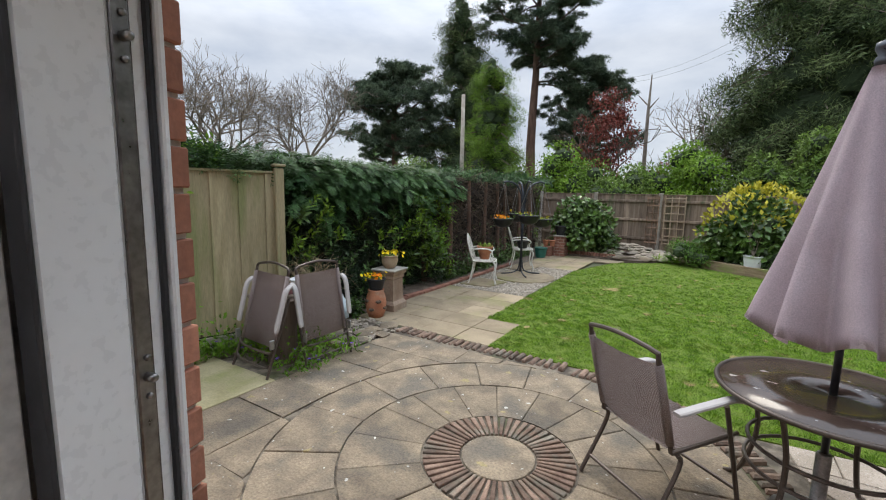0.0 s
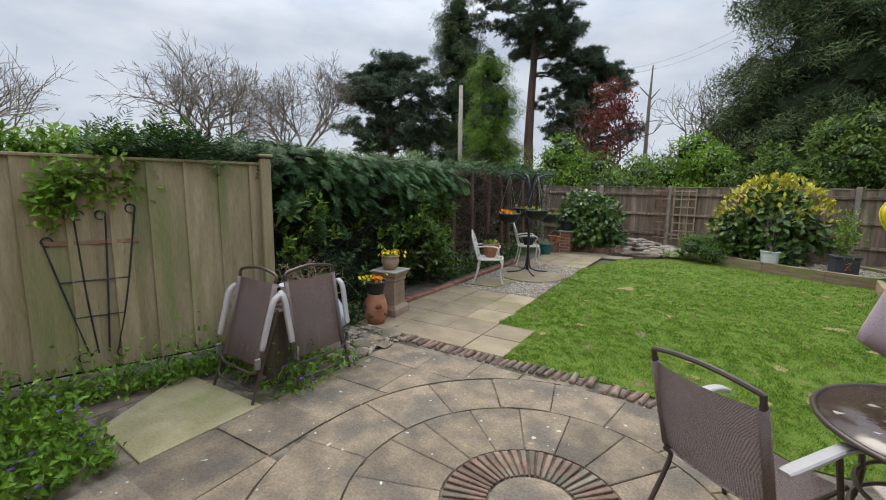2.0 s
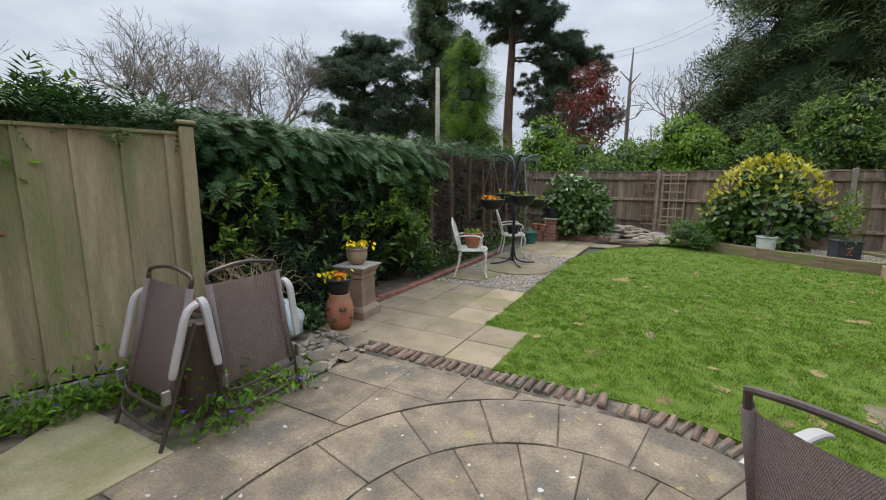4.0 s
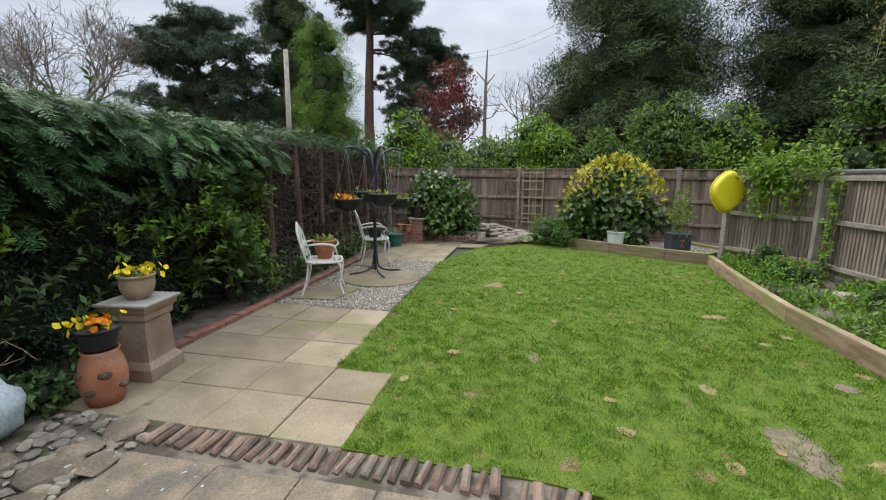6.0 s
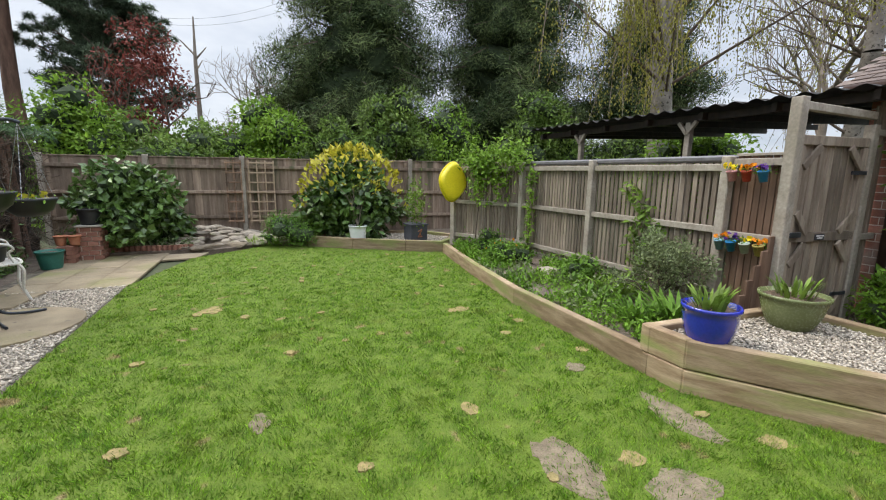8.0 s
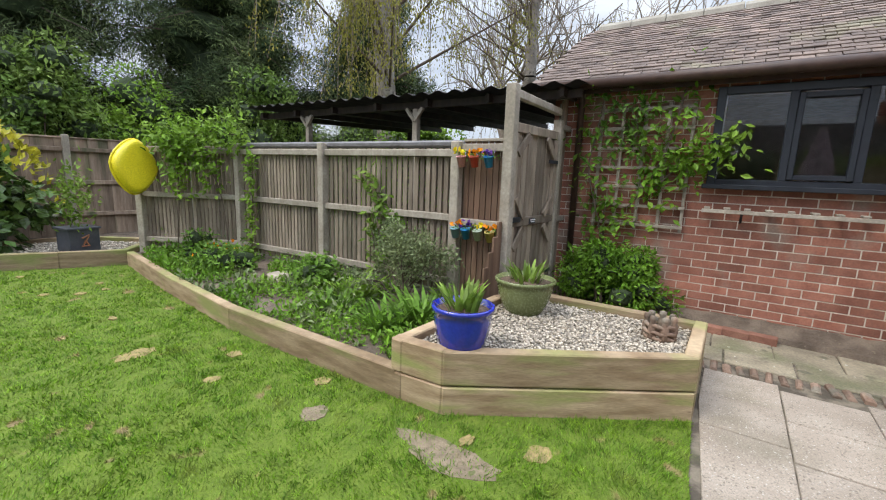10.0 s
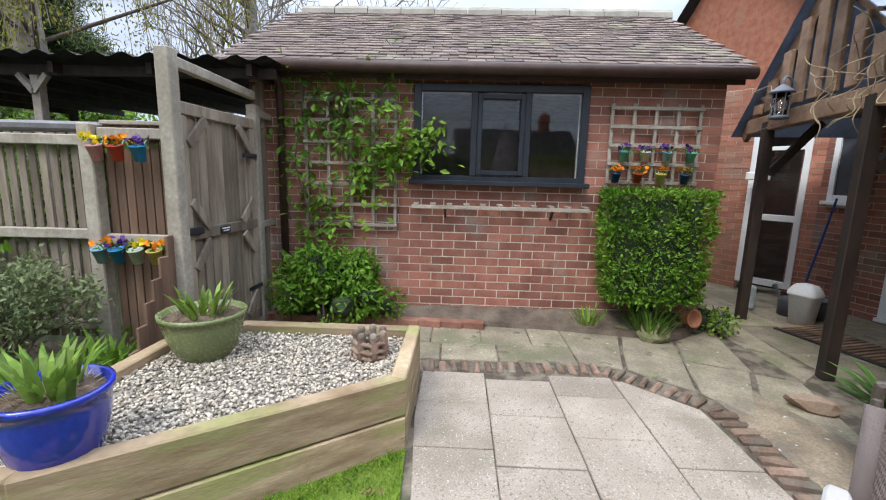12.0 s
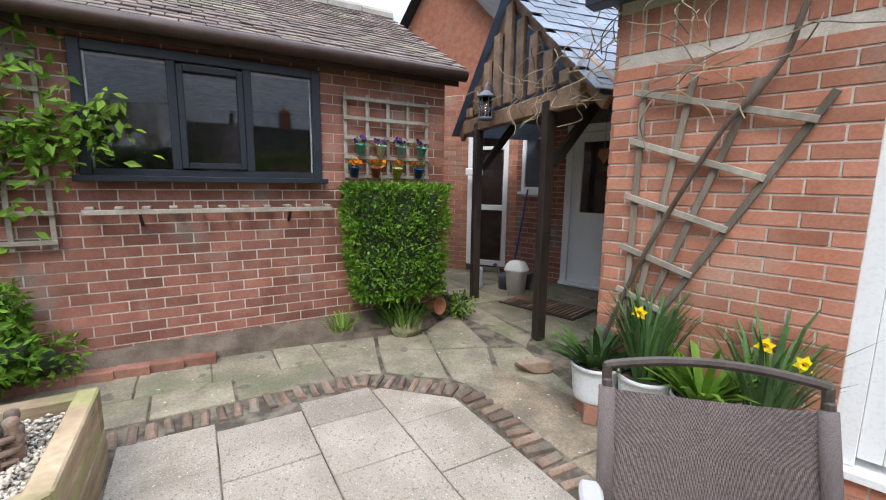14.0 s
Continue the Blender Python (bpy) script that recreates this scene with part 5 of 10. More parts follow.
pebbles("gravel", G3, 0.152, 1500, (0.02, 0.036), "pale gravel in the corner planter")

# ---------- things ----------
M["sling"] = weave("brown_mesh_fabric", (0.19, 0.14, 0.128), (0.55, 0.475, 0.45), 140.0)
M["arm_plastic"] = material("pale_grey_plastic", (0.42, 0.40, 0.385), (0.46, 0.44, 0.42), 8, 0.55, 0.1, 90, grain=(0.94, 1.05))
M["table_glass"] = material("dark_brown_glass", (0.055, 0.036, 0.026), (0.08, 0.055, 0.042), 6, 0.16, 0.02, 60, spots=(0.45, 0.43, 0.40), spot_scale=13, spot_at=0.69, spec=0.6)
M["canopy"] = material("mauve_canvas", (0.58, 0.485, 0.515), (0.65, 0.555, 0.585), 4, 0.85, 0.25, 160, bump_dist=0.003)
M["pole"] = material("dark_grey_pole", (0.07, 0.075, 0.085), (0.10, 0.105, 0.115), 8, 0.35, 0.05, 60, metallic=0.6)
M["terracotta"] = material("terracotta", (0.36, 0.135, 0.07), (0.45, 0.20, 0.11), 8, 0.85, 0.3, 60, third=(0.36, 0.25, 0.18), third_scale=4, third_at=0.6)
M["stoneware"] = material("buff_stoneware", (0.33, 0.24, 0.155), (0.42, 0.32, 0.22), 9, 0.7, 0.2, 60)
M["chimney"] = material("weathered_stone_pot", (0.24, 0.165, 0.115), (0.34, 0.255, 0.185), 5, 0.85, 0.5, 50, third=(0.42, 0.37, 0.30), third_scale=3, third_at=0.58)
M["white_iron"] = material("chipped_white_iron", (0.66, 0.64, 0.58), (0.74, 0.72, 0.66), 6, 0.55, 0.4, 60, spots=(0.30, 0.17, 0.09), spot_scale=28, spot_at=0.66, bump_dist=0.003)
M["black_plastic"] = material("black_plastic", (0.014, 0.014, 0.015), (0.025, 0.025, 0.027), 8, 0.5, 0.1, 60)
M["green_plastic"] = material("green_plastic", (0.02, 0.11, 0.085), (0.03, 0.15, 0.115), 8, 0.45, 0.05, 60)
M["blue_glaze"] = material("cobalt_glaze", (0.012, 0.022, 0.30), (0.02, 0.035, 0.42), 5, 0.15, 0.02, 60, spec=0.6, coat=0.5)
M["green_glaze"] = material("olive_green_glaze", (0.14, 0.165, 0.065), (0.19, 0.22, 0.095), 5, 0.25, 0.05, 60)
M["yellow_plastic"] = material("yellow_plastic", (0.72, 0.60, 0.02), (0.78, 0.66, 0.03), 4, 0.35, 0.02, 60)
M["white_pot"] = material("white_ceramic", (0.68, 0.70, 0.71), (0.74, 0.75, 0.76), 6, 0.3, 0.05, 60, grain=(0.96, 1.03))
M["slate_pot"] = material("dark_slate_planter", (0.045, 0.05, 0.062), (0.07, 0.075, 0.09), 6, 0.5, 0.1, 60)
M["rock"] = material("grey_brown_rock", (0.19, 0.162, 0.125), (0.34, 0.295, 0.235), 4, 0.9, 0.8, 30, per_object=0.3, third=(0.20, 0.21, 0.11), third_scale=3, third_at=0.58, bump_dist=0.02)
M["orange"] = leafy("orange_petals", (0.75, 0.22, 0.008), (0.85, 0.34, 0.015), 0.6, 0.2, 0.2)
M["yellow"] = leafy("yellow_petals", (0.82, 0.60, 0.012), (0.88, 0.72, 0.03), 0.6, 0.2, 0.2)
M["violet"] = leafy("deep_violet_petals", (0.07, 0.022, 0.16), (0.13, 0.045, 0.27), 0.6, 0.3, 0.15)
M["compost"] = material("compost", (0.06, 0.04, 0.028), (0.16, 0.11, 0.075), 25, 0.95, 0.9, 90, bump_dist=0.02)
M["straw"] = material("dry_straw", (0.36, 0.27, 0.16), (0.48, 0.38, 0.24), 8, 0.9, 0, 60, island=0.3)
M["blue_bag"] = material("pale_plastic_bag", (0.42, 0.52, 0.55), (0.55, 0.62, 0.64), 9, 0.3, 0.4, 60, bump_dist=0.01)
M["corrugated"] = material("dark_corrugated_sheet", (0.035, 0.032, 0.03), (0.065, 0.06, 0.055), 5, 0.7, 0.3, 60)
M["iron"] = material("black_iron", (0.03, 0.034, 0.042), (0.06, 0.068, 0.082), 8, 0.45, 0.2, 60, metallic=0.4)
M["chain"] = material("bright_chain", (0.30, 0.30, 0.30), (0.42, 0.42, 0.42), 20, 0.4, 0, 60, metallic=0.9)
M["hose_green"] = material("hose_green", (0.02, 0.16, 0.10), (0.03, 0.20, 0.13), 8, 0.45, 0, 60)
M["rust"] = material("rusty_tin", (0.30, 0.13, 0.07), (0.40, 0.19, 0.11), 8, 0.8, 0.3, 60)
POTC = {}
for nm, c in (("pink", (0.62, 0.30, 0.34)), ("red", (0.50, 0.06, 0.03)), ("blue", (0.02, 0.22, 0.50)), ("sky", (0.25, 0.47, 0.60)), ("pale", (0.52, 0.60, 0.52)), ("cream", (0.60, 0.50, 0.15)), ("teal", (0.10, 0.40, 0.33)), ("navy", (0.02, 0.06, 0.25))):
    POTC[nm] = material(nm + "_enamel", tuple(x * 0.9 for x in c), c, 6, 0.35, 0.02, 60)


def mirror_tube(bm, pts, r, seg=8):
    tube(bm, pts, r, seg)
    tube(bm, [(-p[0], p[1], p[2]) for p in pts], r, seg)


def sling_panel(bm, rows, w, thick=0.006):
    """A cloth panel through rows of (y, z), bowed a little across."""
    n = 6
    grid = [[bm.verts.new(((-0.5 + i / n) * w, y - 0.018 * math.sin(math.pi * i / n) * s, z - 0.012 * math.sin(math.pi * i / n))) for i in range(n + 1)] for y, z, s in rows]
    faces = []
    for a, b in zip(grid, grid[1:]):
        for i in range(n):
            faces.append(bm.faces.new((a[i], a[i + 1], b[i + 1], b[i])))
    bmesh.ops.solidify(bm, geom=faces, thickness=thick)


def garden_chair(at, rz, label, top=1.0):
    """A folding garden chair: tubular frame, woven back and seat, flat arms. It faces +y."""
    t = thing("garden_chair", at, label, "chair", rz, "garden chairs")

    def Z(z):
        return 0.45 + (z - 0.45) * top
    bm = bmesh.new()
    sling_panel(bm, [(-0.36, Z(0.90), 1), (-0.33, Z(0.75), 1), (-0.29, Z(0.60), 1), (-0.24, 0.45, 1)], 0.48)
    part("backrest", bm, M["sling"], t, "woven brown mesh back", True)
    bm = bmesh.new()
    sling_panel(bm, [(-0.23, 0.42, 0), (-0.05, 0.405, 0), (0.12, 0.41, 0), (0.24, 0.43, 0)], 0.47)
    part("seat", bm, M["sling"], t, "woven brown mesh seat", True)
    for s in (-1, 1):
        bm = bmesh.new()
        bar(bm, (s * 0.245, -0.365, Z(0.93)), (s * 0.245, -0.22, 0.40), 0.024, 0.026, 0, 0.007)
        part("back_rail", bm, M["brown_metal"], t)
        bm = bmesh.new()
        tube(bm, [(s * 0.245, -0.362, Z(0.905)), (s * 0.245, -0.30, Z(0.69)), (s * 0.245, -0.235, 0.455)], 0.021, 10)
        part("sleeve", bm, M["sling"], t, "woven hem round the back rail", True)
        bm = bmesh.new()
        tube(bm, [(s * 0.255, -0.23, 0.41), (s * 0.255, 0.26, 0.43)], 0.012)
        part("seat_rail", bm, M["brown_metal"], t)
        bm = bmesh.new()
        tube(bm, curve_pts([(s * 0.275, 0.30, 0.0), (s * 0.275, 0.20, 0.35), (s * 0.275, 0.12, 0.62)], 4), 0.013)
        part("front_leg", bm, M["brown_metal"], t)
        bm = bmesh.new()
        tube(bm, curve_pts([(s * 0.265, -0.36, 0.0), (s * 0.265, -0.18, 0.32), (s * 0.265, -0.20, 0.40)], 4), 0.013)
        part("back_leg", bm, M["brown_metal"], t)
        bm = bmesh.new()
        pts = curve_pts([(s * 0.285, -0.26, 0.645), (s * 0.285, -0.05, 0.655), (s * 0.285, 0.14, 0.66), (s * 0.285, 0.235, 0.635)], 5)
        strap(bm, pts, 0.055, 0.024)
        part("armrest", bm, M["arm_plastic"], t, "pale grey plastic armrest")
    bm = bmesh.new()
    tube(bm, curve_pts([(x_, y_, Z(z_)) for x_, y_, z_ in ((-0.245, -0.365, 0.90), (-0.245, -0.372, 0.952), (-0.235, -0.376, 0.966), (-0.12, -0.385, 0.985), (0, -0.388, 0.992), (0.12, -0.385, 0.985), (0.235, -0.376, 0.966), (0.245, -0.372, 0.952), (0.245, -0.365, 0.90))], 5), 0.013)
    part("top_hoop", bm, M["brown_metal"], t)
    bm = bmesh.new()
    tube(bm, [(-0.265, -0.30, 0.10), (0.265, -0.30, 0.10)], 0.011)
    tube(bm, [(-0.275, 0.27, 0.10), (0.275, 0.27, 0.10)], 0.011)
    part("stretcher", bm, M["brown_metal"], t)
    return t


c1 = Vector((0.255, 5.04, 0))
f1 = Vector((0.60, 0.80, 0))
garden_chair((c1.x + f1.x * 0.37, c1.y + f1.y * 0.37, 0.006), -36.9, "brown mesh garden chair with pale grey arms, by the table")
garden_chair((1.897, 5.253, 0.006), 46.7, "brown mesh garden chair turned towards the table", 0.90)


def folded_chair(at, rz, label, lean=0.26):
    """A folded garden chair stood on end against another. Its cloth faces -y."""
    t = thing("folded_chair", at, label, "chair", rz, "folded garden chairs")
    k = lean

    def P(x, z, off=0.0):
        return (x, k * z + off, z)
    bm = bmesh.new()
    sling_panel(bm, [(k * 0.26, 0.26, -1), (k * 0.50, 0.50, -1), (k * 0.72, 0.72, -1), (k * 0.91, 0.91, -1)], 0.50)
    part("backrest", bm, M["sling"], t, "woven brown mesh panel", True)
    bm = bmesh.new()
    tube(bm, curve_pts([P(-0.255, 0.90), P(-0.25, 0.97), P(-0.12, 1.0), P(0, 1.01), P(0.12, 1.0), P(0.25, 0.97), P(0.255, 0.90)], 5), 0.013)
    part("top_hoop", bm, M["brown_metal"], t)
    for s in (-1, 1):
        bm = bmesh.new()
        bar(bm, P(s * 0.255, 0.22), P(s * 0.255, 0.94), 0.024, 0.026, 0, 0.007)
        part("back_rail", bm, M["brown_metal"], t)
        bm = bmesh.new()
        tube(bm, [P(s * 0.255, 0.26), P(s * 0.255, 0.91)], 0.021, 10)
        part("sleeve", bm, M["sling"], t, "woven hem round the rail", True)
        bm = bmesh.new()
        tube(bm, [P(s * 0.285, 0.0, -0.03), P(s * 0.275, 0.70, 0.05)], 0.013)
        part("leg", bm, M["brown_metal"], t)
        bm = bmesh.new()
        pts = curve_pts([P(s * 0.315, 0.83, 0.02), P(s * 0.32, 0.78, -0.035), P(s * 0.315, 0.6, -0.045), P(s * 0.31, 0.42, -0.05)], 5)
        strap(bm, pts, 0.052, 0.03)
        part("armrest", bm, M["arm_plastic"], t, "pale grey plastic armrest")
        bm = bmesh.new()
        box(bm, P(s * 0.285, 0.31, -0.05), (0.02, 0.05, 0.09), 0, 0.006)
        part("latch", bm, M["chain"], t, "bright metal latch")
    for z in (0.13, 0.26):
        bm = bmesh.new()
        tube(bm, curve_pts([P(-0.28, z, -0.02), P(-0.2, z - 0.05, -0.02), P(0.2, z - 0.05, -0.02), P(0.28, z, -0.02)], 4), 0.011)
        part("crossbar", bm, M["brown_metal"], t)
    return t


folded_chair((-2.95, 4.93, 0.015), -3, "folded brown mesh chair leaning beside the pale fence")
folded_chair((-2.60, 5.56, 0.0), 88, "folded brown mesh chair leaning on its twin", 0.16)

# round patio table, parasol and its stand
TX, TY = 1.22, 5.47
table = thing("patio_table", (TX, TY, 0.006), "round patio table with blossom-strewn dark glass top", "table")
bm = bmesh.new()
lathe(bm, [(0.022, 0.722), (0.50, 0.722), (0.50, 0.730), (0.022, 0.730), (0.022, 0.722)], 56)
part("tabletop", bm, M["table_glass"], table, "dark brown glass top", True)
bm = bmesh.new()
lathe(bm, [(0.498, 0.715), (0.515, 0.712), (0.523, 0.725), (0.515, 0.738), (0.498, 0.734), (0.498, 0.715)], 56)
part("rim", bm, M["brown_metal"], table, "", True)
for k in range(4):
    a = radians(45 + 90 * k + 10)
    bm = bmesh.new()
    tube(bm, curve_pts([(0.49 * math.cos(a), 0.49 * math.sin(a), 0.0), (0.40 * math.cos(a), 0.40 * math.sin(a), 0.08), (0.33 * math.cos(a), 0.33 * math.sin(a), 0.40), (0.42 * math.cos(a), 0.42 * math.sin(a), 0.712)], 5), 0.014)
    part("leg", bm, M["brown_metal"], table)
for r_, z_ in ((0.335, 0.42), (0.34, 0.30)):
    bm = bmesh.new()
    tube(bm, [(r_ * math.cos(i * math.tau / 32), r_ * math.sin(i * math.tau / 32), z_) for i in range(33)], 0.011, 6)
    part("ring", bm, M["brown_metal"], table)
parasol = thing("parasol", (TX, TY, 0.006), "closed mauve canvas parasol on a dark pole", "parasol")
bm = bmesh.new()
tube(bm, [(0, 0, 0.35), (0, 0, 2.36)], 0.017, 12)
part("pole", bm, M["pole"], parasol, "", True)
bm = bmesh.new()
lathe(bm, [(0, 2.34), (0.028, 2.345), (0.034, 2.38), (0.022, 2.40), (0.036, 2.43), (0.034, 2.455), (0, 2.47)], 16)
part("finial", bm, M["pole"], parasol, "dark blue-grey finial", True)
bm = bmesh.new()
rings = []
NS, NZ = 96, 22
for j in range(NZ + 1):
    u = j / NZ
    z = 2.35 - 1.27 * u
    ring_ = []
    for i in range(NS):
        a = i * math.tau / NS
        fold = math.cos(8 * a + 0.9 * math.sin(u * 3))
        r_ = 0.035 + 0.29 * u ** 0.92 + (0.012 + 0.075 * u) * fold * u
        drop = -0.04 * u ** 6 * (1 - fold) + 0.02 * math.sin(3 * a) * u ** 4
        ring_.append(bm.verts.new((r_ * math.cos(a), r_ * math.sin(a), z + drop)))
    rings.append(ring_)
fs = []
for a, b in zip(rings, rings[1:]):
    for i in range(NS):
        fs.append(bm.faces.new((a[i], a[(i + 1) % NS], b[(i + 1) % NS], b[i])))
bmesh.ops.solidify(bm, geom=fs, thickness=0.003)
part("canopy", bm, M["canopy"], parasol, "hanging mauve canvas folds", True)
stand = thing("parasol_stand", (TX, TY, 0.006), "grey metal parasol stand under the table", "stand")
bm = bmesh.new()
lathe(bm, [(0, 0), (0.20, 0), (0.20, 0.03), (0.06, 0.07), (0.034, 0.08), (0.034, 0.40), (0.026, 0.41), (0, 0.41)], 24)
part("base", bm, M["metal"], stand, "", True)


# ---------- pots and plants in pots ----------
def pot_shape(bm, r0, r1, h, lip=0.012, seg=28, belly=0.0):
    prof = [(0, 0), (r0 * 0.95, 0), (r0, 0.01)]
    for i in range(1, 7):
        u = i / 6
        prof.append((r0 + (r1 - r0) * u + belly * math.sin(math.pi * u), h * 0.9 * u))
    prof += [(r1 + lip, h * 0.91), (r1 + lip, h), (r1 - 0.004, h), (r1 - 0.012, h * 0.86), (0, h * 0.85)]
    return lathe(bm, prof, seg)


def blossom(t, z, r, colour, n, size, seed, green="mid", leaf=(0.03, 0.05), up=0.06, leaves=60):
    rng = np.random.default_rng(seed)
    q = rng.normal(size=(leaves, 3)) * (r * 0.45, r * 0.45, up * 0.4) + (0, 0, z + up * 0.3)
    v, f = scatter(*LEAF, q, unit(rand_dirs(leaves, rng) + (0, 0, 0.6)), unit(rand_dirs(leaves, rng) + (0, 0, 1)), rng.uniform(leaf[0], leaf[1], leaves))
    mesh_np("leaves", v, f, M[green], t)
    c = rng.normal(size=(n, 3)) * (r * 0.5, r * 0.5, up * 0.25) + (0, 0, z + up)
    pts, nr = [], []
    for q in c:
        out = unit(np.array([q[0], q[1], 0.05]) + rng.normal(size=3) * 0.1 + (0, 0, 0.03))
        side = unit(np.cross(out, (0, 0, 1)))
        upv = np.cross(side, out)
        for k in range(5):
            a = k * math.tau / 5
            pts.append((q, side * math.cos(a) + upv * math.sin(a), out))
    v, f = scatter([(0, 0, 0), (-0.5, 0.55, 0.08), (0, 0.95, 0.0), (0.5, 0.55, 0.08)], [(0, 2, 1), (0, 3, 2)], np.array([p[0] for p in pts]), np.array([p[1] for p in pts]), np.array([p[2] for p in pts]), rng.uniform(size * 0.8, size * 1.2, len(pts)))
    mesh_np("petals", v, f, M[colour], t)


def blades(t, z, r, n, h, seed, mat_="fresh", w=0.16, spread=0.6, name="leaves"):
    """Strap leaves in a clump."""
    rng = np.random.default_rng(seed)
    a = rng.uniform(0, math.tau, n)
    p = np.stack([r * 0.6 * np.cos(a) * rng.uniform(0, 1, n), r * 0.6 * np.sin(a) * rng.uniform(0, 1, n), np.full(n, z)], 1)
    along = unit(np.stack([np.cos(a), np.sin(a), 0 * a], 1) * spread * rng.uniform(0.2, 1.2, n)[:, None] + (0, 0, 1))
    out = np.stack([np.cos(a), np.sin(a), 0 * a], 1)
    shape = ([(-0.5 * w, 0, 0), (0.5 * w, 0, 0), (-0.6 * w, 0.4, -0.01), (0.6 * w, 0.4, -0.01), (-0.45 * w, 0.75, -0.07), (0.45 * w, 0.75, -0.07), (0, 1, -0.2)], [(0, 1, 3), (0, 3, 2), (2, 3, 5), (2, 5, 4), (4, 5, 6)])
    v, f = scatter(*shape, p, along, -out + (0, 0, 0.2), rng.uniform(h * 0.6, h * 1.1, n))
    return mesh_np(name, v, f, M[mat_], t)


def potted(name, at, r0, r1, h, mat_, label, belly=0.0, lip=0.012, soil=True, category="pot"):
    t = thing(name, at, label, category)
    bm = bmesh.new()
    pot_shape(bm, r0, r1, h, lip, 28, belly)
    part("pot", bm, mat_, t, "", True)
    if soil:
        bm = bmesh.new()
        lathe(bm, [(0, h * 0.93), (r1 * 0.6, h * 0.92), (r1 - 0.006, h * 0.88)], 20)
        part("soil", bm, M["compost"], t, "dark compost")
    return t


# pedestal with bowls of violas
ped = thing("pedestal", (-3.36, 7.46, 0.006), "square weathered chimney-pot pedestal with moulded base", "pedestal", 8)
bm = bmesh.new()
rings = []
for s_, z_ in ((0.185, 0), (0.185, 0.09), (0.165, 0.12), (0.148, 0.14), (0.138, 0.45), (0.155, 0.47), (0.155, 0.51), (0.175, 0.54), (0.185, 0.58)):
    rings.append([bm.verts.new((x * s_, y * s_, z_)) for x, y in ((-1, -1), (1, -1), (1, 1), (-1, 1))])
for a, b in zip(rings, rings[1:]):
    for i in range(4):
        bm.faces.new((a[i], a[(i + 1) % 4], b[(i + 1) % 4], b[i]))
bm.faces.new(rings[0][::-1])
bm.faces.new(rings[-1])
part("column", bm, M["chimney"], ped)
bm = bmesh.new()
box(bm, (0, 0, 0.592), (0.40, 0.40, 0.022), 0, 0.004)
part("cap", bm, M["concrete"], ped, "flat grey slab cap")
vp = potted("flower_pot", (-3.36, 7.46, 0.61), 0.075, 0.115, 0.19, M["stoneware"], "buff stoneware pot of yellow violas on the pedestal", 0.02)
blossom(vp, 0.17, 0.15, "yellow", 34, 0.028, 5)
# pointed leaf motif on the pot
bm = bmesh.new()
for k in range(5):
    a = radians(-60 + k * 25)
    r_ = 0.112
    bar(bm, (r_ * 0.75 * math.cos(a), r_ * 0.75 * math.sin(a), 0.02), (r_ * math.cos(a + 0.1), r_ * math.sin(a + 0.1), 0.12), 0.012, 0.008)
part("motif", bm, M["rust"], vp, "dark brown leaf motif")
sp = thing("strawberry_pot", (-3.24, 7.02, 0.0), "terracotta strawberry pot with open side holes", "pot")
bm = bmesh.new()
lathe(bm, [(0, 0), (0.10, 0), (0.135, 0.10), (0.145, 0.20), (0.128, 0.30), (0.105, 0.36), (0.115, 0.385), (0.10, 0.385), (0.09, 0.35), (0, 0.34)], 32)
part("pot", bm, M["terracotta"], sp, "", True)
for k, (a, z_) in enumerate(((-75, 0.13), (-35, 0.24), (-110, 0.24), (10, 0.14), (-150, 0.15))):
    bm = bmesh.new()
    a = radians(a)
    m = Matrix.Translation((0.140 * math.cos(a), 0.140 * math.sin(a), z_)) @ Euler((radians(62), 0, a + math.pi / 2)).to_matrix().to_4x4() @ Matrix.Diagonal((0.042, 0.026, 0.012, 1))
    bmesh.ops.create_uvsphere(bm, u_segments=14, v_segments=8, radius=1, matrix=m)
    part("hole", bm, M["compost"], sp, "dark open hole", True)
gp = potted("flower_pot", (-3.24, 7.02, 0.385), 0.09, 0.125, 0.155, M["black_plastic"], "dark green pot of orange and yellow violas", 0.0)
blossom(gp, 0.14, 0.13, "orange", 22, 0.028, 6)
blossom(gp, 0.14, 0.15, "yellow", 20, 0.026, 7, leaves=20)


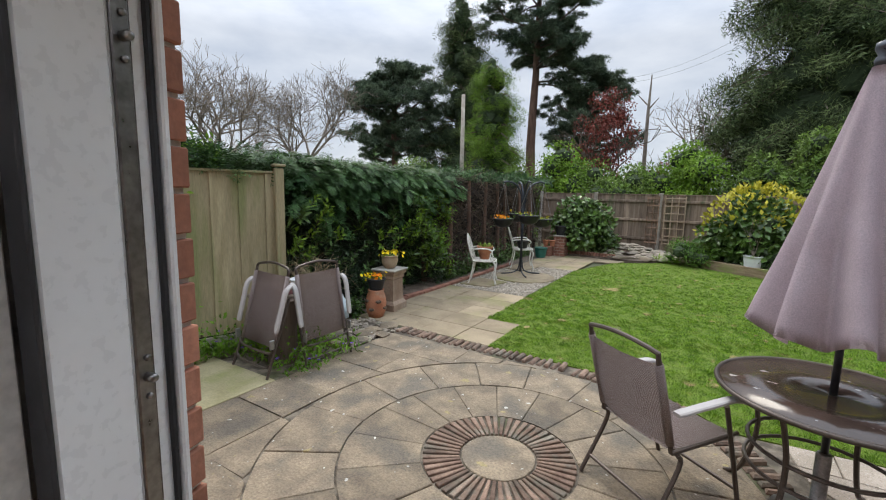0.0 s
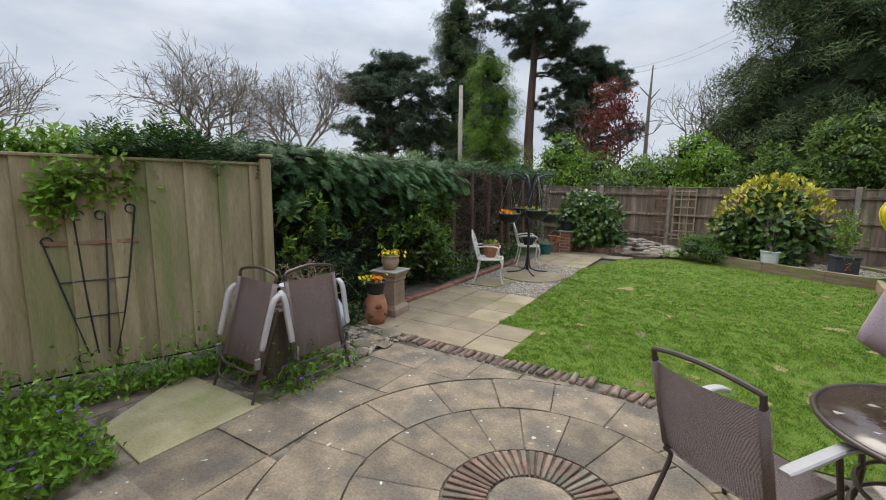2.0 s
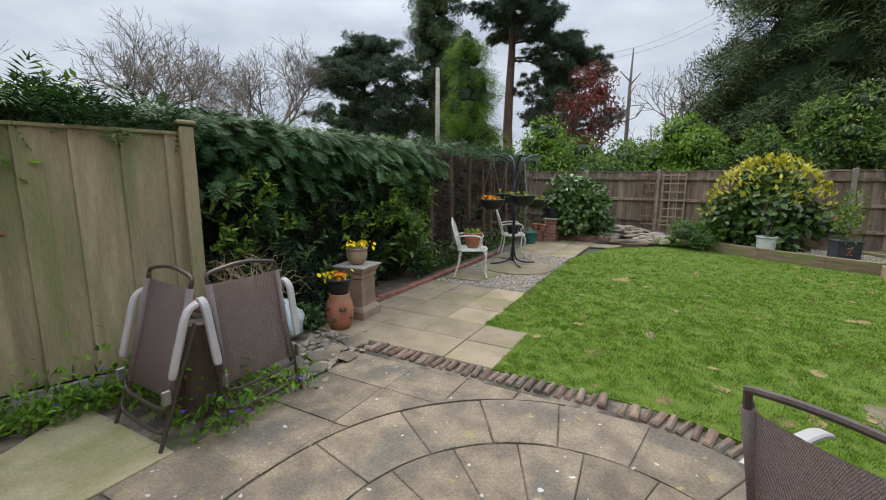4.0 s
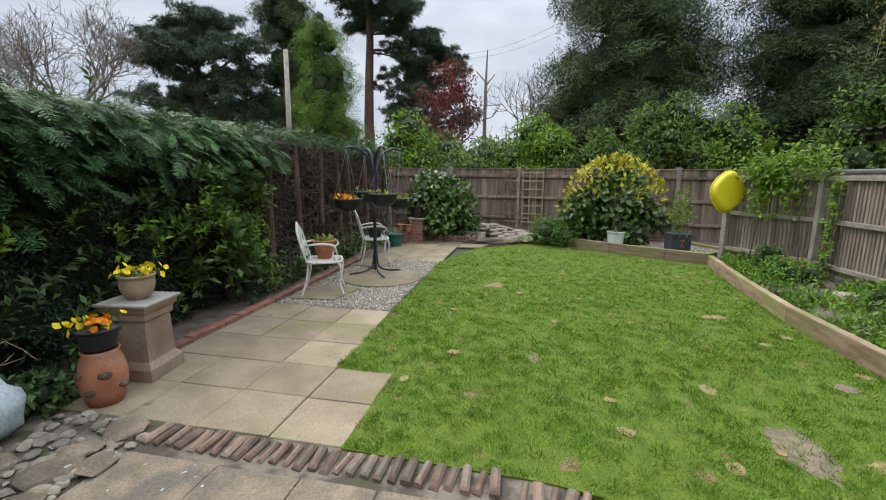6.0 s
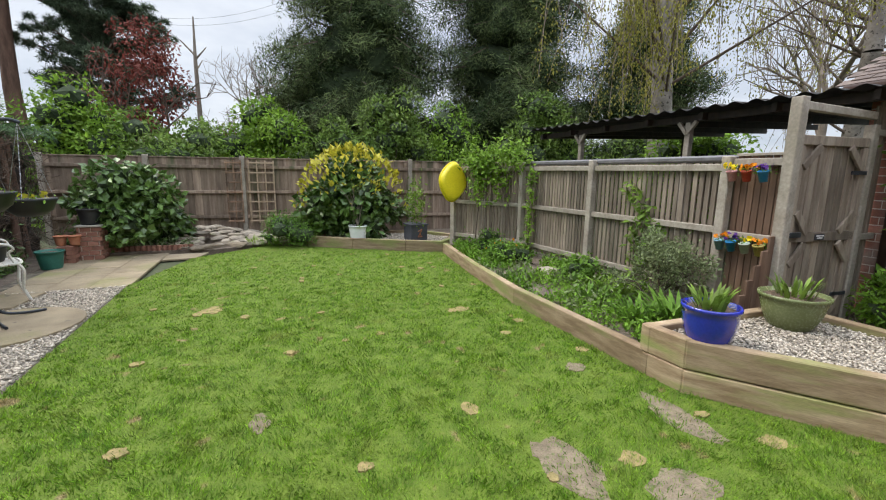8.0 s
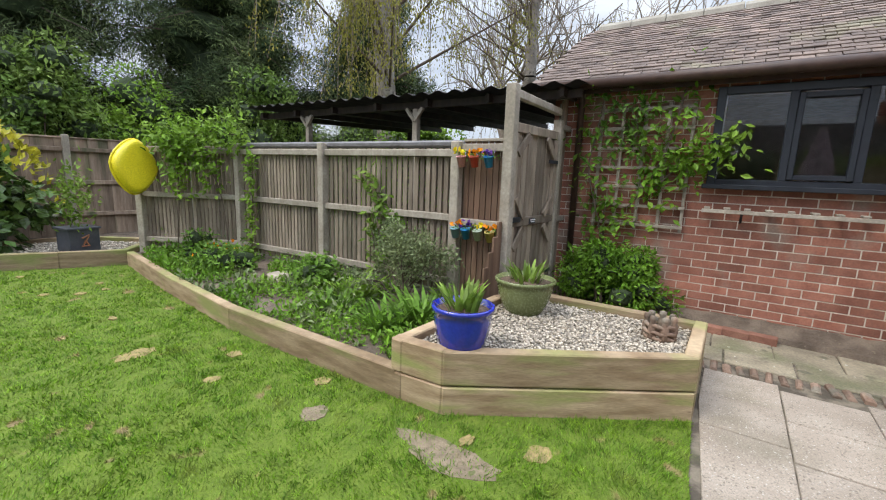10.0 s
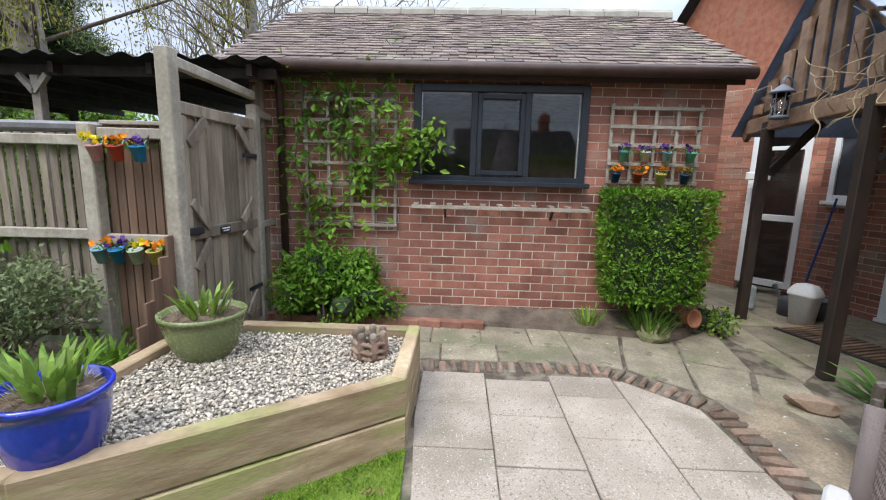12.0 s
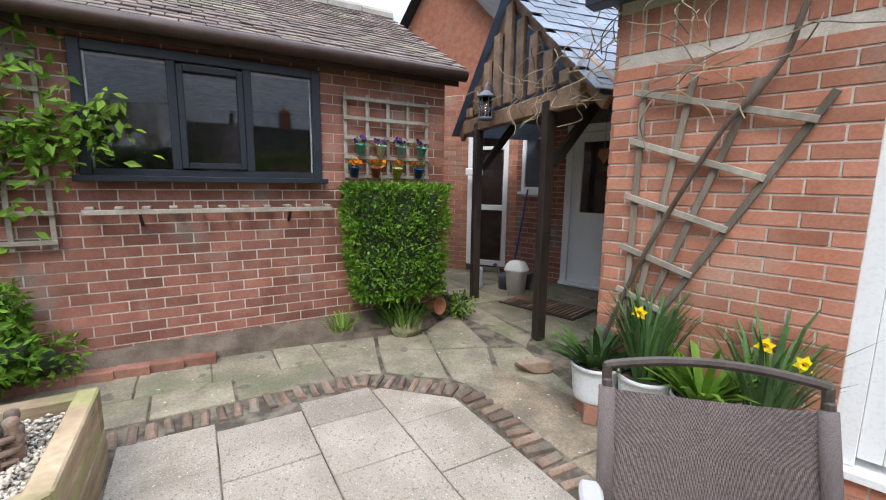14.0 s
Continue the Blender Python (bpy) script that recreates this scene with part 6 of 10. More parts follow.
# white cast-iron chairs
def iron_chair(at, rz, label):
    t = thing("iron_chair", at, label, "chair", rz, "white iron chairs")
    bm = bmesh.new()
    for i in range(-3, 4):
        tube(bm, [(i * 0.06, -0.19, 0.435), (i * 0.066, 0.2, 0.435)], 0.009, 6)
    tube(bm, curve_pts([(-0.21, -0.19, 0.43), (-0.23, 0.1, 0.43), (-0.15, 0.22, 0.43), (0.15, 0.22, 0.43), (0.23, 0.1, 0.43), (0.21, -0.19, 0.43), (-0.21, -0.19, 0.43)], 4), 0.016, 6)
    part("seat", bm, M["white_iron"], t)
    bm = bmesh.new()
    tube(bm, curve_pts([(-0.20, -0.19, 0.42), (-0.22, -0.25, 0.62), (-0.19, -0.30, 0.80), (-0.08, -0.32, 0.87), (0, -0.33, 0.92), (0.08, -0.32, 0.87), (0.19, -0.30, 0.80), (0.22, -0.25, 0.62), (0.20, -0.19, 0.42)], 5), 0.014, 6)
    for s in (-1, 1):
        for cx, cz, rr in ((0.09, 0.72, 0.07), (0.07, 0.56, 0.06), (0.13, 0.62, 0.045), (0.05, 0.83, 0.045)):
            tube(bm, [(s * (cx + rr * math.cos(k * math.tau / 10)), -0.19 - (cz + rr * math.sin(k * math.tau / 10) - 0.42) * 0.28, cz + rr * math.sin(k * math.tau / 10)) for k in range(11)], 0.009, 5)
    tube(bm, [(0, -0.19, 0.43), (0, -0.31, 0.86)], 0.010, 5)
    part("backrest", bm, M["white_iron"], t, "pierced scrollwork back")
    for s in (-1, 1):
        bm = bmesh.new()
        tube(bm, curve_pts([(s * 0.20, -0.25, 0.64), (s * 0.25, -0.05, 0.67), (s * 0.26, 0.12, 0.66), (s * 0.25, 0.17, 0.60), (s * 0.22, 0.13, 0.56), (s * 0.23, 0.16, 0.45)], 4), 0.013, 6)
        part("armrest", bm, M["white_iron"], t)
        bm = bmesh.new()
        tube(bm, curve_pts([(s * 0.19, 0.19, 0.43), (s * 0.22, 0.23, 0.34), (s * 0.19, 0.21, 0.15), (s * 0.21, 0.25, 0.0)], 5), [0.022] + [0.016] * 14 + [0.018], 6)
        part("front_leg", bm, M["white_iron"], t)
        bm = bmesh.new()
        tube(bm, curve_pts([(s * 0.18, -0.18, 0.43), (s * 0.19, -0.21, 0.2), (s * 0.21, -0.27, 0.0)], 5), 0.014, 6)
        part("back_leg", bm, M["white_iron"], t)
    return t


iron_chair((-3.06, 9.94, 0.032), -68, "white scrollwork iron chair holding a potted plant")
iron_chair((-3.12, 12.02, 0.032), -62, "white scrollwork iron chair beside the basket stand")
p1 = potted("plant_pot", (-3.06, 9.96, 0.476), 0.085, 0.15, 0.25, M["terracotta"], "terracotta pot of yellow-green shoots on a chair")
blades(p1, 0.2, 0.2, 60, 0.13, 8, "lime", 0.2)
p2 = potted("plant_pot", (-3.12, 12.04, 0.476), 0.10, 0.14, 0.18, M["black_plastic"], "black plastic pot standing on an iron chair")

# hanging basket stand
fb = thing("basket_stand", (-2.79, 11.15, 0.034), "black iron stand with four curved arms", "stand")
bm = bmesh.new()
tube(bm, [(0, 0, 0.05), (0, 0, 1.55)], 0.026, 10)
part("post", bm, M["iron"], fb, "", True)
for k in range(4):
    a = radians(38 + 90 * k)
    ca, sa = math.cos(a), math.sin(a)
    bm = bmesh.new()
    tube(bm, curve_pts([(0.03 * ca, 0.03 * sa, 1.30), (0.04 * ca, 0.04 * sa, 1.62), (0.14 * ca, 0.14 * sa, 1.86), (0.32 * ca, 0.32 * sa, 1.95), (0.44 * ca, 0.44 * sa, 1.93)], 5), 0.018, 8)
    part("arm", bm, M["iron"], fb)
    bm = bmesh.new()
    tube(bm, curve_pts([(0.02 * ca, 0.02 * sa, 0.32), (0.06 * ca, 0.06 * sa, 0.10), (0.2 * ca, 0.2 * sa, 0.03), (0.42 * ca, 0.42 * sa, 0.012)], 5), 0.014, 6)
    part("foot", bm, M["iron"], fb)
    hb_ = thing("hanging_basket", (-2.79 + 0.42 * ca, 11.15 + 0.42 * sa, 1.03 + (0.09 if k % 2 else 0.0)), ("black hanging basket of orange violas on chains", "black hanging basket of green seedlings on chains")[k != 2], "basket", 0, "hanging baskets")
    bm = bmesh.new()
    lathe(bm, [(0, 0), (0.11, 0.012), (0.18, 0.07), (0.21, 0.15), (0.222, 0.17), (0.222, 0.19), (0.205, 0.19), (0.195, 0.15), (0, 0.14)], 28)
    part("bowl", bm, M["black_plastic"], hb_, "", True)
    for j in range(3):
        b = a + j * math.tau / 3
        bm = bmesh.new()
        top = Vector((0.0, 0.0, 0.93 - (0.09 if k % 2 else 0.0)))
        end = Vector((0.21 * math.cos(b), 0.21 * math.sin(b), 0.18))
        for i in range(22):
            q0, q1 = end.lerp(top, i / 22), end.lerp(top, (i + 0.8) / 22)
            bar(bm, q0, q1, 0.008 if i % 2 else 0.003, 0.003 if i % 2 else 0.008)
        part("chain", bm, M["chain"], hb_, "bright chain")
    blossom(hb_, 0.16, 0.22, "orange" if k in (2,) else "yellow" if k == 1 else "yellow_leaf", 26 if k in (2,) else 6, 0.03, 20 + k, "fresh" if k != 2 else "mid")
bm = bmesh.new()
lathe(bm, [(0, 0), (0.62, 0), (0.62, 0.028), (0.60, 0.034), (0, 0.034)], 40)
o = tagged(part("stepping_circle", bm, M["buff_slab"]), "round buff stone laid in the gravel", "slab")
o.location = (-2.62, 10.95, 0.0)
bm = bmesh.new()
prism(bm, [(-3.35, 9.55), (-2.78, 9.6), (-2.68, 10.2), (-3.3, 10.25)], -0.02, 0.032, 0.005)
tagged(part("stepping_slab", bm, M["buff_slab"]), "buff slab under the white chair", "slab")
bm = bmesh.new()
prism(bm, [(-3.35, 11.65), (-2.85, 11.65), (-2.8, 12.3), (-3.35, 12.3)], -0.02, 0.032, 0.005)
tagged(part("stepping_slab", bm, M["buff_slab"]), "buff slab under the further chair", "slab")

# brick pillar with pots at the far end of the path
pil = thing("brick_pillar", (-3.03, 14.72, 0), "low square red brick pillar with a stone cap", "pillar")
bm = bmesh.new()
box(bm, (0, 0, 0.28), (0.28, 0.28, 0.56))
part("core", bm, M["mortar"], pil)
for r_ in range(7):
    for k in range(4):
        a = k * math.pi / 2
        for s_ in (-0.075, 0.075):
            bm = bmesh.new()
            m = pose(0, 0, 0.04 + r_ * 0.08, 0, 0, math.degrees(a) + (0 if r_ % 2 else 0))
            box(bm, (s_ + (0.03 if r_ % 2 else -0.03), 0.145, 0), (0.14, 0.02, 0.068), 0, 0.003, m)
            part("brick", bm, M["edge_brick"], pil)
bm = bmesh.new()
box(bm, (0, 0, 0.575), (0.36, 0.36, 0.03), 0, 0.006)
part("cap", bm, M["concrete"], pil, "pale stone cap")
potted("plant_pot", (-3.03, 14.72, 0.592), 0.13, 0.17, 0.27, M["black_plastic"], "large black plastic pot on the brick pillar")
tp = thing("brick_stack", (-3.30, 14.45, 0), "small stack of loose red bricks", "bricks")
for r_ in range(4):
    for s_ in (-0.06, 0.06):
        bm = bmesh.new()
        box(bm, (s_, 0, 0.036 + r_ * 0.07), (0.105, 0.22, 0.065), random.uniform(-6, 6), 0.004)
        part("brick", bm, M["edge_brick"], tp)
potted("plant_pot", (-3.38, 14.47, 0.285), 0.06, 0.085, 0.16, M["terracotta"], "small terracotta pot on loose bricks")
potted("plant_pot", (-3.19, 14.45, 0.285), 0.06, 0.085, 0.16, M["terracotta"], "small terracotta pot beside its twin")
potted("plant_pot", (-3.36, 14.0, 0.0), 0.13, 0.17, 0.28, M["green_plastic"], "sea-green plastic pot at the path's end")

# ---------- rockery ----------
rng = np.random.default_rng(131)


def stone(name, at, s, label, mat_="rock", seed=0, group=""):
    r = np.random.default_rng(seed)
    bm = bmesh.new()
    bmesh.ops.create_icosphere(bm, subdivisions=2, radius=1)
    k = [Vector(unit(r.normal(size=3))) for _ in range(9)]
    lim = r.uniform(0.55, 0.9, 9)
    for v in bm.verts:
        for q, l in zip(k, lim):
            dd = v.co.dot(q) - l
            if dd > 0:
                v.co -= q * dd
        v.co = Vector((v.co.x * s[0], v.co.y * s[1], v.co.z * s[2]))
    o = part(name, bm, M[mat_])
    o.matrix_world = pose(at[0], at[1], at[2], 0, 0, r.uniform(0, 360))
    return tagged(o, label, "stone", group)


for i in range(130):
    x, y = rng.uniform(-2.2, 0.3), rng.uniform(15.15, 16.3)
    z = 0.05 + 0.26 * math.exp(-((x + 1.4) / 0.9) ** 2 - ((y - 15.95) / 0.45) ** 2)
    s_ = rng.uniform(0.04, 0.13)
    stone("rock", (x, y, z + s_ * 0.2), (s_ * 1.6, s_ * 1.2, s_ * 0.5), "grey-brown angular rockery stone", seed=200 + i, group="rockery stones")
for i, (x, y, w) in enumerate(((-1.35, 14.95, 0.34), (-0.85, 15.1, 0.30), (-0.35, 15.45, 0.26), (-1.0, 15.35, 0.4), (-1.7, 15.2, 0.36), (0.2, 15.2, 0.2))):
    stone("flat_rock", (x, y, 0.07), (w, w * 0.6, 0.06), "flat stone step at the rockery edge", "riven", 300 + i, "rockery stones")
lr = thing("log_edging", (-2.9, 14.98, 0), "short row of upright log edging by the rockery", "edging")
for i in range(16):
    bm = bmesh.new()
    tube(bm, [(i * 0.085, 0.03 * math.sin(i * 0.4), -0.04), (i * 0.085, 0.03 * math.sin(i * 0.4), 0.14)], 0.042, 8)
    part("log", bm, M["edge_brick"], lr)
n = 900
q = np.stack([rng.uniform(-3.0, -1.6, n), rng.uniform(15.02, 15.35, n), 0.06 + rng.exponential(0.05, n)], 1)
v, f = scatter(*LEAF, q, unit(rand_dirs(n, rng) + (0, 0, 0.5)), unit(rand_dirs(n, rng) * 0.5 + (0, 0, 1)), rng.uniform(0.04, 0.08, n))
tagged(mesh_np("ground_cover", v, f, M["grey_leaf"]), "grey-green ground cover beside the rockery", "plant", kind="stuff")
for i, (x, y) in enumerate(((-0.1, 15.05), (-0.55, 15.15), (-0.9, 16.1))):
    g = thing("grass_tuft", (x, y, 0.05), "tuft of fresh green strap leaves among the rocks", "plant")
    blades(g, 0, 0.15, 50, 0.22, 140 + i, "lime", 0.06, 0.9)

# trellis pieces on the far fence
def trellis(name, at, rz, w, h, nx, nz, label, mat_="grey_rail", t_=0.02, bw=0.03):
    t = thing(name, at, label, "trellis", rz)
    for i in range(nx):
        bm = bmesh.new()
        box(bm, (-w / 2 + w * i / (nx - 1), 0, h / 2), (bw, t_, h), 0, 0.002)
        part("upright", bm, M[mat_], t)
    for j in range(nz):
        bm = bmesh.new()
        box(bm, (0, -t_, h * (0.04 + 0.92 * j / (nz - 1))), (w + 0.04, t_ * 0.9, bw), 0, 0.002)
        part("slat", bm, M[mat_], t)
    return t


fa = math.degrees(math.atan2(FD.y, FD.x))
a = F0 + FD * -0.19 + Vector((0, -0.05, 0))
trellis("trellis", (a.x, a.y - 0.04, 0.35), fa, 0.30, 1.4, 3, 7, "narrow weathered trellis on the dark fence", "truss", 0.02, 0.03)
a = F0 + FD * 0.38
trellis("trellis", (a.x, a.y - 0.09, 0.35), fa, 0.52, 1.4, 4, 7, "pale weathered trellis on the dark fence", "stoneware", 0.02, 0.03)

# yellow plastic shell hanging on the fence
bo = thing("sandpit_shell", (3.03, 13.30, 1.36), "yellow plastic shell hung on a fence post", "toy", 12)
bo.rotation_euler = (radians(-6), radians(10), radians(12))
bm = bmesh.new()
bmesh.ops.create_uvsphere(bm, u_segments=28, v_segments=14, radius=1)
for v in bm.verts:
    taper = 1 - 0.35 * abs(v.co.z) ** 1.5
    y = v.co.y
    v.co = Vector((v.co.x * 0.30 * taper, (-0.10 if y < -0.45 else y * 0.22) if y < 0 else y * 0.03, v.co.z * 0.37))
part("shell", bm, M["yellow_plastic"], bo, "", True)
bm = bmesh.new()
tube(bm, [(0.305 * math.cos(k * math.tau / 28) * (1 - 0.3 * abs(math.sin(k * math.tau / 28)) ** 1.5), 0.0, 0.375 * math.sin(k * math.tau / 28)) for k in range(29)], 0.014, 6)
part("rim", bm, M["yellow_plastic"], bo, "", True)

# pots in the corner planter
wp = potted("white_pot", (1.44, 14.42, 0.16), 0.15, 0.18, 0.30, M["white_pot"], "white ceramic pot with a bare young shrub", lip=0.008)
rg = np.random.default_rng(150)
segs, tips = [], []
for k in range(5):
    grow(Vector((0, 0, 0.27)), Vector((rg.normal(0, .25), rg.normal(0, .25), 1)).normalized(), 0.42, 0.012, 2, rg, segs, tips, 2, 0.5, 0.25, 0.08)
segs_mesh("stems", segs, M["twig"], wp, 5)
tp_ = np.array(tips)
n = len(tp_) * 3
q = np.repeat(tp_, 3, 0) + rg.normal(0, 0.04, (n, 3))
v, f = scatter(*LEAF, q, unit(rand_dirs(n, rg) + (0, 0, 0.4)), rand_dirs(n, rg), rg.uniform(0.03, 0.06, n))
mesh_np("leaves", v, f, M["lime"], wp)
dp = thing("square_planter", (2.55, 14.05, 0.16), "square dark slate planter with a leafy climber", "planter", 8)
bm = bmesh.new()
box(bm, (0, 0, 0.16), (0.36, 0.36, 0.32), 0, 0.01)
box(bm, (0, 0, 0.33), (0.40, 0.40, 0.03), 0, 0.006)
part("pot", bm, M["slate_pot"], dp)
bm = bmesh.new()
for a_, b_ in (((-.03, .10), (.0, .17)), ((.03, .10), (.0, .17)), ((-.04, .20), (.05, .24)), ((-.05, .09), (.05, .09)), ((-.02, .12), (.04, .22))):
    bar(bm, (a_[0], -0.186, a_[1]), (b_[0], -0.186, b_[1]), 0.03, 0.012)
part("emblem", bm, M["rust"], dp, "rust-brown raised emblem")
q = rg.normal(size=(420, 3)) * (0.10, 0.10, 0.22) + (0, 0, 0.72)
v, f = scatter(*LEAF, q, unit(rand_dirs(420, rg) + (0, 0, -0.1)), unit(rand_dirs(420, rg) + (0, -0.5, 0.6)), rg.uniform(0.06, 0.10, 420))
mesh_np("leaves", v, f, M["lime"], dp)

# ---------- raised planter contents ----------
bp = potted("blue_pot", (2.655, 7.76, 0.335), 0.12, 0.178, 0.30, M["blue_glaze"], "glossy cobalt blue pot with fresh shoots", 0.015, 0.014)
blades(bp, 0.25, 0.2, 46, 0.20, 31, "lime", 0.13, 0.55)
blades(bp, 0.26, 0.3, 60, 0.07, 32, "straw", 0.08, 1.6, "dry_stalks")
gp2 = potted("green_pot", (3.63, 7.78, 0.335), 0.14, 0.225, 0.28, M["green_glaze"], "olive green glazed pot with fresh shoots", 0.015, 0.014)
blades(gp2, 0.24, 0.22, 50, 0.20, 33, "lime", 0.12, 0.55)
blades(gp2, 0.24, 0.34, 60, 0.07, 34, "straw", 0.08, 1.6, "dry_stalks")
orn = thing("clay_ornament", (3.70, 6.80, 0.338), "terracotta ring of small figures on the planter gravel", "ornament")
for k in range(7):
    a = k * math.tau / 7
    bm = bmesh.new()
    lathe(bm, [(0, 0), (0.030, 0.0), (0.026, 0.05), (0.030, 0.10), (0.016, 0.125), (0.024, 0.145), (0.022, 0.168), (0, 0.178)], 10, (0.085 * math.cos(a), 0.085 * math.sin(a), 0))
    part("pillar", bm, M["old_brick"], orn, "", True)
for z_, r_ in ((0.105, 0.095), (0.02, 0.095), (0.06, 0.10)):
    bm = bmesh.new()
    tube(bm, [(r_ * math.cos(i * math.tau / 28), r_ * math.sin(i * math.tau / 28), z_ + 0.006 * math.sin(i * math.pi / 2)) for i in range(29)], 0.014, 6)
    part("ring", bm, M["old_brick"], orn, "", True)
# flat stone and stepped offcut boards by the gate
stone("bed_stone", (3.45, 10.7, 0.16), (0.30, 0.18, 0.06), "flat grey stone in the flower bed", seed=401)
st = thing("stepped_boards", (3.62, 8.12, 0.0), "stepped row of brown board offcuts by the gate", "boards")
for i in range(6):
    h_ = 0.34 + 0.13 * i
    bm = bmesh.new()
    box(bm, (i * 0.085, 0.10 + 0.004 * i, h_ / 2), (0.08, 0.02, h_), 0, 0.003)
    part("board", bm, M["brown_slat"], st)


# ---------- small tin pots on fence and wall ----------
def tin_pot(at, rz, colour, petals, seed, label, h=0.095):
    t = thing("tin_pot", at, label, "pot", rz, "tin flower pots")
    bm = bmesh.new()
    m = pose(0, 0, 0, 14, 0, 0)
    lathe(bm, [(0, 0), (0.032, 0), (0.046, h), (0.049, h), (0.049, h + 0.006), (0.043, h + 0.006), (0.040, h - 0.01), (0, h - 0.012)], 18)
    bm.transform(m)
    part("pot", bm, POTC[colour], t, "", True)
    blossom(t, h - 0.01, 0.075, petals, 12, 0.022, seed, "mid", (0.025, 0.04), 0.055, 30)
    bm = bmesh.new()
    tube(bm, curve_pts([(0, 0.03, h), (0, 0.07, h + 0.05), (0, 0.085, h)], 4), 0.004, 5)
    part("hook", bm, M["chain"], t)


for k, (y, c_, pet) in enumerate(((8.66, "pink", "yellow"), (8.52, "red", "orange"), (8.37, "blue", "violet"))):
    tin_pot((4.02, y, 1.48), -90, c_, pet, 500 + k, {"violet": "small blue tin pot of violet pansies on the fence", "yellow": "small pink tin pot of yellow pansies on the fence", "orange": "small red tin pot of orange pansies on the fence"}[pet])
for k, (y, c_, pet) in enumerate(((8.70, "sky", "orange"), (8.58, "blue", "violet"), (8.45, "pale", "yellow"), (8.32, "cream", "orange"))):
    tin_pot((4.02, y, 0.80), -90, c_, pet, 520 + k, "small %s tin pot of %s pansies on the rail" % ({"sky": "light blue", "blue": "blue", "pale": "pale green", "cream": "cream"}[c_], pet))

# ---------- garage details ----------
win = structure(new("window_1"), "dark grey three-light garage window", "window")
bm = bmesh.new()
for y0, y1, z0, z1 in ((W0 - 0.02, W0 + 0.05, WZ0, WZ1 + 0.05), (W1 - 0.05, W1 + 0.02, WZ0, WZ1 + 0.05), (W0 + 0.05, W1 - 0.05, WZ1 - 0.02, WZ1 + 0.05), (W0 + 0.05, W1 - 0.05, WZ0, WZ0 + 0.05), (5.64, 5.70, WZ0 + 0.05, WZ1 - 0.02), (6.14, 6.20, WZ0 + 0.05, WZ1 - 0.02)):
    box(bm, (GX - 0.004, (y0 + y1) / 2, (z0 + z1) / 2), (0.06, y1 - y0, z1 - z0), 0, 0.004)
part("window_frame", bm, M["black_paint"], win)
bm = bmesh.new()
for y0, y1, z0, z1 in ((5.70, 5.745, 1.46, 2.20), (6.095, 6.14, 1.46, 2.20), (5.745, 6.095, 2.155, 2.20), (5.745, 6.095, 1.46, 1.505)):
    box(bm, (GX - 0.022, (y0 + y1) / 2, (z0 + z1) / 2), (0.05, y1 - y0, z1 - z0), 0, 0.004)
part("casement", bm, M["black_paint"], win)
for y0, y1 in ((W0 + 0.05, 5.64), (5.745, 6.095), (6.20, W1 - 0.05)):
    bm = bmesh.new()
    box(bm, (GX + 0.004, (y0 + y1) / 2, 1.83), (0.006, y1 - y0, 0.80))
    part("pane", bm, M["glass"], win)
bm = bmesh.new()
box(bm, (GX - 0.05, (W0 + W1) / 2, WZ0 - 0.02), (0.14, W1 - W0 + 0.10, 0.045), 0, 0.006)
part("window_sill", bm, M["black_paint"], win)
bm = bmesh.new()
for y in (W0 + 0.055, W1 - 0.055):
    box(bm, (GX + 0.018, y, 1.83), (0.012, 0.012, 0.78))
part("inner_bead", bm, M["upvc"], win, "white inner bead")
# dim shed clutter behind the glass
bm = bmesh.new()
box(bm, (GX + 0.5, 5.95, 1.28), (0.4, 1.7, 0.04))
tagged(part("workbench", bm, M["interior"]), "pale workbench top inside the garage", "bench")
bm = bmesh.new()
box(bm, (GX + 1.8, 6.1, 2.40), (3.3, 4.2, 0.02))
structure(part("ceiling", bm, M["old_wood"]), "boarded garage ceiling", "ceiling")
pl = thing("pallet_shelf", (GX, 5.90, 1.15), "grey weathered slatted shelf below the window", "shelf")
bm = bmesh.new()
box(bm, (-0.13, 0, 0.0), (0.02, 1.68, 0.035), 0, 0.003)
part("front_bar", bm, M["grey_rail"], pl)
for i in range(11):
    bm = bmesh.new()
    box(bm, (-0.065, -0.80 + i * 0.16, 0.028), (0.15, 0.05, 0.016), random.uniform(-4, 4), 0.002)
    part("slat", bm, M["grey_rail"], pl)
for y in (-0.5, 0.52):
    bm = bmesh.new()
    bar(bm, (-0.11, y, -0.01), (0, y, -0.10), 0.02, 0.02)
    part("bracket", bm, M["iron"], pl)
t1 = trellis("trellis", (GX - 0.035, 7.34, 0.90), -90, 0.86, 1.28, 5, 7, "grey trellis on the garage wall behind a climber")
t2 = trellis("trellis", (GX - 0.035, 4.50, 1.05), -90, 0.80, 1.09, 5, 7, "grey trellis on the garage wall above a clipped bush")
for k, (y, c_) in enumerate(((4.79, "teal"), (4.60, "pale"), (4.40, "sky"), (4.19, "teal"))):
    tin_pot((GX - 0.10, y, 1.62), -90, c_, "violet", 540 + k, "small %s tin pot of violet pansies on the trellis" % {"teal": "green", "pale": "pale grey", "sky": "light blue"}[c_], 0.085)
for k, (y, c_) in enumerate(((4.85, "navy"), (4.65, "red"), (4.44, "cream"), (4.22, "navy"))):
    tin_pot((GX - 0.10, y, 1.425), -90, c_, "orange", 560 + k, "small %s tin pot of orange pansies on the trellis" % {"navy": "dark blue", "red": "red", "cream": "cream"}[c_], 0.085)
gut = thing("gutter", (GX - 0.22, 6.1, 2.38), "dark brown half-round gutter and downpipe", "gutter")
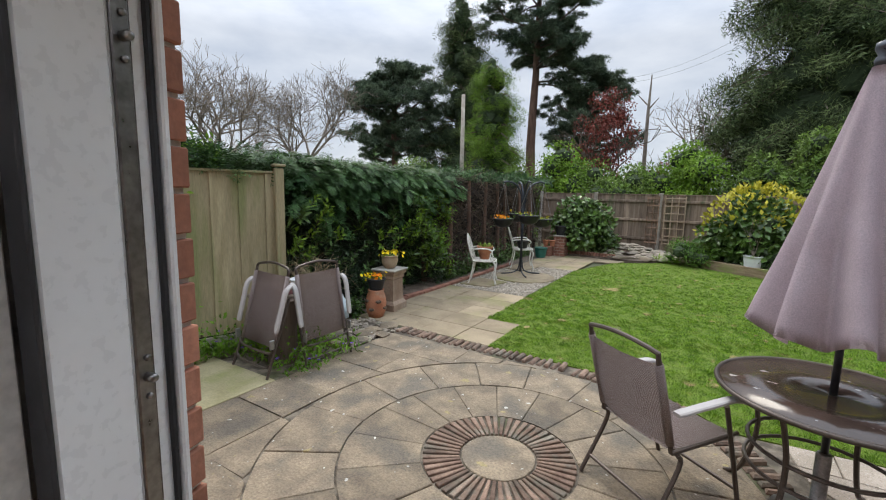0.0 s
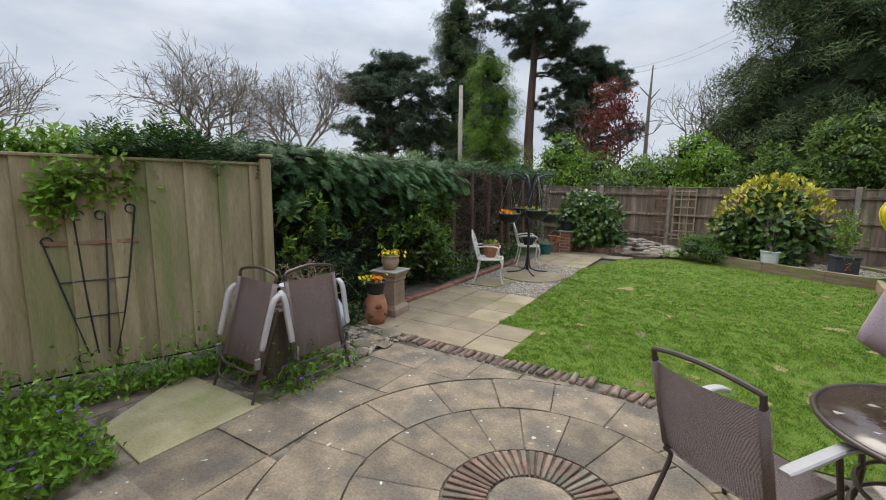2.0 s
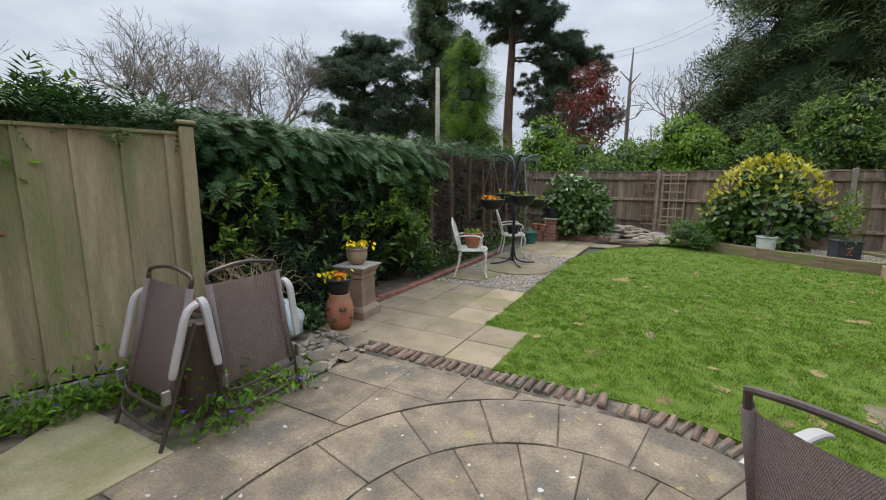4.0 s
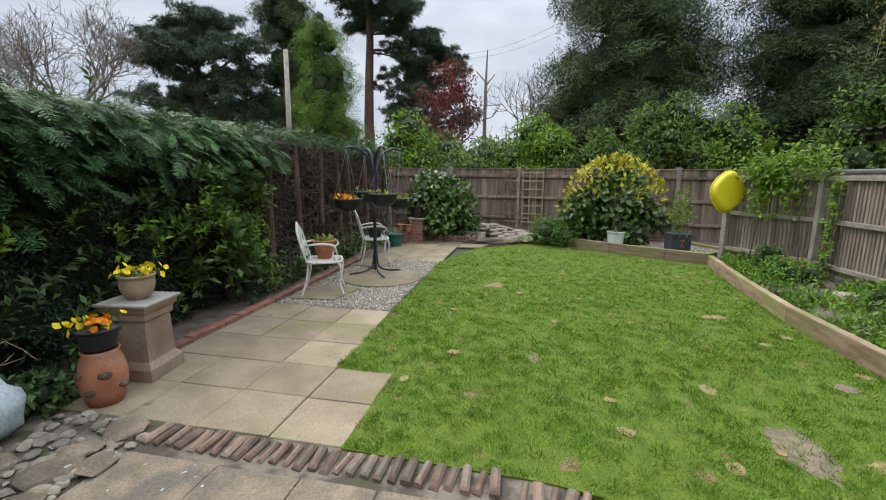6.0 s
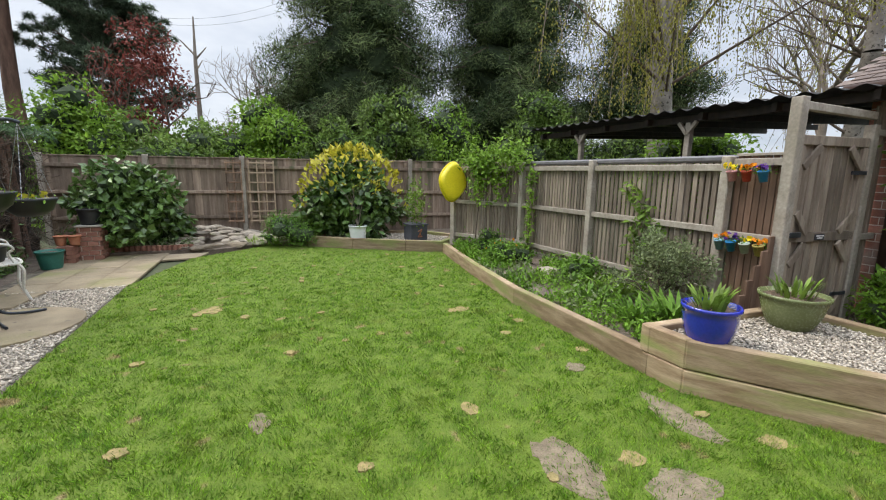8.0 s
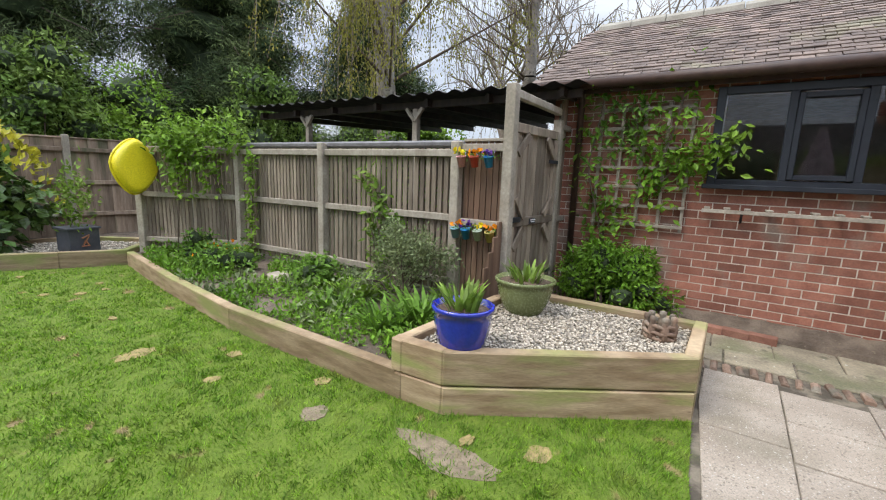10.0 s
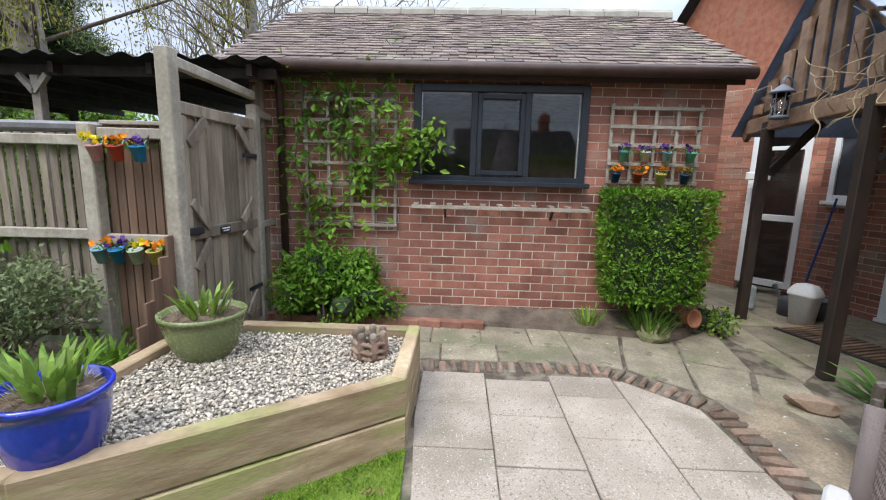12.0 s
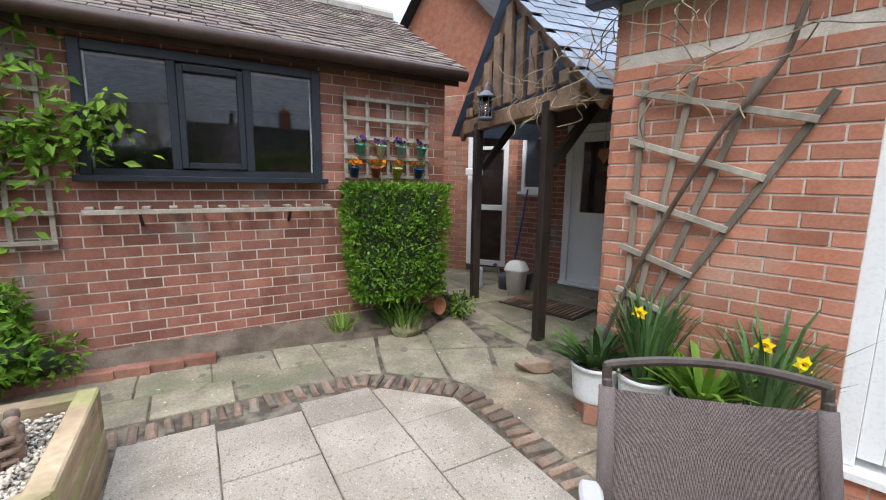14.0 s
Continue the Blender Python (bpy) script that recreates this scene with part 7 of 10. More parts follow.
bm = bmesh.new()
tube(bm, [(0, -2.32, 0), (0, 2.36, 0)], 0.055, 10)
part("channel", bm, M["gutter"], gut, "", True)
bm = bmesh.new()
box(bm, (0.10, 0, -0.01), (0.02, 4.6, 0.14))
part("fascia", bm, M["gutter"], gut)
bm = bmesh.new()
tube(bm, [(0.0, 1.90, -0.03), (0.16, 1.90, -0.14), (0.16, 1.90, -2.3)], 0.036, 10)
part("downpipe", bm, M["gutter"], gut, "", True)


def climber(name, pts, mat_, label, n=220, size=(0.05, 0.09), seed=1, spread=0.09, out=(-1, 0, 0), low=0.0):
    rg = np.random.default_rng(seed)
    t = thing(name, pts[0], label, "climber")
    inv_ = t.matrix_world.inverted()
    line = curve_pts(pts, 8)
    bm = bmesh.new()
    tube(bm, line, 0.009, 5)
    o = part("stem", bm, M["bark"], t)
    o.matrix_parent_inverse = inv_
    arr = np.array([tuple(p) for p in line])
    q = arr[rg.integers(int(low * len(arr)), len(arr), n)] + rg.normal(0, spread, (n, 3)) * (np.array([1, 1, 1]) - 0.6 * np.abs(out))
    v, f = scatter(*LEAF, q, unit(rand_dirs(n, rg) + np.array(out) * 0.5), unit(rand_dirs(n, rg) * 0.5 + np.array(out) * 0.6 + (0, 0, 0.7)), rg.uniform(size[0], size[1], n))
    o = mesh_np("leaves", v, f, M[mat_], t)
    o.matrix_parent_inverse = inv_
    return t


X = GX - 0.09
climber("climbing_rose", [(X, 7.5, 0.1), (X, 7.7, 0.95), (X, 7.85, 1.5), (X, 7.8, 1.9), (X, 7.75, 2.25)], "privet", "climbing rose with fresh leaves on the trellis", 240, (0.07, 0.115), 601, 0.13)
climber("climbing_rose", [(X, 7.5, 0.1), (X, 7.65, 1.05), (X, 7.4, 1.15), (X, 7.15, 1.6), (X, 7.05, 2.0), (X, 7.0, 2.3)], "privet", "climbing rose spreading over the trellis", 380, (0.07, 0.115), 602, 0.17)
climber("climbing_rose", [(X, 7.2, 1.3), (X, 6.95, 1.6), (X - 0.03, 6.75, 1.68), (X - 0.05, 6.6, 1.75)], "fresh", "climbing rose reaching towards the window", 360, (0.07, 0.11), 603, 0.12)
climber("climbing_rose", [(X, 7.45, 1.7), (X, 7.4, 1.95), (X, 7.5, 2.15)], "mid", "climbing rose shoots near the gutter", 260, (0.06, 0.10), 604, 0.13)
bush("wall_shrub", (GX - 0.32, 7.50, 0.06), 0.26, 0.72, 0.70, "privet", "dense green shrub under the trellis", 6200, (0.04, 0.075), 605, 0.8, 34)
cb = thing("clipped_bush", (GX - 0.22, 4.50, 0.35), "bright green bush clipped square against the wall", "shrub")
rg = np.random.default_rng(610)
# box inside the bush, coloured as the shade between its leaves
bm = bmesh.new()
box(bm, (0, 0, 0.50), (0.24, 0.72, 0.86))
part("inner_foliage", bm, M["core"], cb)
n = 7600
q = rg.uniform(-1, 1, (n, 3))
ax = rg.integers(0, 3, n)
q[np.arange(n), ax] = np.sign(q[np.arange(n), ax])
q[:, 0] = np.where((ax == 0), -1, q[:, 0])
q = np.sign(q) * np.abs(q) ** 0.93
wid = 0.43 - 0.07 * np.clip(-q[:, 2], 0, 1)
p = np.stack([q[:, 0] * 0.17, q[:, 1] * wid, 0.50 + q[:, 2] * 0.47], 1) + rg.normal(0, 0.018, (n, 3)) + 0.02 * np.sin(q * 9)
v, f = scatter(*LEAF, p, unit(rand_dirs(n, rg) + unit(q) * 0.8 + (0, 0, 0.35)), unit(rand_dirs(n, rg) * 0.7 + unit(q) * 0.4 + (0, 0, 0.6)), rg.uniform(0.03, 0.055, n))
mesh_np("leaves", v, f, M["privet"], cb)
segs_mesh("stem", [((0.05, -.1 + .1 * k, -0.27), (0.05, -.1 + .12 * k, 0.15), 0.016, 0.012) for k in range(3)], M["bark"], cb, 6)
bl = thing("bluebell_clump", (GX - 0.30, 4.48, 0.09), "clump of green strap leaves under the bush", "plant")
blades(bl, 0, 0.35, 120, 0.30, 620, "mid", 0.06, 0.8)
o = blades(bl, 0, 0.2, 30, 0.22, 621, "fresh", 0.07, 1.0)
o.location = (0.05, 0.55, 0)
stone("bed_rock", (5.12, 4.42, 0.06), (0.16, 0.24, 0.10), "mossy sandstone block at the bed's edge", "moss_rock", 631)
stone("bed_rock", (5.24, 4.72, 0.05), (0.09, 0.14, 0.05), "small mossy stone at the bed's edge", "moss_rock", 632)
o = potted("plant_pot", (5.30, 4.10, 0.16), 0.055, 0.075, 0.14, M["terracotta"], "empty terracotta pot lying on its side", soil=False)
o.rotation_euler = (radians(80), 0, radians(-70))
bush("variegated_ivy", (5.38, 3.78, 0.0), 0.22, 0.20, 0.20, "lime", "low variegated ivy with cream-edged leaves", 420, (0.04, 0.07), 640, 0.6, 9, "plant")

# ---------- gate and car port ----------
gate = thing("gate", (4.19, 8.24, 0.05), "tall grey ledged garden gate with diagonal braces", "gate", -4)
for i in range(9):
    bm = bmesh.new()
    box(bm, (0.05 + i * 0.102, 0, 0.93 - 0.002 * i), (0.085, 0.02, 1.84), 0, 0.003)
    part("board", bm, M["old_wood"], gate)
for z_ in (0.07, 0.92, 1.80):
    bm = bmesh.new()
    box(bm, (0.46, -0.025, z_), (0.92, 0.035, 0.085), 0, 0.005)
    part("ledge", bm, M["old_wood"], gate)
for x_ in (0.03, 0.89):
    bm = bmesh.new()
    box(bm, (x_, -0.026, 0.93), (0.075, 0.033, 1.64), 0, 0.005)
    part("stile", bm, M["old_wood"], gate)
for a_, b_ in (((0.06, 1.56), (0.26, 1.75)), ((0.86, 1.56), (0.66, 1.75)), ((0.06, 1.16), (0.24, 0.96)), ((0.86, 1.14), (0.68, 0.96)), ((0.06, 0.66), (0.24, 0.86)), ((0.86, 0.68), (0.70, 0.86)), ((0.86, 0.30), (0.70, 0.11))):
    bm = bmesh.new()
    bar(bm, (a_[0], -0.045, a_[1]), (b_[0], -0.045, b_[1]), 0.025, 0.07, 0, 0.004)
    part("brace", bm, M["old_wood"], gate)
for z_ in (0.34, 1.52):
    bm = bmesh.new()
    bar(bm, (0.72, -0.05, z_), (0.93, -0.05, z_), 0.012, 0.035)
    part("hinge", bm, M["iron"], gate)
bm = bmesh.new()
box(bm, (0.06, -0.055, 0.95), (0.16, 0.03, 0.05), 0, 0.005)
part("latch", bm, M["iron"], gate)
bm = bmesh.new()
box(bm, (0.42, -0.05, 0.92), (0.13, 0.008, 0.055), 0, 0.002)
part("plate", bm, M["iron"], gate, "small black plate with pale lettering bars")
bm = bmesh.new()
box(bm, (0.42, -0.056, 0.932), (0.10, 0.004, 0.010))
box(bm, (0.42, -0.056, 0.912), (0.07, 0.004, 0.010))
part("lettering", bm, M["upvc"], gate)
gf = thing("timber_gateway", (4.12, 8.22, 0), "grey timber gate posts joined by a sloping rail", "gate frame")
bm = bmesh.new()
box(bm, (0, 0, 1.09), (0.10, 0.10, 2.24), 0, 0.008)
part("post", bm, M["grey_rail"], gf)
bm = bmesh.new()
box(bm, (1.04, -0.06, 1.0), (0.09, 0.09, 2.04), 0, 0.008)
part("post", bm, M["grey_rail"], gf)
bm = bmesh.new()
bar(bm, (0.03, 0.0, 2.14), (1.04, -0.06, 2.10), 0.06, 0.07, 0, 0.006)
part("rail", bm, M["grey_rail"], gf)
for i in range(4):
    bm = bmesh.new()
    box(bm, (1.11 + i * 0.055, -0.05, (2.20 + 0.04 * i) / 2), (0.045, 0.02, 2.20 + 0.04 * i), 0, 0.003)
    part("board", bm, M["old_wood"], gf)
for z_ in (0.95, 1.95):
    bm = bmesh.new()
    box(bm, (1.2, -0.085, z_), (0.28, 0.04, 0.06), 0, 0.004)
    part("rail", bm, M["grey_rail"], gf)

cp = thing("car_port", (5.0, 10.7, 0), "open-sided car port with a dark corrugated roof", "car port")
bm = bmesh.new()
NC = 120
va, vb = [], []
for i in range(NC + 1):
    y = -2.85 + 5.75 * i / NC
    w = 0.022 * math.sin(i * math.tau / 5)
    va.append(bm.verts.new((-0.12, y, 2.345 + w + 0.012 * (y + 2.8))))
    vb.append(bm.verts.new((4.2, y, 2.50 + w)))
fs = [bm.faces.new((va[i], vb[i], vb[i + 1], va[i + 1])) for i in range(NC)]
bmesh.ops.solidify(bm, geom=fs, thickness=0.008)
part("roof_sheet", bm, M["corrugated"], cp, "", True)
bm = bmesh.new()
box(bm, (0.12, 0.02, 2.275), (0.05, 5.6, 0.09), 0, 0.004)
part("fascia", bm, M["beam"], cp)
for i in range(7):
    bm = bmesh.new()
    bar(bm, (0.0, -2.6 + i * 0.87, 2.28), (4.1, -2.6 + i * 0.87, 2.42), 0.05, 0.09)
    part("rafter", bm, M["beam"], cp)
for y in (1.55, -0.62):
    bm = bmesh.new()
    box(bm, (0.12, y, 1.115), (0.08, 0.08, 2.23), 0, 0.006)
    part("post", bm, M["grey_rail"], cp)
    for s_ in (-1, 1):
        bm = bmesh.new()
        bar(bm, (0.08, y, 2.08), (0.08, y + s_ * 0.13, 2.23), 0.045, 0.045)
        part("brace", bm, M["grey_rail"], cp)
for y in (2.6, -2.6):
    bm = bmesh.new()
    box(bm, (4.0, y, 1.19), (0.1, 0.1, 2.38), 0, 0.006)
    part("post", bm, M["beam"], cp)
bm = bmesh.new()
box(bm, (4.15, 0, 0.9), (0.04, 5.4, 1.8))
part("back_boards", bm, M["dark_fence"], cp)

# ---------- flower bed ----------
rng = np.random.default_rng(701)
BED = [(2.56, 8.2), (3.5, 8.3), (4.0, 8.4), (3.98, 12.2), (3.5, 13.8), (3.2, 13.9), (2.75, 12.3), (2.54, 10.0)]
n = 16000
q = np.stack([rng.uniform(2.5, 4.05, n), rng.uniform(8.15, 13.9, n)], 1)
q = q[inside(BED, q)]
q = q[np.array([noise.noise(Vector((a_ * 1.6, b_ * 1.6, 9))) for a_, b_ in q]) > -0.18]
n = len(q)
p = np.concatenate([q, 0.13 + rng.exponential(0.045, (n, 1))], 1)
v, f = scatter(*LEAF, p, unit(rand_dirs(n, rng) + (0, 0, 0.5)), unit(rand_dirs(n, rng) * 0.5 + (0, 0, 1)), rng.uniform(0.035, 0.075, n))
tagged(mesh_np("ground_cover", v, f, M["privet"]), "low green ground cover filling the flower bed", "plant", kind="stuff")
n = 3500
q = np.stack([rng.uniform(2.6, 3.6, n), rng.uniform(8.6, 11.5, n)], 1)
q = q[np.array([noise.noise(Vector((a_ * 2.2, b_ * 2.2, 4))) for a_, b_ in q]) > 0.1]
n = len(q)
p = np.concatenate([q, 0.14 + rng.exponential(0.04, (n, 1))], 1)
v, f = scatter(*LEAF, p, unit(rand_dirs(n, rng) + (0, 0, 0.5)), unit(rand_dirs(n, rng) * 0.5 + (0, 0, 1)), rng.uniform(0.04, 0.08, n))
tagged(mesh_np("ground_cover", v, f, M["grey_leaf"]), "pale grey-green ground cover patches", "plant", kind="stuff")
bush("peony", (3.55, 10.15, 0.13), 0.26, 0.26, 0.30, "mid", "rounded clump of deep green leaves in the bed", 700, (0.06, 0.11), 710, 0.6, 12, "plant")
bush("cranesbill", (3.25, 11.6, 0.13), 0.32, 0.34, 0.30, "mid", "bushy green perennial in the bed", 800, (0.05, 0.09), 711, 0.6, 12, "plant")
bush("wallflower", (3.45, 12.5, 0.13), 0.22, 0.26, 0.34, "mid", "leafy wallflower beside the slatted fence", 500, (0.05, 0.09), 712, 0.6, 10, "plant")
gs = thing("grey_shrub", (3.62, 9.02, 0.13), "airy grey-green shrub in front of the slatted fence", "shrub")
rg = np.random.default_rng(713)
segs, tips = [], []
for k in range(9):
    grow(Vector((rg.normal(0, .05), rg.normal(0, .05), 0)), Vector((rg.normal(0, .5), rg.normal(0, .5), 1)).normalized(), 0.36, 0.012, 3, rg, segs, tips, 2, 0.6, 0.1, 0.1)
segs = [s_ for s_ in segs if s_[1][2] < 0.85 and abs(s_[1][0]) < 0.42]
segs_mesh("stem_mass", segs, M["bark"], gs, 4)
ends = np.array([s_[1] for s_ in segs])
n = 5200
q = ends[rg.integers(0, len(ends), n)] + rg.normal(0, 0.035, (n, 3))
v, f = scatter(*LEAF, q, unit(rand_dirs(n, rg) + (0, 0, 0.3)), rand_dirs(n, rg), rg.uniform(0.028, 0.052, n))
mesh_np("leaves", v, f, M["grey_leaf"], gs)
for k, (x, y, h_, m_, lab) in enumerate(((3.05, 8.75, 0.26, "mid", "spreading clump of dark strap leaves"), (3.35, 8.6, 0.34, "mid", "upright clump of green strap leaves"), (2.85, 8.35, 0.16, "fresh", "young broad-leaved clump by the planter"), (3.1, 9.4, 0.22, "mid", "spreading clump of green leaves"), (3.5, 9.5, 0.30, "fresh", "grassy clump in the bed"), (3.75, 8.5, 0.28, "fresh", "grassy clump near the gate"), (3.0, 10.6, 0.16, "grey_leaf", "low grey-leaved clump in the bed"), (2.95, 12.3, 0.18, "fresh", "fresh green clump at the bed's end"))):
    t = thing("leaf_clump", (x, y, 0.13), lab, "plant")
    blades(t, 0, 0.3, 90, h_, 720 + k, m_, 0.11, 1.1)
t = thing("marigolds", (3.55, 12.1, 0.13), "small orange flowers among leaves in the bed", "plant")
blossom(t, 0.12, 0.35, "orange", 26, 0.022, 735, "mid", (0.04, 0.07), 0.10, 160)
XF = 3.99
for k, (pts, m_, n_) in enumerate((([(3.75, 12.3, 0.15), (3.70, 12.4, 1.1), (3.55, 12.65, 1.55), (3.38, 12.95, 1.70), (3.28, 13.15, 1.80)], "fresh", 260), ([(3.35, 12.95, 0.15), (3.40, 12.9, 1.0), (3.42, 12.85, 1.6), (3.60, 12.5, 1.85), (3.85, 12.1, 1.82)], "fresh", 420),
                                   ([(XF - 0.12, 11.95, 0.2), (XF - 0.12, 11.9, 0.9), (XF - 0.12, 11.85, 1.5)], "fresh", 200), ([(XF + 0.03, 9.75, 0.3), (XF + 0.03, 9.8, 0.8), (XF + 0.03, 9.7, 1.1), (XF + 0.03, 9.95, 1.4)], "lime", 150), ([(XF + 0.03, 9.6, 0.5), (XF + 0.03, 9.5, 0.95)], "fresh", 70))):
    climber("fence_climber", pts, m_, ("leafy climber billowing over the fence corner", "leafy climber on the slatted fence")[k > 1], n_ * (2 if k < 2 else 1), (0.07, 0.115), 740 + k, 0.15 if k < 2 else 0.06, (-0.7, -0.7, 0) if k < 2 else (-1, 0, 0), 0.33 if k < 2 else 0.0)

# ---------- left bed: periwinkle, iron trellis, woody clutter ----------
n = 15000
q = np.stack([rng.uniform(-4.2, -2.35, n), rng.uniform(3.3, 6.0, n)], 1)
ln = -4.25 + (q[:, 1] - 3.78) * 0.355
keep = (q[:, 0] > ln + 0.05) & ((q[:, 0] < ln + 0.42) | ((q[:, 1] < 4.03) & (q[:, 0] < -2.65)) | ((q[:, 1] > 5.02) & (q[:, 1] < 5.95) & (q[:, 0] < -2.45) & (rng.uniform(0, 1, n) < 0.35)))
q = q[keep]
n = len(q)
p = np.concatenate([q, 0.02 + rng.exponential(0.075, (n, 1))], 1)
v, f = scatter(*LEAF, p, unit(rand_dirs(n, rng) + (0, 0, 0.6)), unit(rand_dirs(n, rng) * 0.5 + (0, 0, 1)), rng.uniform(0.04, 0.075, n))
tagged(mesh_np("periwinkle", v, f, M["privet"]), "periwinkle leaves spreading below the fence", "plant", kind="stuff")
pts = []
for x, y, z in p[rng.integers(0, n, 70)]:
    c_ = np.array([x, y, z + 0.04])
    for k in range(5):
        a = k * math.tau / 5 + x
        pts.append((c_, (math.cos(a), math.sin(a), 0.2), (0.1, -0.3, 1)))
v, f = scatter([(0, 0, 0), (-0.5, 0.6, 0.05), (0, 1, 0), (0.5, 0.6, 0.05)], [(0, 2, 1), (0, 3, 2)], np.array([a_[0] for a_ in pts]), np.array([a_[1] for a_ in pts]), np.array([a_[2] for a_ in pts]), 0.018)
tagged(mesh_np("periwinkle_flowers", v, f, M["purple"]), "scattered violet periwinkle flowers", "flower", kind="stuff")
fang = 70.4
it = thing("iron_trellis", (-4.05, 4.45, 0.30), "rusty iron trellis with curled ends on the fence", "trellis", fang)
for pts in ([(-0.30, -0.05, 0.95), (-0.2, -0.05, 0.5), (-0.09, -0.05, 0.0)], [(-0.10, -0.05, 1.15), (-0.07, -0.05, 0.5), (-0.03, -0.05, 0.0)], [(0.10, -0.05, 1.15), (0.07, -0.05, 0.5), (0.04, -0.05, 0.0)], [(0.30, -0.05, 1.2), (0.2, -0.05, 0.5), (0.10, -0.05, 0.0)]):
    bm = bmesh.new()
    tube(bm, curve_pts(pts, 5), 0.007, 6)
    part("rod", bm, M["iron"], it)
for cx, cz, rr in ((0.27, 1.20, 0.035), (-0.27, 0.95, 0.035), (-0.07, 1.15, 0.035), (0.07, 1.15, 0.035), (-0.12, -0.02, 0.04), (0.13, -0.02, 0.04)):
    bm = bmesh.new()
    tube(bm, [(cx + rr * math.cos(k * math.tau / 16), -0.05, cz + rr * math.sin(k * math.tau / 16)) for k in range(14)], 0.006, 5)
    part("scroll", bm, M["iron"], it)
bm = bmesh.new()
box(bm, (0, -0.045, 0.93), (0.62, 0.015, 0.035), 0, 0.003)
part("batten", bm, M["truss"], it, "brown wooden batten")
for z_, w_ in ((0.62, 0.46), (0.32, 0.32)):
    bm = bmesh.new()
    tube(bm, [(-w_ / 2, -0.05, z_), (w_ / 2, -0.05, z_)], 0.006, 6)
    part("crossbar", bm, M["iron"], it)
climber("rose", [(-4.03, 4.42, 0.9), (-4.06, 4.3, 1.4), (-4.04, 4.22, 1.60), (-3.99, 4.40, 1.74), (-3.90, 4.72, 1.74)], "fresh", "fresh rose shoots at the top of the iron trellis", 620, (0.05, 0.09), 760, 0.10, (1, -0.4, 0), 0.4)

# woody stump table, tubs and bag behind the folded chairs
bm = bmesh.new()
tube(bm, [(0, 0, -0.02), (0.02, 0, 0.3), (0, 0.02, 0.62)], [0.15, 0.13, 0.14], 14)
o = tagged(part("log_stump", bm, M["bark"]), "upright log behind the folded chairs", "log")
o.location = (-2.98, 5.30, 0)
wb = thing("timber_plank", (-3.2, 5.42, 0.60), "weathered plank laid across the stump", "plank", 35)
bm = bmesh.new()
box(bm, (0, 0, 0.03), (0.56, 0.22, 0.04), 0, 0.008)
part("plank", bm, M["old_wood"], wb)
potted("white_tub", (-3.2, 5.72, 0.65), 0.09, 0.11, 0.10, M["white_pot"], "white plastic tub on the plank", soil=False)
potted("pink_tub", (-3.08, 5.45, 0.65), 0.06, 0.075, 0.06, POTC["pink"], "pale pink tub on the plank", soil=False)
tw = thing("dead_shrub", (-3.50, 6.10, 0.0), "tangle of dry pale stems in a tub", "shrub")
rg = np.random.default_rng(770)
segs, tips = [], []
for k in range(26):
    grow(Vector((rg.normal(0, .05), rg.normal(0, .05), 0.38)), Vector((rg.normal(0, .6), rg.normal(0, .75), 0.8)).normalized(), 0.34, 0.008, 2, rg, segs, tips, 2, 0.8, 0.0, 0.2)
segs_mesh("stem_mass", segs, M["straw"], tw, 4)
segs_mesh("base", [((0, 0, 0), (0, 0, 0.4), 0.07, 0.05)], M["bark"], tw, 8)
bm = bmesh.new()
bmesh.ops.create_icosphere(bm, subdivisions=3, radius=1)
for v in bm.verts:
    k = 1 + 0.22 * noise.noise(v.co * 2.3) + 0.14 * noise.noise(v.co * 6)
    v.co = Vector((v.co.x * 0.15 * k, v.co.y * 0.18 * k, max(-0.16, v.co.z * 0.20 * k)))
for v in bm.verts:
    if v.co.z > 0.18:
        v.co.x *= 0.55
        v.co.z += 0.05
o = part("plastic_bag", bm, M["blue_bag"], None, "", True)
o.location = (-3.47, 6.50, 0.165)
tagged(o, "pale blue plastic bag of stones standing open", "bag")
rng = np.random.default_rng(781)
for i in range(150):
    x, y = rng.uniform(-3.35, -2.62), rng.uniform(5.95, 6.85)
    s_ = rng.uniform(0.02, 0.046)
    stone("cobble", (x, y, s_ * 0.25), (s_ * 1.2, s_, s_ * 0.6), "rounded buff cobble between path and patio", "rock", 800 + i, "cobbles")
for i, (x, y, w) in enumerate(((-2.97, 6.12, 0.19), (-3.2, 6.28, 0.16), (-2.82, 6.33, 0.16), (-2.72, 6.12, 0.13), (-2.78, 6.73, 0.15), (-2.84, 6.52, 0.12), (-2.66, 6.45, 0.13), (-2.9, 5.92, 0.14))):
    stone("flagstone", (x, y, 0.022), (w * 1.15, w * 0.85, 0.035), "broken grey flagstone beside the patio", "riven", 870 + i, "flagstones")
bush("ivy_clump", (-3.62, 6.86, 0.0), 0.20, 0.26, 0.20, "mid_dark", "ivy and violet leaves at the hedge foot", 420, (0.05, 0.09), 880, 0.6, 9, "plant")

# ---------- house door, jambs, fan trellis ----------
HM = Matrix.Translation(H0) @ pose(0, 0, 0, 0, 0, 15.5)


def hpiece(name, s0, s1, z0, z1, d0, d1, mat_, parent, label="", bevel=0.003):
    bm = bmesh.new()
    box(bm, ((s0 + s1) / 2, (d0 + d1) / 2, (z0 + z1) / 2), (s1 - s0, d1 - d0, z1 - z0), 0, bevel, HM)
    return part(name, bm, mat_, parent, label)


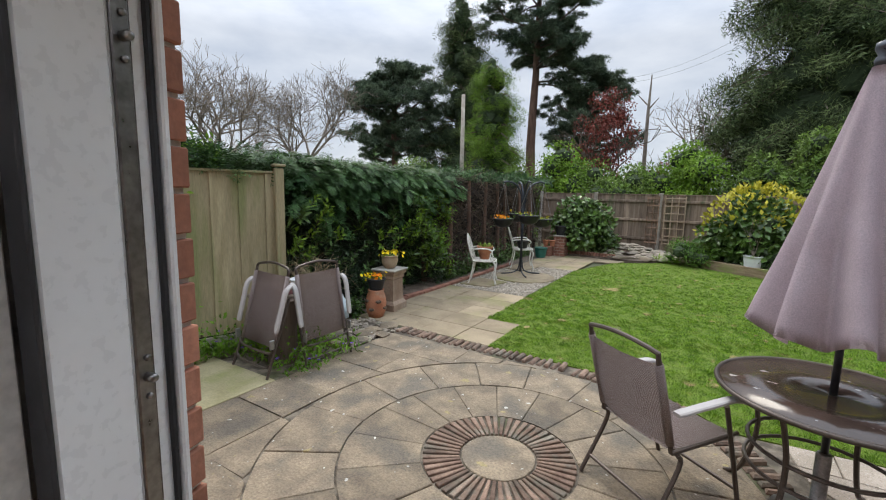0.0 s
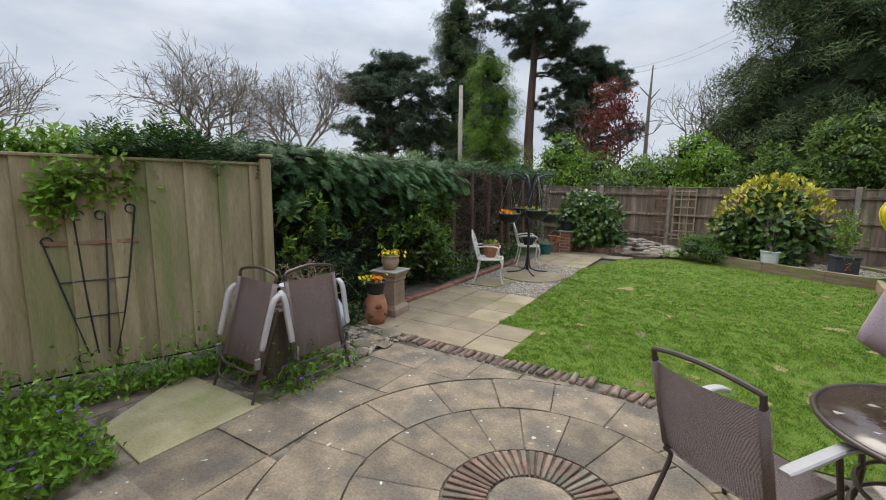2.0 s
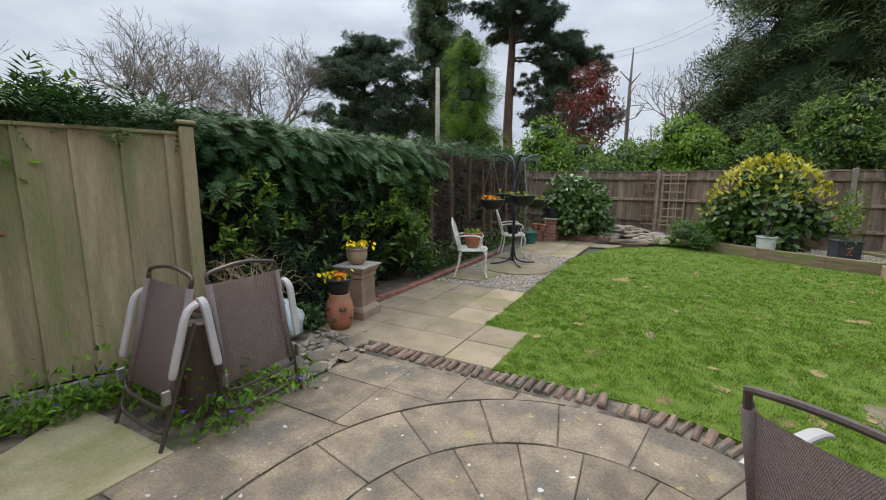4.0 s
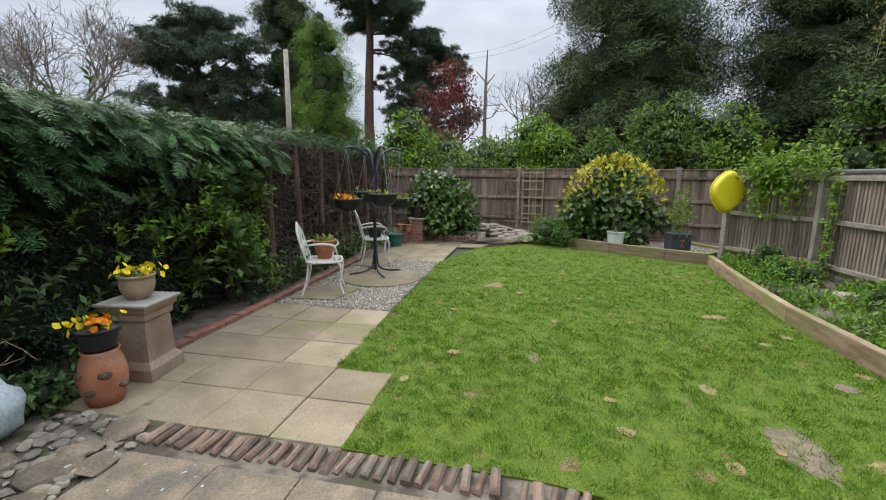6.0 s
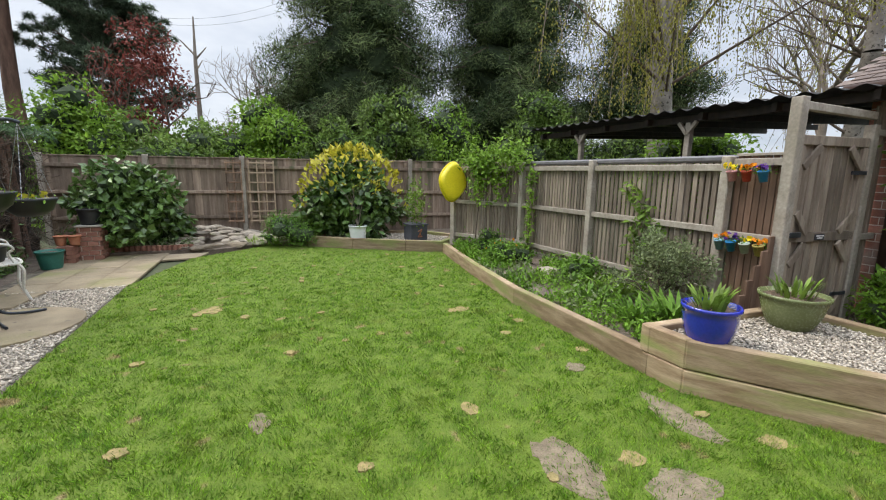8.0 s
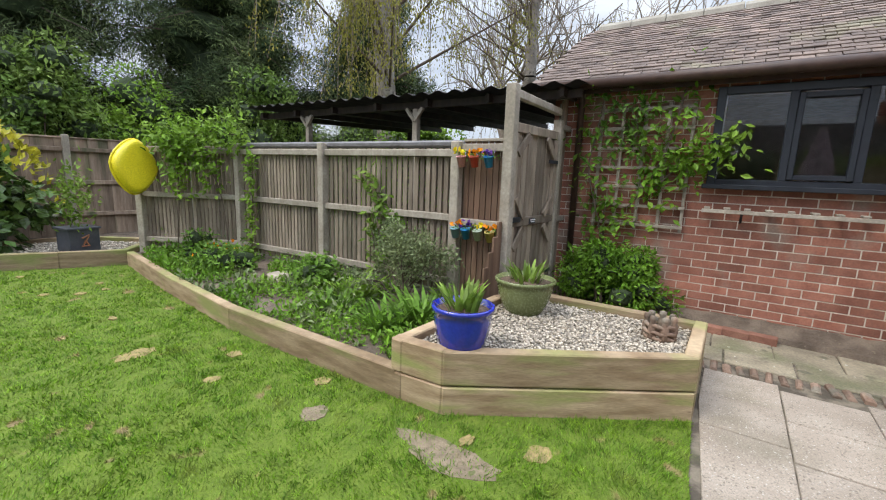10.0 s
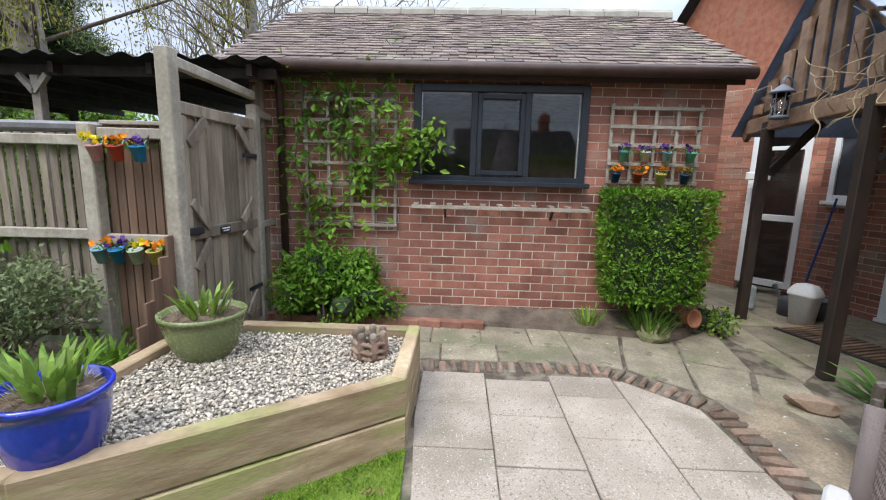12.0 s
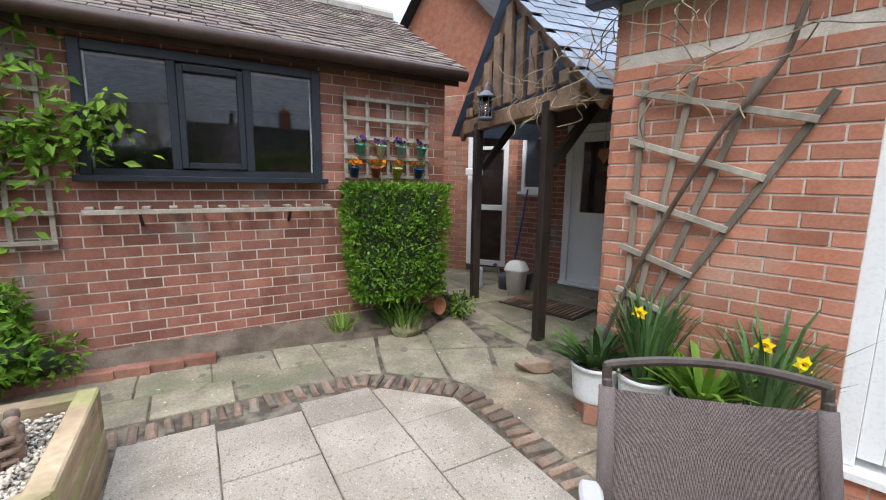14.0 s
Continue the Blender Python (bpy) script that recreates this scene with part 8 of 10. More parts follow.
pd = structure(new("door_1"), "white patio door frame with steel lock strip, standing open", "door")
hpiece("jamb", -0.012, 0.022, 0.12, 2.12, -0.235, -0.133, M["upvc"], pd)
hpiece("jamb_edge", -0.012, 0.016, 0.12, 2.12, -0.132, -0.058, M["upvc"], pd)
hpiece("lock_strip", 0.016, 0.020, 0.14, 2.10, -0.128, -0.100, M["metal"], pd, "brushed steel lock strip")
hpiece("seal", 0.016, 0.024, 0.12, 2.12, -0.082, -0.070, M["rubber"], pd, "black rubber seal")
hpiece("jamb_lip", -0.012, 0.030, 0.12, 2.12, -0.068, -0.056, M["upvc"], pd)
hpiece("inner_seal", -0.012, 0.024, 0.12, 2.12, -0.243, -0.236, M["rubber"], pd)
for z_ in (0.55, 0.98, 1.45, 1.93):
    for dz, rr in ((0, 0.007), (0.03, 0.005), (-0.03, 0.005)):
        bm = bmesh.new()
        m = HM @ Matrix.Translation((0.020, -0.112, z_ + dz)) @ Euler((0, radians(90), 0)).to_matrix().to_4x4()
        lathe(bm, [(0, 0), (rr, 0), (rr, 0.004 if dz else 0.012), (rr * 0.7, 0.006 if dz else 0.016), (0, 0.006 if dz else 0.016)], 12)
        bm.transform(m)
        part("screw" if dz else "lock_pin", bm, M["metal"], pd, "", True)
hpiece("inner_reveal", -0.6, -0.012, 0.12, 2.44, -0.34, -0.245, M["interior"], pd, "plain inner wall reveal")
hpiece("jamb", DW - 0.085, DW, 0.16, 2.12, -0.10, -0.02, M["upvc"], pd)
hpiece("leaf_stile", DW - 0.17, DW - 0.087, 0.20, 2.08, -0.09, -0.035, M["upvc"], pd)
hpiece("leaf_rail", DW - 0.9, DW - 0.172, 0.20, 0.30, -0.09, -0.035, M["upvc"], pd)
hpiece("leaf_seal", DW - 0.185, DW - 0.171, 0.30, 2.0, -0.07, -0.050, M["rubber"], pd)
hpiece("pane", DW - 0.9, DW - 0.188, 0.302, 2.0, -0.066, -0.060, M["glass"], pd)
hpiece("sill", -0.01, DW + 0.01, 0.115, 0.155, -0.20, 0.03, M["upvc"], pd)
hpiece("head", 0.03, DW - 0.09, 2.06, 2.12, -0.10, -0.02, M["upvc"], pd)
hpiece("gutter", 1.9, HC + 0.14, 2.36, 2.45, 0.02, 0.13, M["black_paint"], pd, "dark eaves gutter")

ft = thing("fan_trellis", tuple(H0 + HU * 3.30 + Vector((0, 0, 0.55))), "grey fan-shaped timber trellis on the house wall", "trellis", 15.5)


def SZ(s, z, d=0.03):
    return (s - 3.30, d, z - 0.55)


for a_, b_ in (((3.440, 1.94), (3.445, 0.62)), ((3.20, 1.93), (3.40, 0.62)), ((2.93, 1.88), (3.36, 0.60)), ((2.655, 1.79), (3.32, 0.58))):
    bm = bmesh.new()
    bar(bm, SZ(*a_, 0.018), SZ(*b_, 0.018), 0.016, 0.034, 0, 0.003)
    part("upright", bm, M["old_wood"], ft)
for a_, b_ in (((3.48, 1.88), (2.70, 1.67)), ((3.49, 1.625), (2.86, 1.42)), ((3.495, 1.325), (2.985, 1.17)), ((3.50, 1.04), (3.12, 0.92)), ((3.50, 0.79), (3.25, 0.70))):
    bm = bmesh.new()
    bar(bm, SZ(*a_, 0.036), SZ(*b_, 0.036), 0.016, 0.034, 0, 0.003)
    part("slat", bm, M["grey_rail"], ft)
vine = thing("vine", tuple(H0 + HU * 3.42 + Vector((0, 0, 0))), "leafless grey vine twisting up the fan trellis", "climber", 15.5)


def VZ(s, z, d=0.05):
    return (s - 3.42, d, z)


bm = bmesh.new()
tube(bm, curve_pts([VZ(3.6, 0.3), VZ(3.50, 0.62), VZ(3.36, 1.0), VZ(3.2, 1.35, 0.06), VZ(3.04, 1.66, 0.07), VZ(2.93, 1.80, 0.07), VZ(2.84, 1.95, 0.06), VZ(2.80, 2.12), VZ(2.75, 2.35)], 6), [0.013] * 49, 7)
part("stem", bm, M["bark"], vine)
rg = np.random.default_rng(905)
for k in range(26):
    s0, z0 = rg.uniform(2.7, 3.65), rg.uniform(1.8, 2.3)
    pts = [VZ(s0, z0)]
    a = rg.uniform(0, math.tau)
    for i in range(4):
        a += rg.normal(0, 0.6)
        q = pts[-1]
        pts.append((q[0] + 0.10 * math.cos(a), 0.05 + rg.uniform(0, 0.12), q[2] + 0.07 * math.sin(a)))
    bm = bmesh.new()
    tube(bm, curve_pts(pts, 4), 0.0035, 4)
    part("tendril", bm, M["straw"] if k % 2 else M["twig"], vine)

# ---------- pots along the house wall ----------
for k, (s_, d_, r_, h_, blade, lab, n_, L_, w_, lean_) in enumerate(((3.54, 0.15, 0.14, 0.22, "mid_dark", "white pot of drooping dark green strap leaves", 60, 0.34, 0.10, 1.5), (3.26, 0.16, 0.135, 0.24, "daffodil", "white pot of upright daffodil leaves", 110, 0.52, 0.034, 0.30),
                                                                     (2.99, 0.17, 0.13, 0.22, "privet", "white pot of arching green leaves", 70, 0.40, 0.085, 1.25), (2.73, 0.18, 0.13, 0.22, "daffodil", "white pot of daffodils in flower", 80, 0.54, 0.036, 0.45))):
    q = H0 + HU * s_ + HN * d_
    t = potted("daffodil_pot", (q.x, q.y, 0.130), r_ * 0.85, r_, h_, M["white_pot"], lab, 0.0, 0.006)
    blades(t, h_ * 0.85, r_, n_, L_, 910 + k, blade, w_, lean_)
    if k in (1, 3):
        for j in range(2 if k == 3 else 1):
            a = 1.6 + 1.4 * j
            top = Vector((0.12 * math.cos(a), 0.10 * math.sin(a), h_ + 0.36 - 0.06 * j))
            bm = bmesh.new()
            tube(bm, curve_pts([(0.02, 0.02 * j, h_ * 0.8), (0.05 * math.cos(a), 0.05 * math.sin(a), h_ + 0.25), tuple(top)], 4), 0.005, 5)
            part("stalk", bm, M["fresh"], t)
            face = Vector((-0.35, 0.9, 0.1)).normalized()
            side = face.orthogonal().normalized()
            up_ = face.cross(side)
            pts = [(tuple(top), tuple(side * math.cos(i * math.tau / 6) + up_ * math.sin(i * math.tau / 6)), tuple(face)) for i in range(6)]
            v, f = scatter([(0, 0, 0), (-0.32, 0.5, 0.05), (0, 1, 0.0), (0.32, 0.5, 0.05)], [(0, 2, 1), (0, 3, 2)], np.array([a_[0] for a_ in pts]), np.array([a_[1] for a_ in pts]), np.array([a_[2] for a_ in pts]), 0.042)
            mesh_np("petals", v, f, M["yellow"], t)
            bm = bmesh.new()
            lathe(bm, [(0.008, 0), (0.014, 0.012), (0.019, 0.026), (0.016, 0.024), (0.008, 0.008)], 12)
            bm.transform(Matrix.Translation(top) @ face.to_track_quat("Z", "Y").to_matrix().to_4x4())
            part("trumpet", bm, M["yellow"], t, "deep yellow trumpet", True)
    bm = bmesh.new()
    for j in range(3):
        box(bm, (q.x + 0.07 * math.cos(j * 2.1), q.y + 0.07 * math.sin(j * 2.1), 0.067), (0.08, 0.08, 0.125), j * 40, 0.006)
    tagged(part("pot_feet", bm, M["edge_brick"]), "red brick pieces raising a pot", "brick")
stone("bed_rock", (3.9, 3.98, 0.05), (0.16, 0.10, 0.07), "pale rough stone beside the porch post", "chimney", 941)

# ---------- porch ----------
PA, PB = Vector((3.98, 3.56, 0)), Vector((6.22, 3.13, 0))
PD = (PB - PA).normalized()
pang = math.degrees(math.atan2(PD.y, PD.x))
PN = Vector((PD.y, -PD.x, 0))            # back, towards the door
porch = thing("porch", (PA.x, PA.y, 0), "timber-framed gabled porch with slatted front", "porch", pang)
PL = (PB - PA).length
for x_ in (0.42, 1.87):
    bm = bmesh.new()
    box(bm, (x_, 0.0, 1.03), (0.09, 0.09, 2.06), 0, 0.006)
    part("post", bm, M["beam"], porch, "black-stained post")
bm = bmesh.new()
box(bm, (PL / 2, -0.02, 2.05), (PL + 0.02, 0.10, 0.15), 0, 0.008)
part("tie_beam", bm, M["truss"], porch)
apex = Vector((1.16, -0.06, 3.16))
for a_, sgn in ((Vector((-0.25, -0.06, 1.98)), 1), (Vector((2.55, -0.06, 1.98)), -1)):
    bm = bmesh.new()
    bar(bm, a_, apex, 0.055, 0.19, 0, 0.008)
    part("barge_board", bm, M["truss"], porch)
for i in range(9):
    x_ = 0.20 + i * 0.24
    h_ = 3.10 - abs(x_ - 1.16) * 0.845
    if h_ - 2.13 > 0.08:
        bm = bmesh.new()
        box(bm, (x_, 0.01, (2.13 + h_) / 2), (0.135, 0.04, h_ - 2.13 - 0.06), 0, 0.006)
        part("slat", bm, M["truss"], porch)
for sgn in (-1, 1):
    bm = bmesh.new()
    a_, b_ = (Vector((-0.30, 0, 1.98)) if sgn < 0 else Vector((2.60, 0, 1.98))), Vector((1.16, 0, 3.24))
    vs = [bm.verts.new(q) for q in (a_ + Vector((0, -0.10, 0)), b_ + Vector((0, -0.10, 0)), b_ + Vector((0, -0.10 - 1.9, 0)), a_ + Vector((0, -0.10 - 1.9, 0)))]
    for q in vs:
        q.co.y += 0.16
    fc = bm.faces.new(vs)
    bmesh.ops.solidify(bm, geom=[fc], thickness=0.03)
    part("roof_slope", bm, M["slate"], porch)
bm = bmesh.new()
box(bm, (1.16, -1.0, 2.16), (2.3, 1.8, 0.02))
part("ceiling_board", bm, M["beam"], porch)
for x_ in (0.42, 1.87):
    bm = bmesh.new()
    bar(bm, (x_, -0.06, 1.55), (x_, -0.45, 2.05), 0.07, 0.07)
    part("knee_brace", bm, M["beam"], porch)
lan = thing("lantern", tuple(PA + PD * 1.36 + Vector((0, 0, 2.02)) - PN * 0.15), "blue-grey carriage lantern on a scroll bracket", "lantern", pang)
bm = bmesh.new()
lathe(bm, [(0, 0.30), (0.025, 0.29), (0.095, 0.235), (0.10, 0.225), (0.0, 0.225)], 20)
part("cap", bm, M["slate"], lan, "", True)
bm = bmesh.new()
lathe(bm, [(0, 0), (0.07, 0), (0.075, 0.02), (0.06, 0.03), (0, 0.03)], 20)
part("base", bm, M["slate"], lan, "", True)
bm = bmesh.new()
lathe(bm, [(0.056, 0.03), (0.062, 0.22), (0.058, 0.22), (0.052, 0.03), (0.056, 0.03)], 20)
part("glass", bm, M["glass"], lan, "", True)
for k in range(6):
    a = k * math.tau / 6
    bm = bmesh.new()
    tube(bm, [(0.062 * math.cos(a), 0.062 * math.sin(a), 0.025), (0.068 * math.cos(a), 0.068 * math.sin(a), 0.225)], 0.004, 5)
    part("bar", bm, M["slate"], lan)
bm = bmesh.new()
tube(bm, curve_pts([(0, 0, 0.29), (0.0, 0.0, 0.34), (0.03, -0.04, 0.37), (0.06, -0.10, 0.33), (0.06, -0.13, 0.26)], 5), 0.010, 6)
part("bracket", bm, M["slate"], lan)
# wiry stems over the porch
rg = np.random.default_rng(955)
pv = thing("porch_vine", (PA.x, PA.y, 1.9), "tangle of thin bare vine stems on the porch roof", "climber", pang)
for k in range(34):
    x0 = rg.uniform(-0.5, 0.5) if k < 24 else rg.uniform(0.5, 2.2)
    z0 = 0.20 + rg.uniform(-0.08, 0.35) if k < 24 else 0.15 + rg.uniform(-0.05, 0.25)
    pts, a = [(x0, 0.08, z0)], rg.uniform(0, math.tau)
    for i in range(4):
        a += rg.normal(0, 0.7)
        q = pts[-1]
        pts.append((q[0] + 0.12 * math.cos(a), 0.08 + rg.uniform(-0.03, 0.14), q[2] + 0.09 * math.sin(a)))
    bm = bmesh.new()
    tube(bm, curve_pts(pts, 4), 0.004, 4)
    part("stem", bm, M["straw"] if k % 3 else M["twig"], pv)

# ---------- recess behind the porch ----------
DM = Matrix.Translation((5.87, 1.74, 0)) @ pose(0, 0, 0, 0, 0, 15.5)


def dpiece(name, s0, s1, z0, z1, d0, d1, mat_, parent, label="", bevel=0.003):
    bm = bmesh.new()
    box(bm, ((s0 + s1) / 2, (d0 + d1) / 2, (z0 + z1) / 2), (s1 - s0, d1 - d0, z1 - z0), 0, bevel, DM)
    return part(name, bm, mat_, parent, label)


rec = structure(new("wall_recess"), "shaded brick wall behind the porch", "wall")
dpiece("wall", 0.0, 1.05, 0, 2.6, -0.25, -0.005, M["mortar"], rec)
dpiece("wall", -2.4, -1.02, 0, 2.6, -0.25, -0.005, M["mortar"], rec)
dpiece("wall", -1.02, 0.0, 2.28, 2.6, -0.25, -0.005, M["mortar"], rec)
bd = structure(new("door_2"), "pale grey half-glazed back door", "door")
dpiece("frame", -0.09, 0.0, 0.06, 2.28, -0.10, 0.0, M["door_paint"], bd)
dpiece("frame", -1.02, -0.93, 0.06, 2.28, -0.10, 0.0, M["door_paint"], bd)
dpiece("head", -0.93, -0.09, 2.06, 2.28, -0.10, 0.0, M["door_paint"], bd)
dpiece("threshold", -1.02, 0.0, 0.02, 0.06, -0.12, 0.05, M["upvc"], bd)
dpiece("leaf", -0.928, -0.092, 0.065, 1.02, -0.07, -0.03, M["door_paint"], bd)
dpiece("leaf_panel", -0.80, -0.24, 0.20, 0.88, -0.03, -0.022, M["door_paint"], bd, "raised lower panel", 0.006)
dpiece("leaf_stile", -0.928, -0.80, 1.02, 2.05, -0.07, -0.03, M["door_paint"], bd)
dpiece("leaf_stile", -0.22, -0.092, 1.02, 2.05, -0.07, -0.03, M["door_paint"], bd)
dpiece("leaf_rail", -0.80, -0.22, 1.93, 2.05, -0.07, -0.03, M["door_paint"], bd)
dpiece("pane", -0.80, -0.22, 1.02, 1.93, -0.055, -0.047, M["glass"], bd)
# added dark panel: its colour gives the darkness of the hall
dpiece("dark_hall", -1.0, 0.0, 0.0, 2.26, -0.42, -0.36, M["beam"], rec, "dark panel close behind the pane, in place of the unlit hall")
w2 = structure(new("window_2"), "small white window beside the back door", "window")
for s0, s1, z0, z1 in ((0.28, 0.34, 1.27, 2.06), (0.62, 0.68, 1.27, 2.06), (0.34, 0.62, 2.0, 2.06), (0.34, 0.62, 1.27, 1.34)):
    dpiece("window_frame", s0, s1, z0, z1, -0.02, 0.03, M["upvc"], w2)
dpiece("pane", 0.34, 0.62, 1.34, 2.0, -0.001, 0.006, M["slate_pot"], w2, "dark glass")
dpiece("window_sill", 0.25, 0.72, 1.23, 1.27, -0.02, 0.07, M["upvc"], w2)
# side wing with tall glazed door
EV = Vector((2.05, 1.4, 0)).normalized()
EM = Matrix.Translation((6.55, 1.9, 0)) @ pose(0, 0, 0, 0, 0, math.degrees(math.atan2(EV.y, EV.x)))


def epiece(name, s0, s1, z0, z1, d0, d1, mat_, parent, label="", bevel=0.003):
    bm = bmesh.new()
    box(bm, ((s0 + s1) / 2, (d0 + d1) / 2, (z0 + z1) / 2), (s1 - s0, d1 - d0, z1 - z0), 0, bevel, EM)
    return part(name, bm, mat_, parent, label)


wing = structure(new("wall_wing"), "brick wing of the house beyond the passage", "wall")
epiece("wall", 0.86, 3.2, 0, 2.7, -0.25, -0.005, M["mortar"], wing)
epiece("wall", -0.05, 0.22, 0, 2.7, -0.25, -0.005, M["mortar"], wing)
epiece("wall", 0.22, 0.86, 2.15, 2.7, -0.25, -0.005, M["mortar"], wing)
d3 = structure(new("door_3"), "tall white-framed glazed side door", "door")
for s0, s1, z0, z1 in ((0.22, 0.29, 0.12, 2.15), (0.79, 0.86, 0.12, 2.15), (0.29, 0.79, 2.07, 2.15), (0.29, 0.79, 0.12, 0.20), (0.29, 0.79, 0.98, 1.06), (0.29, 0.79, 1.88, 1.93)):
    epiece("frame", s0, s1, z0, z1, -0.05, 0.02, M["upvc"], d3)
for z0, z1 in ((0.20, 0.98), (1.06, 1.88)):
    epiece("pane", 0.29, 0.79, z0, z1, -0.02, -0.012, M["glass"], d3)
# second added panel, coloured dark to pass for the unlit interior
epiece("room", 0.1, 1.0, 0, 2.3, -0.50, -0.44, M["beam"], wing, "dark panel standing in for the unlit space behind the glazed door")
# small loose things by the back door
bn = thing("swing_bin", (5.70, 2.66, 0.006), "white plastic swing-lid bin by the back door", "bin", 25)
bm = bmesh.new()
rings = []
for sx, sy, z_ in ((0.10, 0.08, 0), (0.125, 0.105, 0.30), (0.14, 0.12, 0.31), (0.14, 0.12, 0.33), (0.125, 0.105, 0.37), (0.09, 0.075, 0.42), (0.04, 0.03, 0.435)):
    rings.append([bm.verts.new((sx * math.copysign(abs(math.cos(k * math.tau / 20)) ** 0.5, math.cos(k * math.tau / 20)), sy * math.copysign(abs(math.sin(k * math.tau / 20)) ** 0.5, math.sin(k * math.tau / 20)), z_)) for k in range(20)])
for a, b in zip(rings, rings[1:]):
    for k in range(20):
        bm.faces.new((a[k], a[(k + 1) % 20], b[(k + 1) % 20], b[k]))
bm.faces.new(rings[0][::-1]); bm.faces.new(rings[-1])
part("body", bm, M["upvc"], bn, "", True)
dm = thing("door_mat", (5.12, 2.70, 0.008), "ribbed dark brown rubber door mat", "mat", 15.5)
bm = bmesh.new()
box(bm, (0, 0, 0.006), (0.95, 0.52, 0.010))
part("backing", bm, M["rubber"], dm)
for i in range(17):
    bm = bmesh.new()
    box(bm, (-0.44 + i * 0.055, 0, 0.017), (0.028, 0.46, 0.012), 0, 0.003)
    part("rib", bm, M["truss"], dm)
wc = thing("watering_can", (6.02, 2.55, 0.006), "dark grey watering can beside the bin", "watering can")
bm = bmesh.new()
lathe(bm, [(0, 0), (0.11, 0), (0.115, 0.16), (0.09, 0.20), (0, 0.205)], 20)
part("body", bm, M["slate_pot"], wc, "", True)
bm = bmesh.new()
tube(bm, [(0.1, 0, 0.06), (0.22, 0, 0.24), (0.27, 0, 0.27)], [0.02, 0.015, 0.03], 8)
part("spout", bm, M["slate_pot"], wc)
bm = bmesh.new()
tube(bm, curve_pts([(-0.10, 0, 0.08), (-0.16, 0, 0.22), (-0.06, 0, 0.30), (0.04, 0, 0.21)], 5), 0.011, 6)
part("handle", bm, M["slate_pot"], wc)
potted("plant_pot", (5.92, 2.35, 0.006), 0.09, 0.12, 0.22, M["slate_pot"], "dark bucket standing by the back door", soil=False)
bm = bmesh.new()
box(bm, (0, 0, 0.14), (0.07, 0.05, 0.28), 0, 0.015)
o = tagged(part("plastic_bottle", bm, M["blue_bag"]), "pale plastic bottle by the wall", "bottle")
o.location = (6.2, 2.85, 0.006)
br = thing("broom", (6.25, 2.28, 0.006), "blue-handled broom leaning upright on the wall", "broom")
bm = bmesh.new()
tube(bm, [(0, 0, 0.08), (0.06, -0.28, 1.30)], 0.012, 8)
part("handle", bm, POTC["navy"], br)
bm = bmesh.new()
box(bm, (0, 0, 0.05), (0.26, 0.05, 0.09), 15, 0.006)
part("head", bm, POTC["navy"], br)
hr = thing("hose_reel", (7.3, 2.95, 0.006), "green hose reel on the passage floor", "hose reel", 30)
bm = bmesh.new()
for j in range(4):
    tube(bm, [((0.11 + 0.018 * j) * math.cos(k * math.tau / 20), -0.06 + 0.04 * j, 0.20 + (0.11 + 0.018 * j) * math.sin(k * math.tau / 20)) for k in range(21)], 0.018, 6)
part("hose", bm, M["hose_green"], hr)
bm = bmesh.new()
box(bm, (0, 0, 0.03), (0.28, 0.24, 0.05), 0, 0.01)
part("frame", bm, M["black_plastic"], hr)
pk = thing("plank", (6.1, 3.62, 0.0), "old grey planks leaning on the garage corner", "plank")
for j in range(2):
    bm = bmesh.new()
    bar(bm, (0.05 - 0.1 * j, 0.0, 0.0), (-0.30 - 0.1 * j, 0.18, 0.95 - 0.2 * j), 0.09, 0.025)
    part("board", bm, M["old_wood"], pk)
ht_ = thing("heart_plaque", tuple(PA + PD * 0.62 + PN * 0.75 + Vector((0, 0, 1.66))), "rusty heart-shaped plaque hanging on a chain", "plaque", pang)
bm = bmesh.new()
pts = [(0.0052 * 16 * math.sin(t) ** 3, 0.0052 * (13 * math.cos(t) - 5 * math.cos(2 * t) - 2 * math.cos(3 * t) - math.cos(4 * t))) for t in [k * math.tau / 36 for k in range(36)]]
prism(bm, pts, -0.004, 0.004)
bm.transform(Euler((radians(90), 0, 0)).to_matrix().to_4x4())
part("heart", bm, M["rust"], ht_)
bm = bmesh.new()
tube(bm, [(0, 0, 0.05), (0, 0, 0.42)], 0.003, 4)
part("chain", bm, M["chain"], ht_)
bm = bmesh.new()
box(bm, (0, 0, 0), (0.24, 0.12, 0.10), 0, 0.008)
o = tagged(part("wall_box", bm, M["upvc"]), "small white box on the passage wall", "box")
o.matrix_world = pose(7.0, 2.45, 1.55, 0, 0, math.degrees(math.atan2(EV.y, EV.x)))
rb = thing("bird_ornament", tuple(Vector((GX + 0.62, 3.85, 1.78))), "rusty metal running-hare ornament on the wall corner", "ornament", -20)
bm = bmesh.new()
bmesh.ops.create_uvsphere(bm, u_segments=14, v_segments=8, radius=1, matrix=Matrix.Diagonal((0.10, 0.03, 0.045, 1)))
bmesh.ops.create_uvsphere(bm, u_segments=12, v_segments=6, radius=1, matrix=Matrix.Translation((0.12, 0, 0.05)) @ Matrix.Diagonal((0.04, 0.025, 0.03, 1)))
tube(bm, [(0.12, 0, 0.06), (0.04, 0, 0.11)], 0.010, 6)
tube(bm, [(-0.08, 0, -0.02), (-0.18, 0, -0.04)], 0.010, 6)
tube(bm, [(0.07, 0, -0.02), (0.16, 0, -0.04)], 0.009, 6)
part("figure", bm, M["rust"], rb, "", True)

